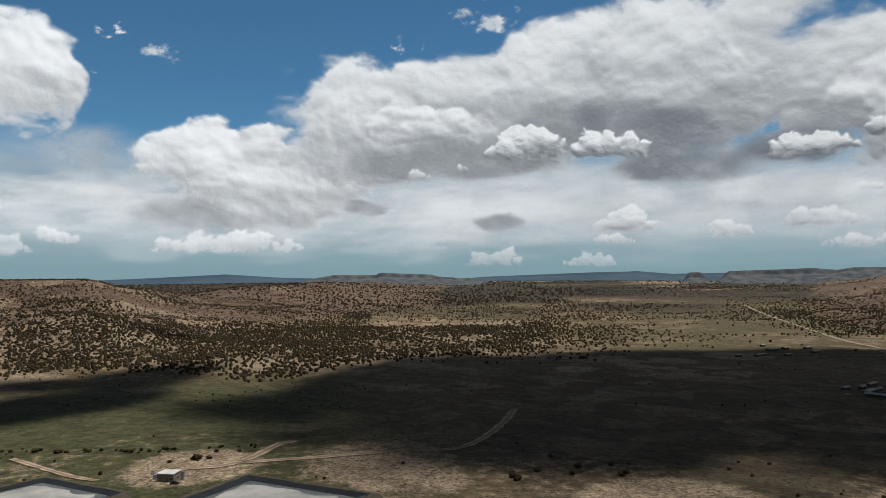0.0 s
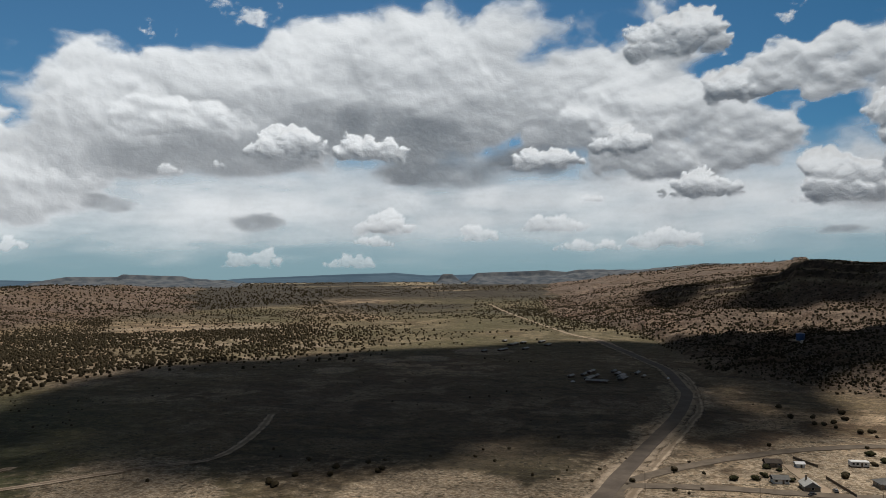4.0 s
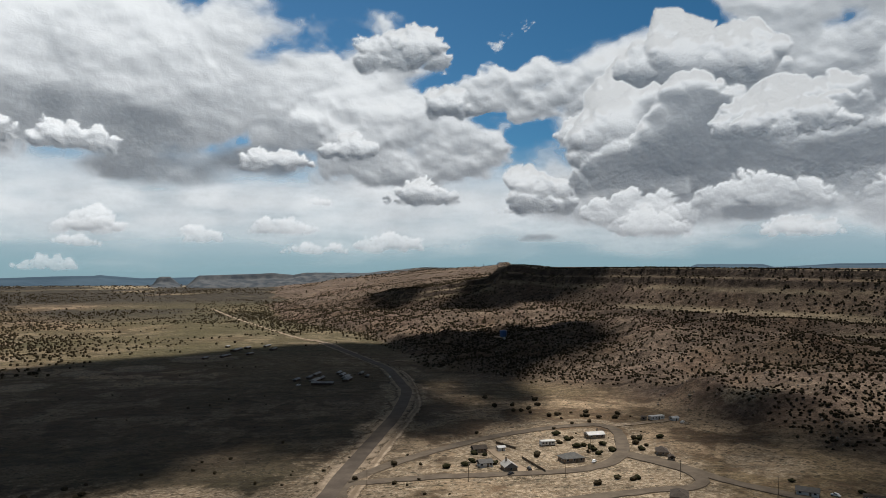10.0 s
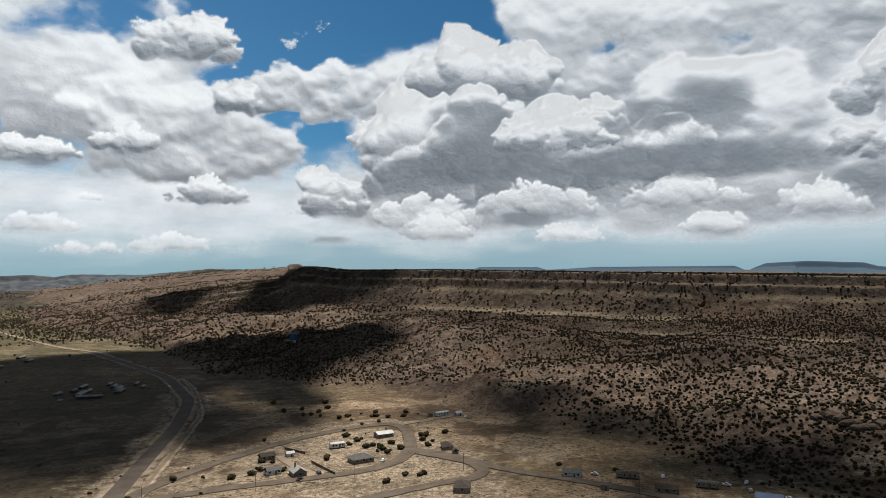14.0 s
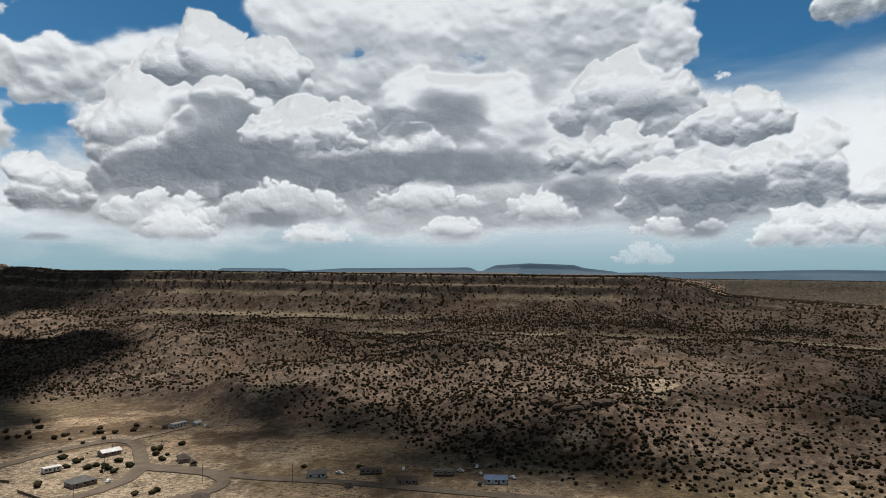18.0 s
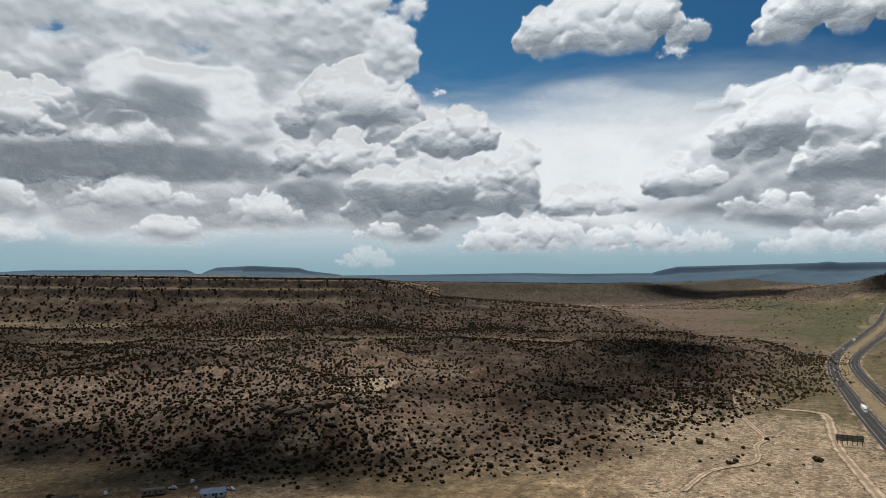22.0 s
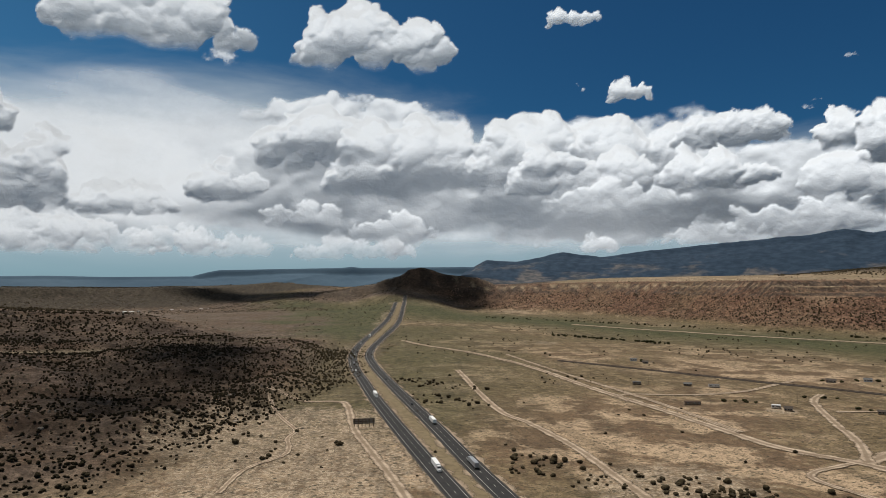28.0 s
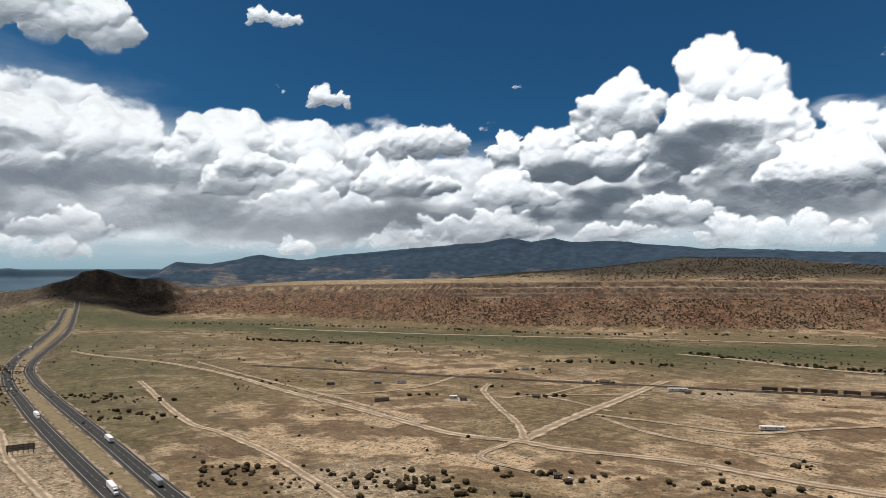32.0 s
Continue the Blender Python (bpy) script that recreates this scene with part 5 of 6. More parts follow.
# small building blocks
def part(name, bm, mat, parent=None, label=""):
    """Links a bmesh or mesh as one object, under its thing where one is given."""
    if isinstance(bm, bmesh.types.BMesh):
        me = bpy.data.meshes.new(name)
        bm.to_mesh(me)
        bm.free()
        me.materials.append(mat)
    else:
        me = bm
    ob = new(name, me)
    if parent:
        ob.parent = parent
    return tagged(ob, label) if label else ob


def block(size, at=(0, 0, 0), bevel=0.05, top=(1.0, 1.0)):
    """A box that stands on at, with broken edges; top narrows its upper face."""
    bm = bmesh.new()
    bmesh.ops.create_cube(bm, size=1)
    for v in bm.verts:
        k = top if v.co.z > 0 else (1, 1)
        v.co = Vector((v.co.x * size[0] * k[0] + at[0], v.co.y * size[1] * k[1] + at[1], (v.co.z + 0.5) * size[2] + at[2]))
    if bevel:
        bmesh.ops.bevel(bm, geom=bm.edges[:], offset=bevel, segments=1, affect="EDGES")
    return bm


def drum(radius, length, at=(0, 0, 0), axis="Z", sides=16, top=1.0):
    bm = bmesh.new()
    bmesh.ops.create_cone(bm, cap_ends=True, segments=sides, radius1=radius, radius2=radius * top, depth=length)
    turn = {"Z": Matrix(), "X": Matrix.Rotation(math.pi / 2, 4, "Y"), "Y": Matrix.Rotation(math.pi / 2, 4, "X")}[axis]
    bmesh.ops.transform(bm, matrix=Matrix.Translation(at) @ turn, verts=bm.verts)
    return bm


def thing(name, x, y, turn, label, category, group="", up=0.0, kind=""):
    ob = new(name)
    ob.matrix_world = pose(x, y, ground_height(x, y) + up, 0, 0, turn)
    return tagged(ob, label, category, group, kind)


def smooth_line(points, every=8.0):
    """Catmull-Rom through plan points, at even steps."""
    p = [Vector(q) for q in points]
    p = [p[0] * 2 - p[1]] + p + [p[-1] * 2 - p[-2]]
    out = []
    for a, b, c, d in zip(p, p[1:], p[2:], p[3:]):
        n = max(2, int((c - b).length / every))
        for k in range(n):
            t = k / n
            out.append(0.5 * ((2 * b) + (c - a) * t + (2 * a - 5 * b + 4 * c - d) * t * t + (3 * b - a - 3 * c + d) * t ** 3))
    out.append(p[-2])
    return out


def strip(points, width, up, offset=0.0, every=8.0, ragged=0.0, seed=0, skirt=0.5):
    """A ribbon laid along a line, with edges that turn down into the ground."""
    line = smooth_line(points, every)
    rng = random.Random(seed)
    rows = []
    for k, q in enumerate(line):
        d = (line[min(k + 1, len(line) - 1)] - line[max(k - 1, 0)]).normalized()
        side = Vector((-d.y, d.x))
        l, r = width / 2 * (1 + ragged * rng.uniform(-1, 1)), width / 2 * (1 + ragged * rng.uniform(-1, 1))
        rows.append([q + side * (offset + w) for w in (-l - skirt, -l, 0.0, r, r + skirt)])
    flat = np.array([(v.x, v.y) for row in rows for v in row])
    dist = np.hypot(flat[:, 0], flat[:, 1])
    z = land(flat[:, 0], flat[:, 1])[0] + up + dist * 0.0004
    z = z.reshape(-1, 5)
    z[:, 0] -= up + 0.8
    z[:, 4] -= up + 0.8
    verts = np.column_stack([flat, z.ravel()])
    return verts, grid_faces(len(rows), 5)


def ribbon(name, points, width, mat, up=0.25, parent=None, label="", **more):
    v, f = strip(points, width, up, **more)
    ob = new(name, mesh_from(name, v.tolist(), f.tolist(), mat))
    ob.data.attributes.new("across", "FLOAT", "POINT").data.foreach_set("value", np.tile(np.array([-1.0, -1.0, 0.0, 1.0, 1.0], np.float32), len(v) // 5))
    if parent:
        ob.parent = parent
    if label:
        tagged(ob, label)
    return ob


def dashes(name, points, offset, parent, up, length=3.6, gap=9.0, wide=0.16):
    line = smooth_line(points, length + gap)
    verts, faces = [], []
    for a, b in zip(line, line[1:]):
        if a.length > 1100:
            continue
        d = (b - a).normalized()
        s = Vector((-d.y, d.x))
        o = len(verts)
        for q in (a + s * (offset - wide), a + s * (offset + wide), a + d * length + s * (offset + wide), a + d * length + s * (offset - wide)):
            verts.append((q.x, q.y, 0.0))
        faces.append((o, o + 1, o + 2, o + 3))
    arr = np.array(verts)
    arr[:, 2] = land(arr[:, 0], arr[:, 1])[0] + up + np.hypot(arr[:, 0], arr[:, 1]) * 0.0004
    ob = new(name, mesh_from(name, arr.tolist(), faces, ROAD_PAINT))
    ob.parent = parent
    tagged(ob, kind="stuff")


def carriageway(line, label, top=None):
    road = new("road")
    tagged(road, label, "road", kind="structure")
    ribbon("verge", line, 19.0 if top is None else 22.0, SANDY_VERGE, 0.24, road, "pale broken sandy verge", ragged=0.2, seed=3)
    if top is None:
        ribbon("shoulder", line, 13.0, SHOULDER, 0.30, road, "grey gravel shoulder", ragged=0.06)
    ribbon("asphalt", line, 11.6 if top is None else 9.5, top or ASPHALT, 0.42, road, "dark worn asphalt", ragged=0.0 if top is None else 0.05)
    if top:
        return
    for off in (-4.3, 3.9):
        ribbon("edge_line", line, 0.2, ROAD_PAINT, 0.50, road, "white painted edge line", offset=off, skirt=0.02)
    dashes("lane_dash", line, -0.2, road, 0.52)


OLD_ASPHALT = plain("faded_asphalt", (0.072, 0.057, 0.045), (0.142, 0.112, 0.086), 0.08, 0.9)
for way, text, top in ((WEST_OUT, "dark asphalt highway lanes curving to the south", None), (WEST_BACK, "dark asphalt highway lanes beside a dry median", None),
                       (EAST_OUT, "faded old road bending over the shaded plain", OLD_ASPHALT)):
    carriageway(way, text, top)
ribbon("median", [((a[0] + b[0]) / 2, (a[1] + b[1]) / 2) for a, b in zip(WEST_OUT, WEST_BACK)], 10.5,
       plain("dry_median_grass", (0.120, 0.090, 0.050), (0.190, 0.148, 0.088), 0.2, 0.95), 0.12)
tagged(bpy.data.objects["median"], "dry straw-coloured median strip", "median", kind="structure")


def dirt_road(points, width, label="pale rutted dirt road", mat=None, up=0.22, seed=0):
    ob = ribbon("road", points, width * (1.0 if mat else 1.35), mat or TRACK, up, None, "", ragged=0.15, seed=seed, every=6.0)
    tagged(ob, label, "dirt road", kind="structure")


# village streets
dirt_road(VILLAGE_LOOP, 8.0, "worn grey village street", WORN_ROAD, 0.3, 1)
dirt_road(((362, 247), (361, 220), (357, 198), (346, 186), (331, 185), (317, 194), (262, 218)), 7.5, "worn grey village street", WORN_ROAD, 0.36, 2)
dirt_road(((366, 247), (366, 217), (357, 179), (357, 135), (355, 97), (350, 40), (346, -10)), 8.0, "shaded street before the roadside houses", WORN_ROAD, 0.33, 3)
dirt_road([(x + 9, y - 8) for x, y in EAST_OUT[:6]] + [(470, 590), (506, 690)], 6.0, "pale dirt lane beside the old road", None, 0.2, 42)
dirt_road(((421, 297), (448, 287), (474, 278)), 6.0, "pale dirt drive", None, 0.25, 4)
dirt_road(((271, 272), (290, 262), (300, 285), (311, 307)), 5.0, "pale dirt drive", CALICHE, 0.25, 5)
dirt_road(((206, 307), (196, 300), (190, 290)), 7.0, "worn grey village street", WORN_ROAD, 0.36, 6)
# tracks over the western flats
dirt_road(((900, -880), (806, -841), (672, -802), (515, -724), (374, -628), (282, -570), (208, -520), (149, -482), (98, -473), (66, -461), (-4, -451), (-62, -425), (-130, -400)), 9.0, "long pale dirt road over the flats", None, 0.25, 7)
dirt_road(((97, -476), (78, -552), (43, -671), (6, -800)), 11.0, "straight pale dirt road to the tracks", None, 0.30, 8)
dirt_road(((96, -480), (112, -531), (143, -598), (177, -680), (183, -727)), 6.5, "curved pale dirt road", None, 0.33, 9)
dirt_road(((300, -575), (324, -606), (289, -634), (263, -660), (243, -706), (235, -762), (228, -805)), 5.5, "pale farm track", None, 0.25, 10)
dirt_road(((102, -470), (113, -424), (69, -399)), 4.5, "narrow pale track", None, 0.28, 11)
dirt_road(((58, -584), (-5, -563), (-54, -546), (-99, -572), (-150, -600)), 5.0, "narrow pale track", None, 0.28, 12)
dirt_road(((560, -640), (372, -474), (314, -440), (249, -398), (183, -345), (120, -292)), 6.5, "faint sandy track beside the highway", None, 0.2, 13)
dirt_road(((116, -667), (80, -638), (48, -603)), 4.5, "narrow pale track", None, 0.24, 14)
dirt_road(((150, -640), (116, -670), (60, -690), (20, -700)), 4.0, "narrow pale track", None, 0.24, 15)
dirt_road(((116, -670), (83, -740), (55, -772)), 4.0, "narrow pale track", None, 0.24, 16)
dirt_road(((619, -817), (483, -722), (295, -598), (180, -510)), 5.0, "narrow pale track", None, 0.24, 17)
dirt_road(((55, -575), (15, -528), (-22, -503), (-90, -470)), 4.5, "narrow pale track", None, 0.2, 18)
# tracks by the billboard
dirt_road(((560, -374), (520, -381), (493, -401), (470, -393), (394, -336), (334, -299), (262, -255), (190, -205)), 6.0, "pale dirt frontage road", None, 0.25, 19)
dirt_road(((550, -366), (500, -340), (465, -324), (424, -306), (408, -288), (373, -262), (360, -225), (330, -190)), 3.6, "winding pale track", None, 0.25, 20)
# plain to the north
dirt_road(((-256, 417), (-204, 382), (-183, 372)), 4.0, "narrow pale track", None, 0.22, 21)
dirt_road(((-150, 392), (-120, 405), (-104, 450), (-96, 452)), 6.5, "pale dirt road to the works", None, 0.22, 22)
dirt_road(((-120, 405), (-75, 416), (-29, 430), (11, 440), (40, 500), (56, 560)), 6.0, "pale dirt road over the plain", None, 0.22, 23)
dirt_road(((560, 850), (590, 925), (611, 1067), (671, 1299), (768, 1654), (840, 1950)), 7.0, "straight pale dirt road over the far plain", None, 0.3, 24)

# houses and sheds
def roof_mesh(w, d, rise, over, kind, base):
    """A pitched roof with thickness; the ridge runs along x."""
    x, y = w / 2 + over, d / 2 + over
    r = x if kind == "gable" else max(0.3, x - y)
    lean = rise * over / (d / 2)
    outer = [(-x, -y, base - lean), (x, -y, base - lean), (x, y, base - lean), (-x, y, base - lean), (-r, 0, base + rise), (r, 0, base + rise)]
    inner = [(a, b, c - 0.22) for a, b, c in outer]
    bm = bmesh.new()
    v = [bm.verts.new(q) for q in outer + inner]
    for f in ((0, 1, 5, 4), (2, 3, 4, 5), (1, 2, 5), (3, 0, 4)):
        bm.faces.new([v[k] for k in f])
        bm.faces.new([v[k + 6] for k in reversed(f)])
    for a, b in ((0, 1), (1, 2), (2, 3), (3, 0)):
        bm.faces.new((v[a], v[a + 6], v[b + 6], v[b]))
    return bm


def walls_mesh(w, d, h, rise, kind):
    """Outer walls, with gable ends where the roof has them."""
    x, y = w / 2, d / 2
    bm = bmesh.new()
    lo = [bm.verts.new((a, b, -0.6)) for a, b in ((-x, -y), (x, -y), (x, y), (-x, y))]
    hi = [bm.verts.new((a, b, h)) for a, b in ((-x, -y), (x, -y), (x, y), (-x, y))]
    for k in range(4):
        m = (k + 1) % 4
        if kind == "gable" and k in (1, 3):
            peak = bm.verts.new((x if k == 1 else -x, 0, h + rise - 0.25))
            bm.faces.new((lo[k], lo[m], hi[m], peak, hi[k]))
        else:
            bm.faces.new((lo[k], lo[m], hi[m], hi[k]))
    if kind == "flat":
        bm.faces.new(hi)
    return bm


def window(parent, at, wide, high, face):
    """A framed window set into a wall; face is the wall's side."""
    t = 0.12
    size = (wide, t, high) if face in "sn" else (t, wide, high)
    casing = part("window", block((size[0] + (0.2 if face in "sn" else 0), size[1] + (0.2 if face in "ew" else 0), high + 0.2), at, 0.02), WHITE_WALL, parent)
    out = {"s": (0, -0.05, 0.1), "n": (0, 0.05, 0.1), "e": (0.05, 0, 0.1), "w": (-0.05, 0, 0.1)}[face]
    part("pane", block(size, (at[0] + out[0], at[1] + out[1], at[2] + out[2]), 0.0), GLASS, casing)


def house(x, y, turn, w, d, h, kind, wall, roof, label, rise=1.6, category="house", chimney=False, group="", windows=3, name="house"):
    ob = thing(name, x, y, turn, label, category, group)
    w, d, h = 0.76 * w, 0.78 * d, 0.92 * h
    part("wall", walls_mesh(w, d, h, rise, kind), wall, ob)
    if kind == "flat":
        part("roof", block((w + 0.5, d + 0.5, 0.35), (0, 0, h), 0.06), roof, ob)
    else:
        part("roof", roof_mesh(w, d, rise, 0.5, kind, h), roof, ob)
    dx = w * 0.12
    door = part("door", block((1.0, 0.14, 2.05), (dx, -d / 2 - 0.04, 0.02), 0.02), TIMBER, ob)
    part("door_handle", block((0.12, 0.1, 0.12), (dx + 0.36, -d / 2 - 0.14, 1.0), 0.02), STEEL, door)
    for k in range(windows):
        q = -w / 2 + w * (k + 0.5) / windows
        if abs(q - dx) > 1.2:
            window(ob, (q, -d / 2 - 0.02, 1.0), 1.2, 1.1, "s")
        window(ob, (q, d / 2 + 0.02, 1.0), 1.2, 1.1, "n")
    window(ob, (w / 2 + 0.02, 0, 1.0), 1.2, 1.1, "e")
    window(ob, (-w / 2 - 0.02, 0, 1.0), 1.2, 1.1, "w")
    if chimney:
        c = part("chimney", block((0.8, 0.8, rise + 1.6), (w * 0.2, d * 0.15, h - 0.2), 0.05), STUCCO, ob)
        part("cap", block((1.0, 1.0, 0.15), (w * 0.2, d * 0.15, h + rise + 1.4), 0.03), DARK_ROOF, c)
    return ob


def trailer_home(x, y, turn, length, wall, roof, label, group=""):
    length *= 0.85
    ob = thing("mobile_home", x, y, turn, label, "mobile home", group)
    part("skirting", block((length - 0.3, 3.9, 0.8), (0, 0, -0.2), 0.03), RUST, ob)
    part("body", block((length, 4.3, 2.5), (0, 0, 0.6), 0.08), wall, ob)
    part("roof", block((length + 0.3, 4.6, 0.3), (0, 0, 3.1), 0.1, (1.0, 0.6)), roof, ob)
    part("door", block((0.95, 0.12, 2.0), (length * 0.1, -2.17, 0.7), 0.02), TIMBER, ob)
    part("step", block((1.4, 0.9, 0.55), (length * 0.1, -2.6, -0.1), 0.03), TIMBER, ob)
    for k in (-0.36, -0.14, 0.3):
        window(ob, (length * k, -2.16, 1.5), 1.2, 0.9, "s")
        window(ob, (length * k, 2.16, 1.5), 1.2, 0.9, "n")


# a village below the mesa
house(386, 284, -28, 15, 9, 3.0, "gable", STUCCO, WHITE_METAL, "tan house with a bright white metal roof", 1.3, chimney=True)
house(328, 258, -25, 17, 11, 3.0, "hip", STUCCO, GREY_ROOF, "house with a wide grey hipped roof", 2.2)
trailer_home(346, 291, -30, 11, WHITE_WALL, WHITE_METAL, "small white mobile home on bare ground")
house(288, 270, 60, 12, 9, 3.0, "gable", STUCCO, plain("pale_shingle_roof", (0.26, 0.25, 0.23), (0.36, 0.35, 0.33), 0.6), "house with a pale shingled gable roof", 2.2, chimney=True)
house(283, 284, -25, 10, 7, 2.8, "gable", WHITE_WALL, GREY_ROOF, "low house beside dark bushes", 1.4)
house(303, 309, -25, 11, 7, 2.8, "gable", STUCCO, DARK_ROOF, "small brown-roofed house behind trees", 1.5)
house(315, 302, -25, 6, 4, 2.6, "gable", WHITE_WALL, WHITE_METAL, "small white shed beside the street", 0.8, "shed", name="shed", windows=1)
trailer_home(466, 287, -20, 14, WHITE_WALL, WHITE_METAL, "white mobile home at the foot of the slope")
house(474, 277, -20, 7, 5, 2.6, "gable", WHITE_WALL, WHITE_METAL, "pale shed beside the mobile home", 0.9, "shed", name="shed", windows=1)
house(459, 293, 30, 6, 5, 2.5, "flat", STUCCO, DARK_ROOF, "flat-roofed tan outbuilding by the slope", 0.3, "shed", name="shed", windows=1)
house(381, 231, 40, 13, 8, 2.8, "hip", STUCCO, DARK_ROOF, "dark-roofed house among trees", 1.8)
house(373, 220, 40, 6, 4, 2.6, "gable", STUCCO, DARK_ROOF, "dark little outbuilding beside trees", 0.9, "shed", name="shed", windows=1)
house(312, 180, 30, 15, 10, 3.0, "hip", STUCCO, DARK_ROOF, "brown hipped-roof house beside the street", 2.0)
house(364, 141, -70, 13, 7, 2.8, "gable", WHITE_WALL, GREY_ROOF, "grey house in cloud shade", 1.5)
trailer_home(376, 114, -75, 14, STUCCO, DARK_ROOF, "dark mobile home in cloud shade")
house(362, 90, -78, 14, 8, 2.8, "gable", STUCCO, DARK_ROOF, "low brown house in cloud shade", 1.3)
trailer_home(380, 74, -80, 13, STUCCO, GREY_ROOF, "grey mobile home beside a junk yard")
house(372, 44, -84, 15, 9, 2.8, "gable", WHITE_WALL, BLUE_METAL, "house with a blue metal roof", 1.5)
house(350, 118, -72, 5, 4, 2.4, "flat", STUCCO, GREY_ROOF, "small flat-roofed shed in the shade", 0.3, "shed", name="shed", windows=1)


# board fences round the yards
def fence(points, label):
    ob = thing("fence", points[0][0], points[0][1], 0, label, "fence", "yard fences")
    home = ob.matrix_world.translation.copy()
    for (ax, ay), (bx, by) in zip(points, points[1:]):
        long = math.hypot(bx - ax, by - ay)
        n = max(1, round(long / 3.0))
        turn = math.atan2(by - ay, bx - ax)
        for k in range(n):
            x, y = ax + (bx - ax) * (k + 0.5) / n, ay + (by - ay) * (k + 0.5) / n
            for name, size, up in (("panel", (long / n - 0.1, 0.08, 1.5), 0.15), ("post", (0.14, 0.14, 1.9), -0.1)):
                bm = block(size, (0, 0, up), 0.01)
                shift = -long / n / 2 if name == "post" else 0.0
                where = Vector((x + shift * math.cos(turn), y + shift * math.sin(turn), ground_height(x, y))) - home
                bmesh.ops.transform(bm, matrix=Matrix.Translation(where) @ Matrix.Rotation(turn, 4, "Z"), verts=bm.verts)
                part(name, bm, TIMBER, ob)


fence(((325, 316), (323, 297)), "weathered board fence beside a pale yard")
fence(((310, 280), (298, 252)), "low board fence along a dirt drive")


# the works with its ponds
def pond(corners, label):
    ob = new("pond")
    tagged(ob, label, "pond")
    c = sum((Vector(q) for q in corners), Vector((0, 0))) / 4

    def ring(scale, z, wob=0.0, seed=0):
        rng = random.Random(seed)
        pts = []
        for k in range(4):
            a, b = Vector(corners[k]), Vector(corners[(k + 1) % 4])
            for t in range(8):
                q = c + (a.lerp(b, t / 8) - c) * scale * (1 + wob * rng.uniform(-1, 1))
                pts.append((q.x, q.y, z))
        return pts
    for name, mat, rings, cap in (("berm", SHOULDER, ((1.16, -0.4), (1.06, 2.2), (1.03, 2.25), (1.0, 2.0)), False),
                                  ("liner", LINER, ((1.01, 2.12), (0.84, 0.7)), False),
                                  ("water", plain("dark_pond_water", (0.05, 0.058, 0.06), (0.12, 0.13, 0.13), 0.06, 0.45), ((0.86, 0.9), (0.4, 0.92)), True),
                                  ("sludge", SLUDGE, ((0.74, 0.95), (0.55, 1.05), (0.2, 1.0)), True)):
        vs, fs = [], []
        for k, (s, z) in enumerate(rings):
            vs += ring(s, z + 0.8, 0.12 if name == "sludge" else 0.012, k + 3)
        for k in range(len(rings) - 1):
            for j in range(32):
                m = (j + 1) % 32
                fs.append((k * 32 + j, k * 32 + m, k * 32 + 32 + m, k * 32 + 32 + j))
        if cap:
            fs.append(tuple(range((len(rings) - 1) * 32, len(rings) * 32)))
        part(name, mesh_from(name, vs, fs, mat), mat, ob)


pond(((-104, 374), (-36, 341), (-62, 286), (-132, 322)), "lined pond with white dried sludge and dark water")
pond(((-211, 372), (-158, 346), (-184, 298), (-244, 330)), "lined pond with grey sludge behind a berm")
works = house(-146, 374, -8, 12, 10, 4.2, "flat", plain("tan_panel_wall", (0.16, 0.13, 0.11), (0.24, 0.20, 0.17), 0.6), WHITE_METAL, "tan works building with a white flat roof", 0.4, "building", name="works_building")
part("tank", drum(0.9, 4.6, (7.4, 0.5, 2.2)), STEEL, works, "upright pale steel tank")
part("lean_to", block((3.0, 4.0, 2.4), (-7.4, 1.0, 0), 0.05, (1.0, 0.8)), STEEL, works, "grey sheet-metal lean-to")
for k, (x, y) in enumerate(((-153, 386), (-149, 388), (-158, 383))):
    ob = thing("pump_unit", x, y, 20 * k, "grey pump unit behind the works", "pump", "pumps by the works")
    part("casing", block((2.2, 1.4, 1.6), (0, 0, 0), 0.1), STEEL, ob)
    part("pipe", drum(0.18, 2.6, (0, 0.4, 1.7), "X", 10), RUST, ob)


# metal-roofed sheds of the stock yards
DULL_METAL = plain("dull_metal_roof", (0.17, 0.17, 0.168), (0.42, 0.415, 0.405), 0.12, 0.6)


def long_shed(x, y, turn, w, d, label, roof=None, group="sheds of the yard"):
    ob = thing("metal_shed", x, y, turn, label, "shed", group)
    w, d = 0.7 * w, 0.62 * d
    part("wall", walls_mesh(w, d, 2.6, 0.9, "gable"), RUST, ob)
    part("roof", roof_mesh(w, d, 0.9, 0.6, "gable", 2.6), roof or DULL_METAL, ob)
    part("door", block((3.2, 0.12, 2.3), (0, -d / 2 - 0.04, 0), 0.02), RUST, ob)


for x, y, turn, w, d in ((377, 622, 40, 26, 9), (372, 600, -45, 30, 12), (404, 604, 40, 24, 9), (412, 618, 42, 26, 8), (384, 645, 40, 14, 6), (402, 660, 38, 22, 6),
                         (424, 650, 40, 14, 5), (438, 628, 42, 16, 5), (391, 632, 40, 12, 5), (418, 634, 42, 18, 6), (366, 640, 35, 14, 5), (430, 606, 40, 10, 5)):
    long_shed(x, y, turn, w, d, "long pale metal-roofed shed in the stock yard")
for x, y, turn, w, d in ((446, 950, 40, 34, 14), (455, 1000, 40, 12, 7), (503, 968, 40, 26, 7), (489, 922, 40, 22, 10), (402, 890, 35, 30, 8), (437, 890, 35, 18, 7), (372, 885, 35, 14, 6), (470, 965, 40, 18, 8)):
    long_shed(x, y, turn, w, d, "far pale shed at the edge of the shade", None, "sheds of the far yard")
tank = thing("water_tank", 716, 680, 0, "blue round water tank on a pale pad", "water tank")
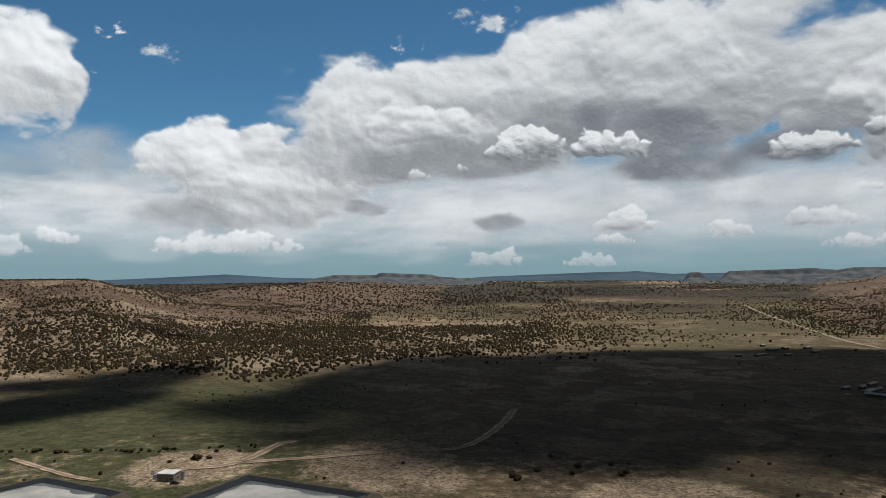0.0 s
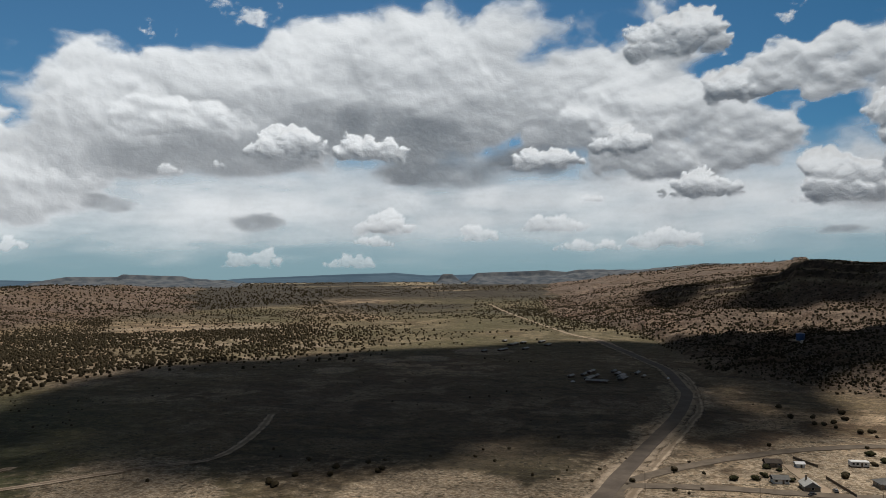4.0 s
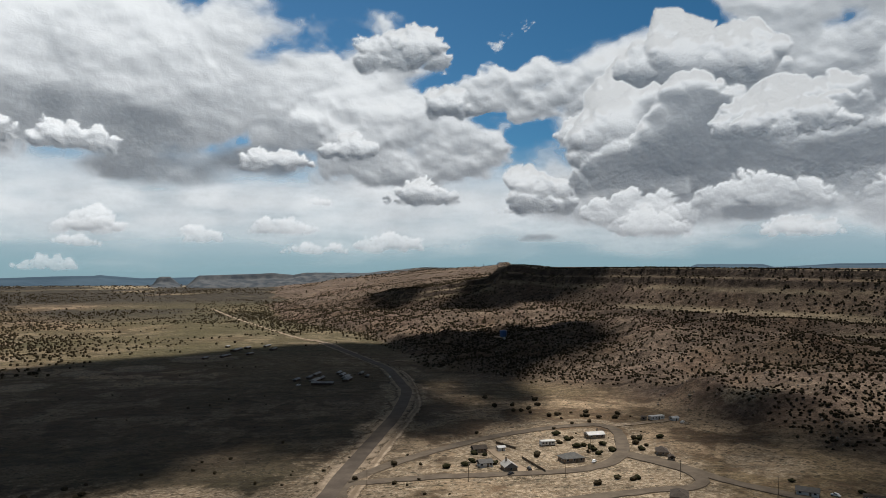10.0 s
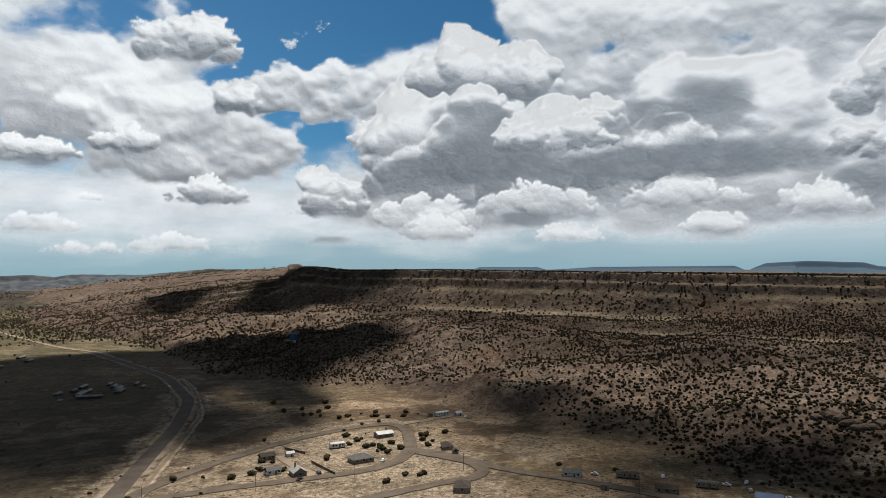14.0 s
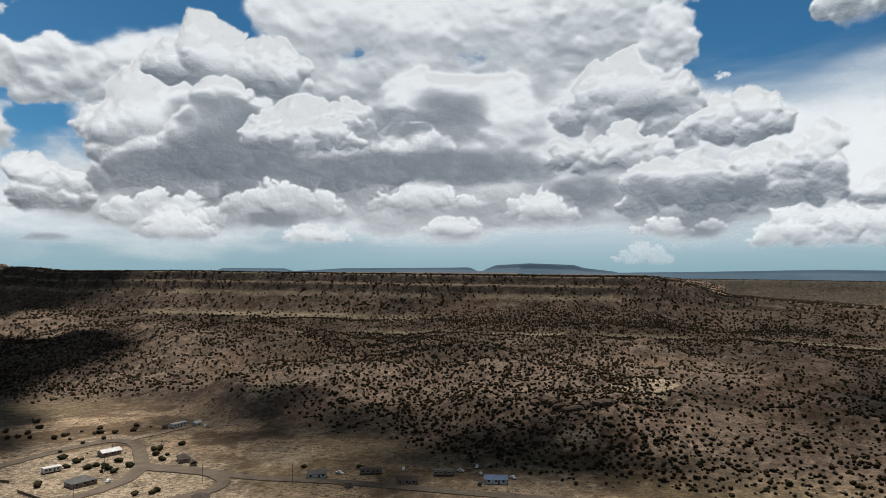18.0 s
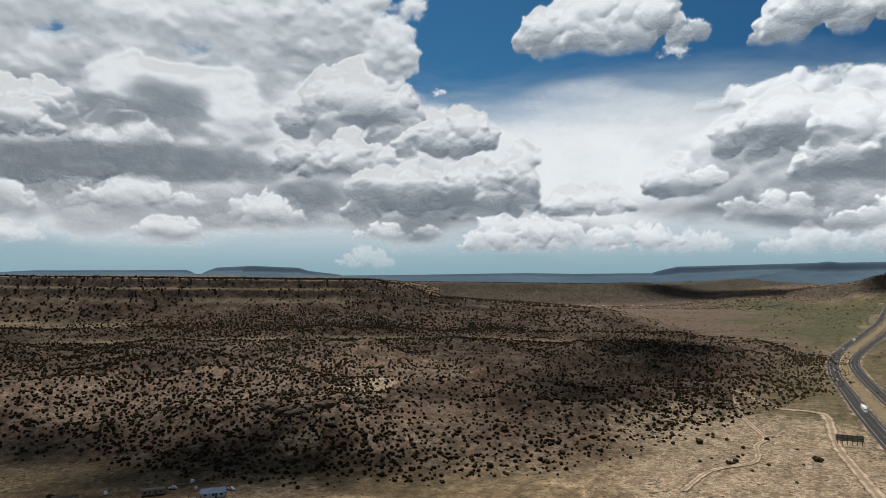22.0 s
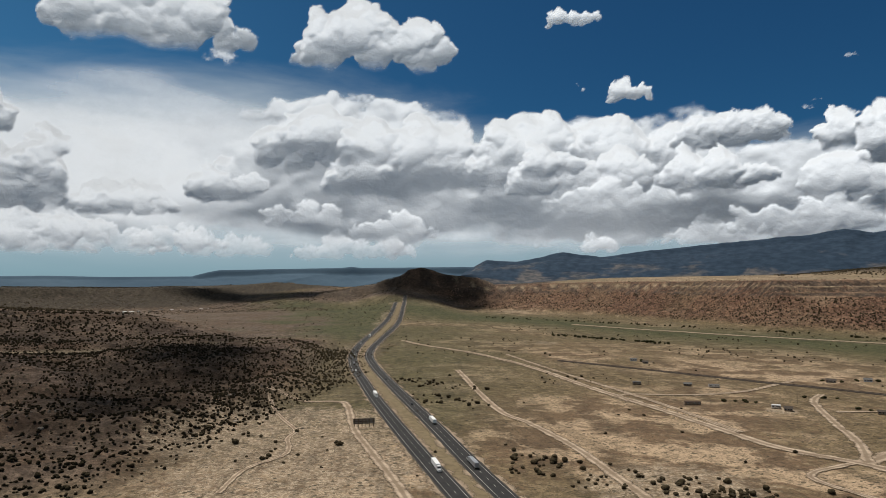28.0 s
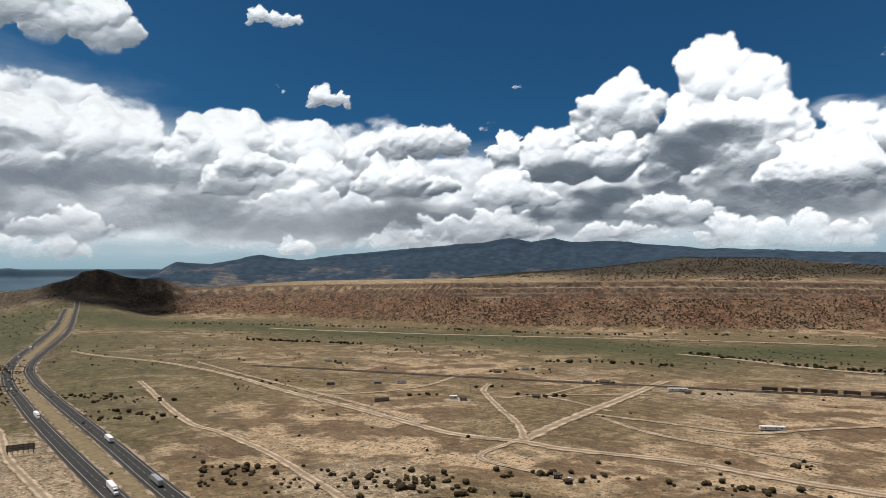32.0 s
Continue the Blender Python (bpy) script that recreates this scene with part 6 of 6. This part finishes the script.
part("pad", drum(14, 0.6, (0, 0, 0.2), "Z", 28), CALICHE, tank)
part("shell", drum(5.2, 9.0, (0, 0, 4.8), "Z", 32), BLUE_METAL, tank)
part("lid", drum(5.4, 1.0, (0, 0, 9.7), "Z", 32, 0.25), BLUE_METAL, tank)
part("ladder", block((0.5, 0.2, 9.0), (0, -5.3, 0.4), 0.02), STEEL, tank)
house(706, 668, 0, 5, 4, 2.6, "gable", WHITE_WALL, WHITE_METAL, "pale pump house by the water tank", 0.8, "shed", name="shed", windows=1)

# farmsteads on the western flats
trailer_home(252, -597, 40, 16, STUCCO, RUST, "rust-brown mobile home on the flats")
trailer_home(344, -676, 30, 10, STUCCO, GREY_ROOF, "tan mobile home beside a dirt road")
house(181, -621, 20, 8, 6, 2.8, "gable", STUCCO, DARK_ROOF, "small brown house in a bare yard", 1.5)
trailer_home(192, -626, 10, 8, WHITE_WALL, WHITE_METAL, "little white caravan in a bare yard")
house(66, -764, 10, 14, 8, 3.0, "gable", STUCCO, RUST, "farmhouse among trees near the railway", 1.8)
trailer_home(84, -760, 5, 11, STUCCO, GREY_ROOF, "tan mobile home near the railway")
trailer_home(-7, -733, 12, 22, WHITE_WALL, WHITE_METAL, "long white mobile home by the railway")
house(-16, -722, 12, 8, 5, 2.6, "gable", STUCCO, DARK_ROOF, "dark shed beside the long mobile home", 1.0, "shed", name="shed", windows=1)
trailer_home(-70, -562, 8, 20, WHITE_WALL, WHITE_METAL, "long white mobile home on the open flats")
house(61, -394, 10, 4, 4, 2.8, "gable", RUST, DARK_ROOF, "small dark shed on a pale pad", 0.9, "shed", name="shed", windows=1)
house(196, -818, 15, 12, 7, 2.8, "gable", STUCCO, DARK_ROOF, "brown farmhouse with trees round it", 1.5)
house(169, -852, 15, 10, 6, 2.8, "gable", WHITE_WALL, GREY_ROOF, "grey-roofed house by the railway", 1.4)
house(300, -700, 25, 10, 6, 2.8, "gable", STUCCO, GREY_ROOF, "low tan house beside a track", 1.2)
trailer_home(276, -708, 25, 12, WHITE_WALL, GREY_ROOF, "grey-roofed mobile home beside a track")
house(120, -655, 15, 9, 6, 2.8, "gable", STUCCO, DARK_ROOF, "low house among dark bushes", 1.2)
house(446, -868, 30, 11, 7, 2.8, "gable", WHITE_WALL, GREY_ROOF, "pale house with trees on the flats", 1.3)
house(420, -850, 30, 9, 6, 2.8, "gable", STUCCO, DARK_ROOF, "brown house with trees on the flats", 1.3)

# scattered roofs of the far town
rng = random.Random(77)
for k in range(34):
    bearing = 103.5 + 15.5 * k / 33 + rng.uniform(-0.2, 0.2)
    q = spot(bearing, 2480 + 6 * k + rng.uniform(-60, 60))
    long_shed(q.x, q.y, rng.uniform(0, 180), rng.uniform(10, 24), rng.uniform(6, 10), "far pale-roofed building of a small town", rng.choice((WHITE_METAL, WHITE_METAL, GREY_ROOF)), "roofs of the far town")


# vehicles
def wheels(ob, spots, radius, wide):
    for x, y in spots:
        w = part("wheel", drum(radius, wide, (x, y, radius), "Y", 12), RUBBER, ob)
        part("rim", drum(radius * 0.5, wide + 0.04, (x, y, radius), "Y", 10), STEEL, w)


def truck(x, y, turn, paint, label, up=0.5):
    ob = thing("truck", x, y, turn, label, "truck", "traffic on the highway", up)
    part("trailer", block((14.6, 2.6, 2.8), (-3.2, 0, 1.25), 0.08), paint, ob, "white box trailer")
    part("trailer_frame", block((14.0, 1.0, 0.35), (-3.2, 0, 0.95), 0.03), RUST, ob)
    cab = part("cab", block((2.4, 2.5, 2.7), (6.0, 0, 0.9), 0.2, (0.8, 0.92)), paint, ob)
    part("windscreen", block((0.1, 2.0, 0.9), (7.02, 0, 2.2), 0.02), GLASS, cab)
    part("bonnet", block((1.7, 2.2, 1.2), (7.9, 0, 0.8), 0.2, (0.9, 0.85)), paint, ob)
    part("bumper", block((0.3, 2.4, 0.4), (8.8, 0, 0.5), 0.05), STEEL, ob)
    wheels(ob, [(a, s) for a in (-9.4, -8.1, 4.2, 5.4, 7.9) for s in (-1.1, 1.1)], 0.5, 0.35)


def car(x, y, turn, paint, label, group="", up=0.0):
    ob = thing("car", x, y, turn, label, "car", group, up)
    part("body", block((4.6, 1.8, 0.75), (0, 0, 0.35), 0.14, (0.97, 0.94)), paint, ob)
    cabin = part("cabin", block((2.5, 1.6, 0.62), (-0.2, 0, 1.1), 0.1, (0.72, 0.84)), paint, ob)
    part("windscreen", block((0.08, 1.35, 0.45), (0.92, 0, 1.16), 0.0), GLASS, cabin)
    part("side_window", block((1.7, 1.64, 0.36), (-0.2, 0, 1.18), 0.0), GLASS, cabin)
    wheels(ob, [(a, s) for a in (-1.4, 1.4) for s in (-0.85, 0.85)], 0.33, 0.22)


WHITE_PAINT = plain("white_paint", (0.66, 0.66, 0.65), (0.80, 0.80, 0.79), 0.8, 0.35)
DARK_PAINT = plain("dark_paint", (0.02, 0.022, 0.026), (0.04, 0.042, 0.048), 0.8, 0.3)
GREY_PAINT = plain("silver_paint", (0.30, 0.31, 0.32), (0.40, 0.41, 0.42), 0.8, 0.3, 0.4)
truck(276, -297, 144, WHITE_PAINT, "white box lorry on the dark highway")
truck(368, -391, -36, WHITE_PAINT, "white box lorry heading down the highway")
truck(266, -317, -36, GREY_PAINT, "grey box lorry on the highway")
truck(487, -441, 145, WHITE_PAINT, "distant white lorry on the highway")
truck(1000, -890, 132, WHITE_PAINT, "far white lorry on the highway bend")
for k, (x, y, turn, paint) in enumerate(((432, -433, -36, DARK_PAINT), (640, -548, 143, WHITE_PAINT), (700, -596, 140, GREY_PAINT), (560, -522, -36, DARK_PAINT), (770, -656, 138, WHITE_PAINT), (880, -800, -45, DARK_PAINT), (1180, -1130, -47, DARK_PAINT), (905, -786, 133, WHITE_PAINT))):
    car(x, y, turn, paint, ("white car on the highway", "dark car on the highway", "silver car on the highway")[(WHITE_PAINT, DARK_PAINT, GREY_PAINT).index(paint)], "traffic on the highway", 0.55)
for x, y, turn, paint, label in ((335, 247, 20, WHITE_PAINT, "white car beside the grey-roofed house"), (296, 262, 60, DARK_PAINT, "dark pickup parked in the yard"), (281, 262, 10, DARK_PAINT, "dark car parked by the street"),
                                 (372, 131, 80, WHITE_PAINT, "white car in front of the shaded house"), (386, 98, 10, WHITE_PAINT, "white car in the junk yard"), (388, 66, 80, WHITE_PAINT, "white van beside the mobile home"),
                                 (380, 36, 40, WHITE_PAINT, "white car by the blue-roofed house"), (366, 52, 0, DARK_PAINT, "dark car by the blue-roofed house"), (384, 54, 20, GREY_PAINT, "silver car in the shade"), (398, 58, 0, WHITE_PAINT, "white caravan-like van in the shade"),
                                 (470, 268, 10, WHITE_PAINT, "white car at the foot of the slope"), (54, -392, 30, WHITE_PAINT, "white car on a pale pad"), (448, 590, 40, WHITE_PAINT, "white car by the stock yard"), (352, 612, 0, WHITE_PAINT, "white car at the edge of the stock yard"),
                                 (-140, 366, 0, DARK_PAINT, "dark car beside the works building")):
    car(x, y, turn, paint, label)

# the billboard, seen from behind
GREY_BOARD = plain("weathered_grey_board", (0.16, 0.14, 0.115), (0.26, 0.23, 0.19), 0.8)
board = thing("billboard", 396, -347, 52, "large billboard on timber posts, seen from behind", "billboard")
for k in range(6):
    part("post", block((0.4, 0.4, 7.0), (-7.0 + 2.8 * k, 0.3, -0.5), 0.03), TIMBER, board)
for k in range(12):
    part("panel", block((1.3, 0.14, 3.8), (-7.3 + 1.33 * k, 0, 2.4), 0.02), GREY_BOARD, board)
for k in range(3):
    part("rail", block((16.2, 0.2, 0.25), (0, 0.16, 2.3 + 1.7 * k), 0.02), DARK_ROOF, board)


# railway with a standing train
RAILWAY = ((520, -800), (391, -790), (170, -766), (-7, -757), (-183, -738), (-330, -716), (-480, -690))
bed = ribbon("railway", RAILWAY, 7.0, plain("dark_ballast", (0.050, 0.040, 0.033), (0.090, 0.074, 0.060), 0.3, 0.95), 0.7)
tagged(bed, "dark ballast bed of the railway", "railway", kind="structure")
for off in (-0.75, 0.75):
    ribbon("rail", RAILWAY, 0.2, RUST, 0.95, bed, "rusty steel rail", offset=off, skirt=0.02)


def hopper():
    ob = thing("train_car", -100, -748, 0, "dark open freight car of a standing train", "train car", "cars of the train")
    part("tub", block((14.2, 3.1, 2.9), (0, 0, 1.3), 0.08), RUST, ob)
    part("load", block((13.4, 2.5, 0.5), (0, 0, 4.1), 0.2, (0.9, 0.6)), LINER, ob, "dark heaped load")
    for s in (-5.4, 5.4):
        bogie = part("bogie", block((2.6, 2.0, 0.5), (s, 0, 0.6), 0.05), LINER, ob)
        for a in (-0.8, 0.8):
            part("wheel", drum(0.45, 2.0, (s + a, 0, 0.45), "Y", 10), STEEL, bogie)
    for k in range(7):
        part("rib", block((0.15, 3.3, 2.7), (-6.3 + 2.1 * k, 0, 1.35), 0.0), RUST, ob)
    return ob


first = hopper()
train_line = smooth_line(((-92, -748.5), (-183, -738), (-330, -716), (-480, -690)), 16.0)
for k, (a, b) in enumerate(zip(train_line, train_line[1:])):
    m = pose(a.x, a.y, ground_height(a.x, a.y) + 1.35, 0, 0, math.degrees(math.atan2(b.y - a.y, b.x - a.x)))
    if k == 0:
        first.matrix_world = m
    else:
        copy_thing(first, m)


# power poles
def pole(x, y, turn=0):
    ob = thing("utility_pole", x, y, turn, "weathered timber power pole with a crossarm", "utility pole", "power poles")
    part("mast", drum(0.16, 10.0, (0, 0, 4.8), "Z", 8, 0.75), TIMBER, ob)
    arm = part("crossarm", block((2.4, 0.14, 0.16), (0, 0, 9.0), 0.02), TIMBER, ob)
    for s in (-1.0, 0.0, 1.0):
        part("insulator", drum(0.06, 0.25, (s, 0, 9.28), "Z", 8), STEEL, arm)


for x, y in ((343, 197), (352, 262), (300, 240), (255, 268), (210, 296), (352, 150), (349, 100), (346, 52)):
    pole(x, y, 60)
for k in range(7):
    pole(560 - 75 * k, -720 + 12 * k, 100)


# rock ledge of the old pit, and boulders
def rocks(name, label, places, size, seed, mat, group):
    rng = random.Random(seed)
    for x, y in places:
        bm = bmesh.new()
        bmesh.ops.create_icosphere(bm, subdivisions=2, radius=1.0)
        sx, sy, sz = size * rng.uniform(0.7, 1.5), size * rng.uniform(0.6, 1.1), size * rng.uniform(0.4, 0.7)
        o = Vector((rng.uniform(0, 99), 0, 0))
        for v in bm.verts:
            k = 1 + 0.35 * noise.noise(v.co * 1.4 + o)
            v.co = Vector((v.co.x * sx * k, v.co.y * sy * k, v.co.z * sz * k))
        me = bpy.data.meshes.new(name)
        bm.to_mesh(me)
        bm.free()
        me.materials.append(mat)
        ob = new(name, me)
        ob.matrix_world = pose(x, y, ground_height(x, y) + sz * 0.3, 0, 0, rng.uniform(0, 360))
        tagged(ob, label, "rock", group)


PIT_ROCK = plain("brown_sandstone", (0.060, 0.042, 0.030), (0.120, 0.086, 0.062), 0.3, 0.95, 0.0, 0.3)
SANDSTONE = plain("pale_sandstone", (0.180, 0.145, 0.108), (0.300, 0.250, 0.195), 0.3, 0.95, 0.0, 0.3)
ledge = [(508 - 31 * t + 6 * math.sin(9 * t), 32 - 50 * t) for t in (k / 11 for k in range(12))]
rocks("ledge_rock", "dark brown sandstone ledge of an old pit", ledge, 4.6, 3, PIT_ROCK, "ledge of the pit")
rng = random.Random(5)
rocks("boulder", "pale sandstone boulder on the slope", [(q.x, q.y) for q in (spot(rng.uniform(60, 128), rng.uniform(520, 900)) for _ in range(70))], 1.7, 6, SANDSTONE, "boulders on the slope")

# bushes and trees that stand near enough to count
def crown_mesh(rng, lumps, spread):
    """A ragged crown: displaced clumps that overlap, with gaps between their outlines."""
    bm = bmesh.new()
    for k in range(lumps):
        a, q = rng.uniform(0, 6.28), rng.uniform(0.1, spread) if k else 0.0
        c = Vector((q * math.cos(a), q * math.sin(a), rng.uniform(0.22, 0.55) if k else 0.42))
        r = rng.uniform(0.26, 0.40) if k else 0.46
        made = bmesh.ops.create_icosphere(bm, subdivisions=2, radius=1.0)["verts"]
        o = Vector((rng.uniform(0, 50), rng.uniform(0, 50), 0))
        for v in made:
            d = v.co.copy()
            v.co = c + Vector((d.x, d.y, d.z * 0.85)) * r * (1 + 0.45 * noise.noise(d * 2.2 + o) + 0.25 * noise.noise(d * 5.0 + o))
    return bm


def plant(kind, label, category, rng, mat, lumps, spread, group):
    ob = new(kind)
    tagged(ob, label, category, group)
    part("crown", crown_mesh(rng, lumps, spread), mat, ob)
    bm = drum(0.08, 0.5, (0, 0, 0.15), "Z", 7, 0.6)
    part("trunk", bm, BARK, ob)
    for k in range(3):
        limb = drum(0.05, 0.5, (0, 0, 0.25), "Z", 6, 0.6)
        bmesh.ops.transform(limb, matrix=Matrix.Translation((0, 0, 0.3)) @ Matrix.Rotation(2.1 * k, 4, "Z") @ Matrix.Rotation(0.7, 4, "Y"), verts=limb.verts)
        part("limb", limb, BARK, ob)
    return ob


rng = random.Random(11)
GREEN_TREE = foliage("cottonwood_leaves", (0.016, 0.018, 0.008), (0.042, 0.038, 0.018))
MAKES = {"juniper": [plant("juniper", "dark round juniper bush on dry ground", "juniper", rng, JUNIPER, 5, 0.42, "junipers") for _ in range(6)],
         "tree": [plant("tree", "dark green leafy tree beside houses", "tree", rng, GREEN_TREE, 7, 0.5, "trees by the houses") for _ in range(4)]}
PLACED = {"juniper": 0, "tree": 0}


def put(kind, x, y, size):
    made = MAKES[kind]
    k = PLACED[kind]
    PLACED[kind] += 1
    m = pose(x, y, ground_height(x, y) - 0.1, 0, 0, rng.uniform(0, 360)) @ Matrix.Diagonal((size, size, size * rng.uniform(0.75, 1.0), 1))
    if k < len(made):
        made[k].matrix_world = m
    else:
        first = made[k % len(made)]
        copy_thing(first, m @ Matrix.Diagonal((1 / first.scale.x, 1 / first.scale.y, 1 / first.scale.z, 1)))


for x, y in ((264, 296), (275, 292), (283, 294), (366, 291), (356, 276), (361, 274), (360, 268), (357, 263), (373, 268), (364, 255), (352, 256), (324, 281), (372, 305), (417, 254), (401, 260), (380, 244), (319, 220), (325, 212), (290, 283), (296, 306), (309, 312), (299, 300),
             (66, -772), (58, -766), (75, -774), (205, -822), (188, -826), (178, -846), (160, -856), (130, -664), (112, -660), (104, -664), (96, -668), (140, -668), (222, -640), (214, -642), (230, -638), (238, -632), (190, -700), (176, -708), (166, -712), (440, -878), (456, -880), (430, -862), (412, -856), (-30, -716), (-44, -720), (-56, -722), (380, 155), (386, 124)):
    put("tree", x, y, rng.uniform(2.2, 4.2))
for x, y in ((427, 396), (413, 403), (410, 379), (414, 375), (415, 366), (427, 378), (459, 400), (443, 383), (424, 347), (437, 328), (439, 319), (448, 310), (401, 264), (405, 262), (390, 255), (382, 247), (391, 248), (317, 219), (321, 212), (301, 220), (435, 436), (335, 344), (372, 292), (355, 289), (320, 277)):
    put("juniper", x, y, rng.uniform(2.6, 4.6))
for bx, by, n, sx, sy in ((150, -362, 52, 46, 20), (112, -354, 26, 40, 10), (58, -398, 22, 34, 10), (240, -352, 22, 30, 14), (193, -336, 14, 22, 10), (-29, -401, 24, 34, 10), (-75, -457, 7, 12, 6), (233, -324, 8, 14, 8), (515, -535, 46, 62, 16), (425, -470, 26, 44, 20), (398, -268, 26, 60, 40), (-200, 432, 14, 66, 3), (-150, 412, 5, 14, 4), (90, 385, 16, 90, 26), (230, 320, 8, 30, 20), (430, 330, 14, 30, 22)):
    for _ in range(n):
        put("juniper", bx + rng.gauss(0, sx * 0.6), by + rng.gauss(0, sy * 0.6), 1.7 + 2.6 * rng.random() ** 1.6)

# thickets along the dry river
def thicket(points, n, seed, label, size=(3.0, 7.0), wide=14.0):
    line = smooth_line(points, 10.0)
    g = np.random.default_rng(seed)
    pick = g.integers(0, len(line), n)
    spots = np.array([(line[k].x, line[k].y) for k in pick]) + g.normal(0, wide * 0.5, (n, 2))
    kinds = [bush_mesh(random.Random(seed + k), 2) for k in range(6)]
    z = land(spots[:, 0], spots[:, 1])[0]
    vs, fs, base = [], [], 0
    for (x, y), h in zip(spots, z):
        v, f = kinds[g.integers(0, 6)]
        s = g.uniform(*size)
        vs.append(v * (s, s, s * 0.9) + (x, y, h - 0.2))
        fs.append(f + base)
        base += len(v)
    ob = new("riverside_thicket", mesh_from("riverside_thicket", np.concatenate(vs).tolist(), np.concatenate(fs).tolist(), GREEN_TREE))
    tagged(ob, label, "trees", kind="stuff")


thicket(((760, -1150), (688, -1146), (600, -1140), (520, -1120)), 70, 1, "dark trees along the river flats")
thicket(((-20, -1105), (-80, -1060), (-158, -985), (-250, -935), (-360, -900)), 90, 2, "dark trees along the dry river bed")
thicket(((160, -950), (60, -950), (-20, -930)), 30, 3, "bushes on the green flats")
thicket(((1300, -1560), (1000, -1560), (700, -1540), (400, -1500)), 60, 4, "trees at the foot of the red mesa")
thicket(((320, -1470), (160, -1440), (-100, -1490), (-300, -1430)), 60, 5, "trees at the foot of the red mesa")
thicket(((-270, 436), (-200, 434), (-120, 444)), 30, 6, "low hedge of bushes over the plain", (1.6, 3.0), 4.0)
dirt_road(((-10, -1092), (-80, -1048), (-158, -970), (-250, -920), (-400, -880)), 12.0, "pale sandy bed of the dry river", None, 0.3, 40)
dirt_road(((900, -1450), (700, -1400), (500, -1370), (300, -1360), (100, -1350), (-100, -1340), (-320, -1300)), 16.0, "broad sandy wash below the red mesa", None, 0.3, 41)
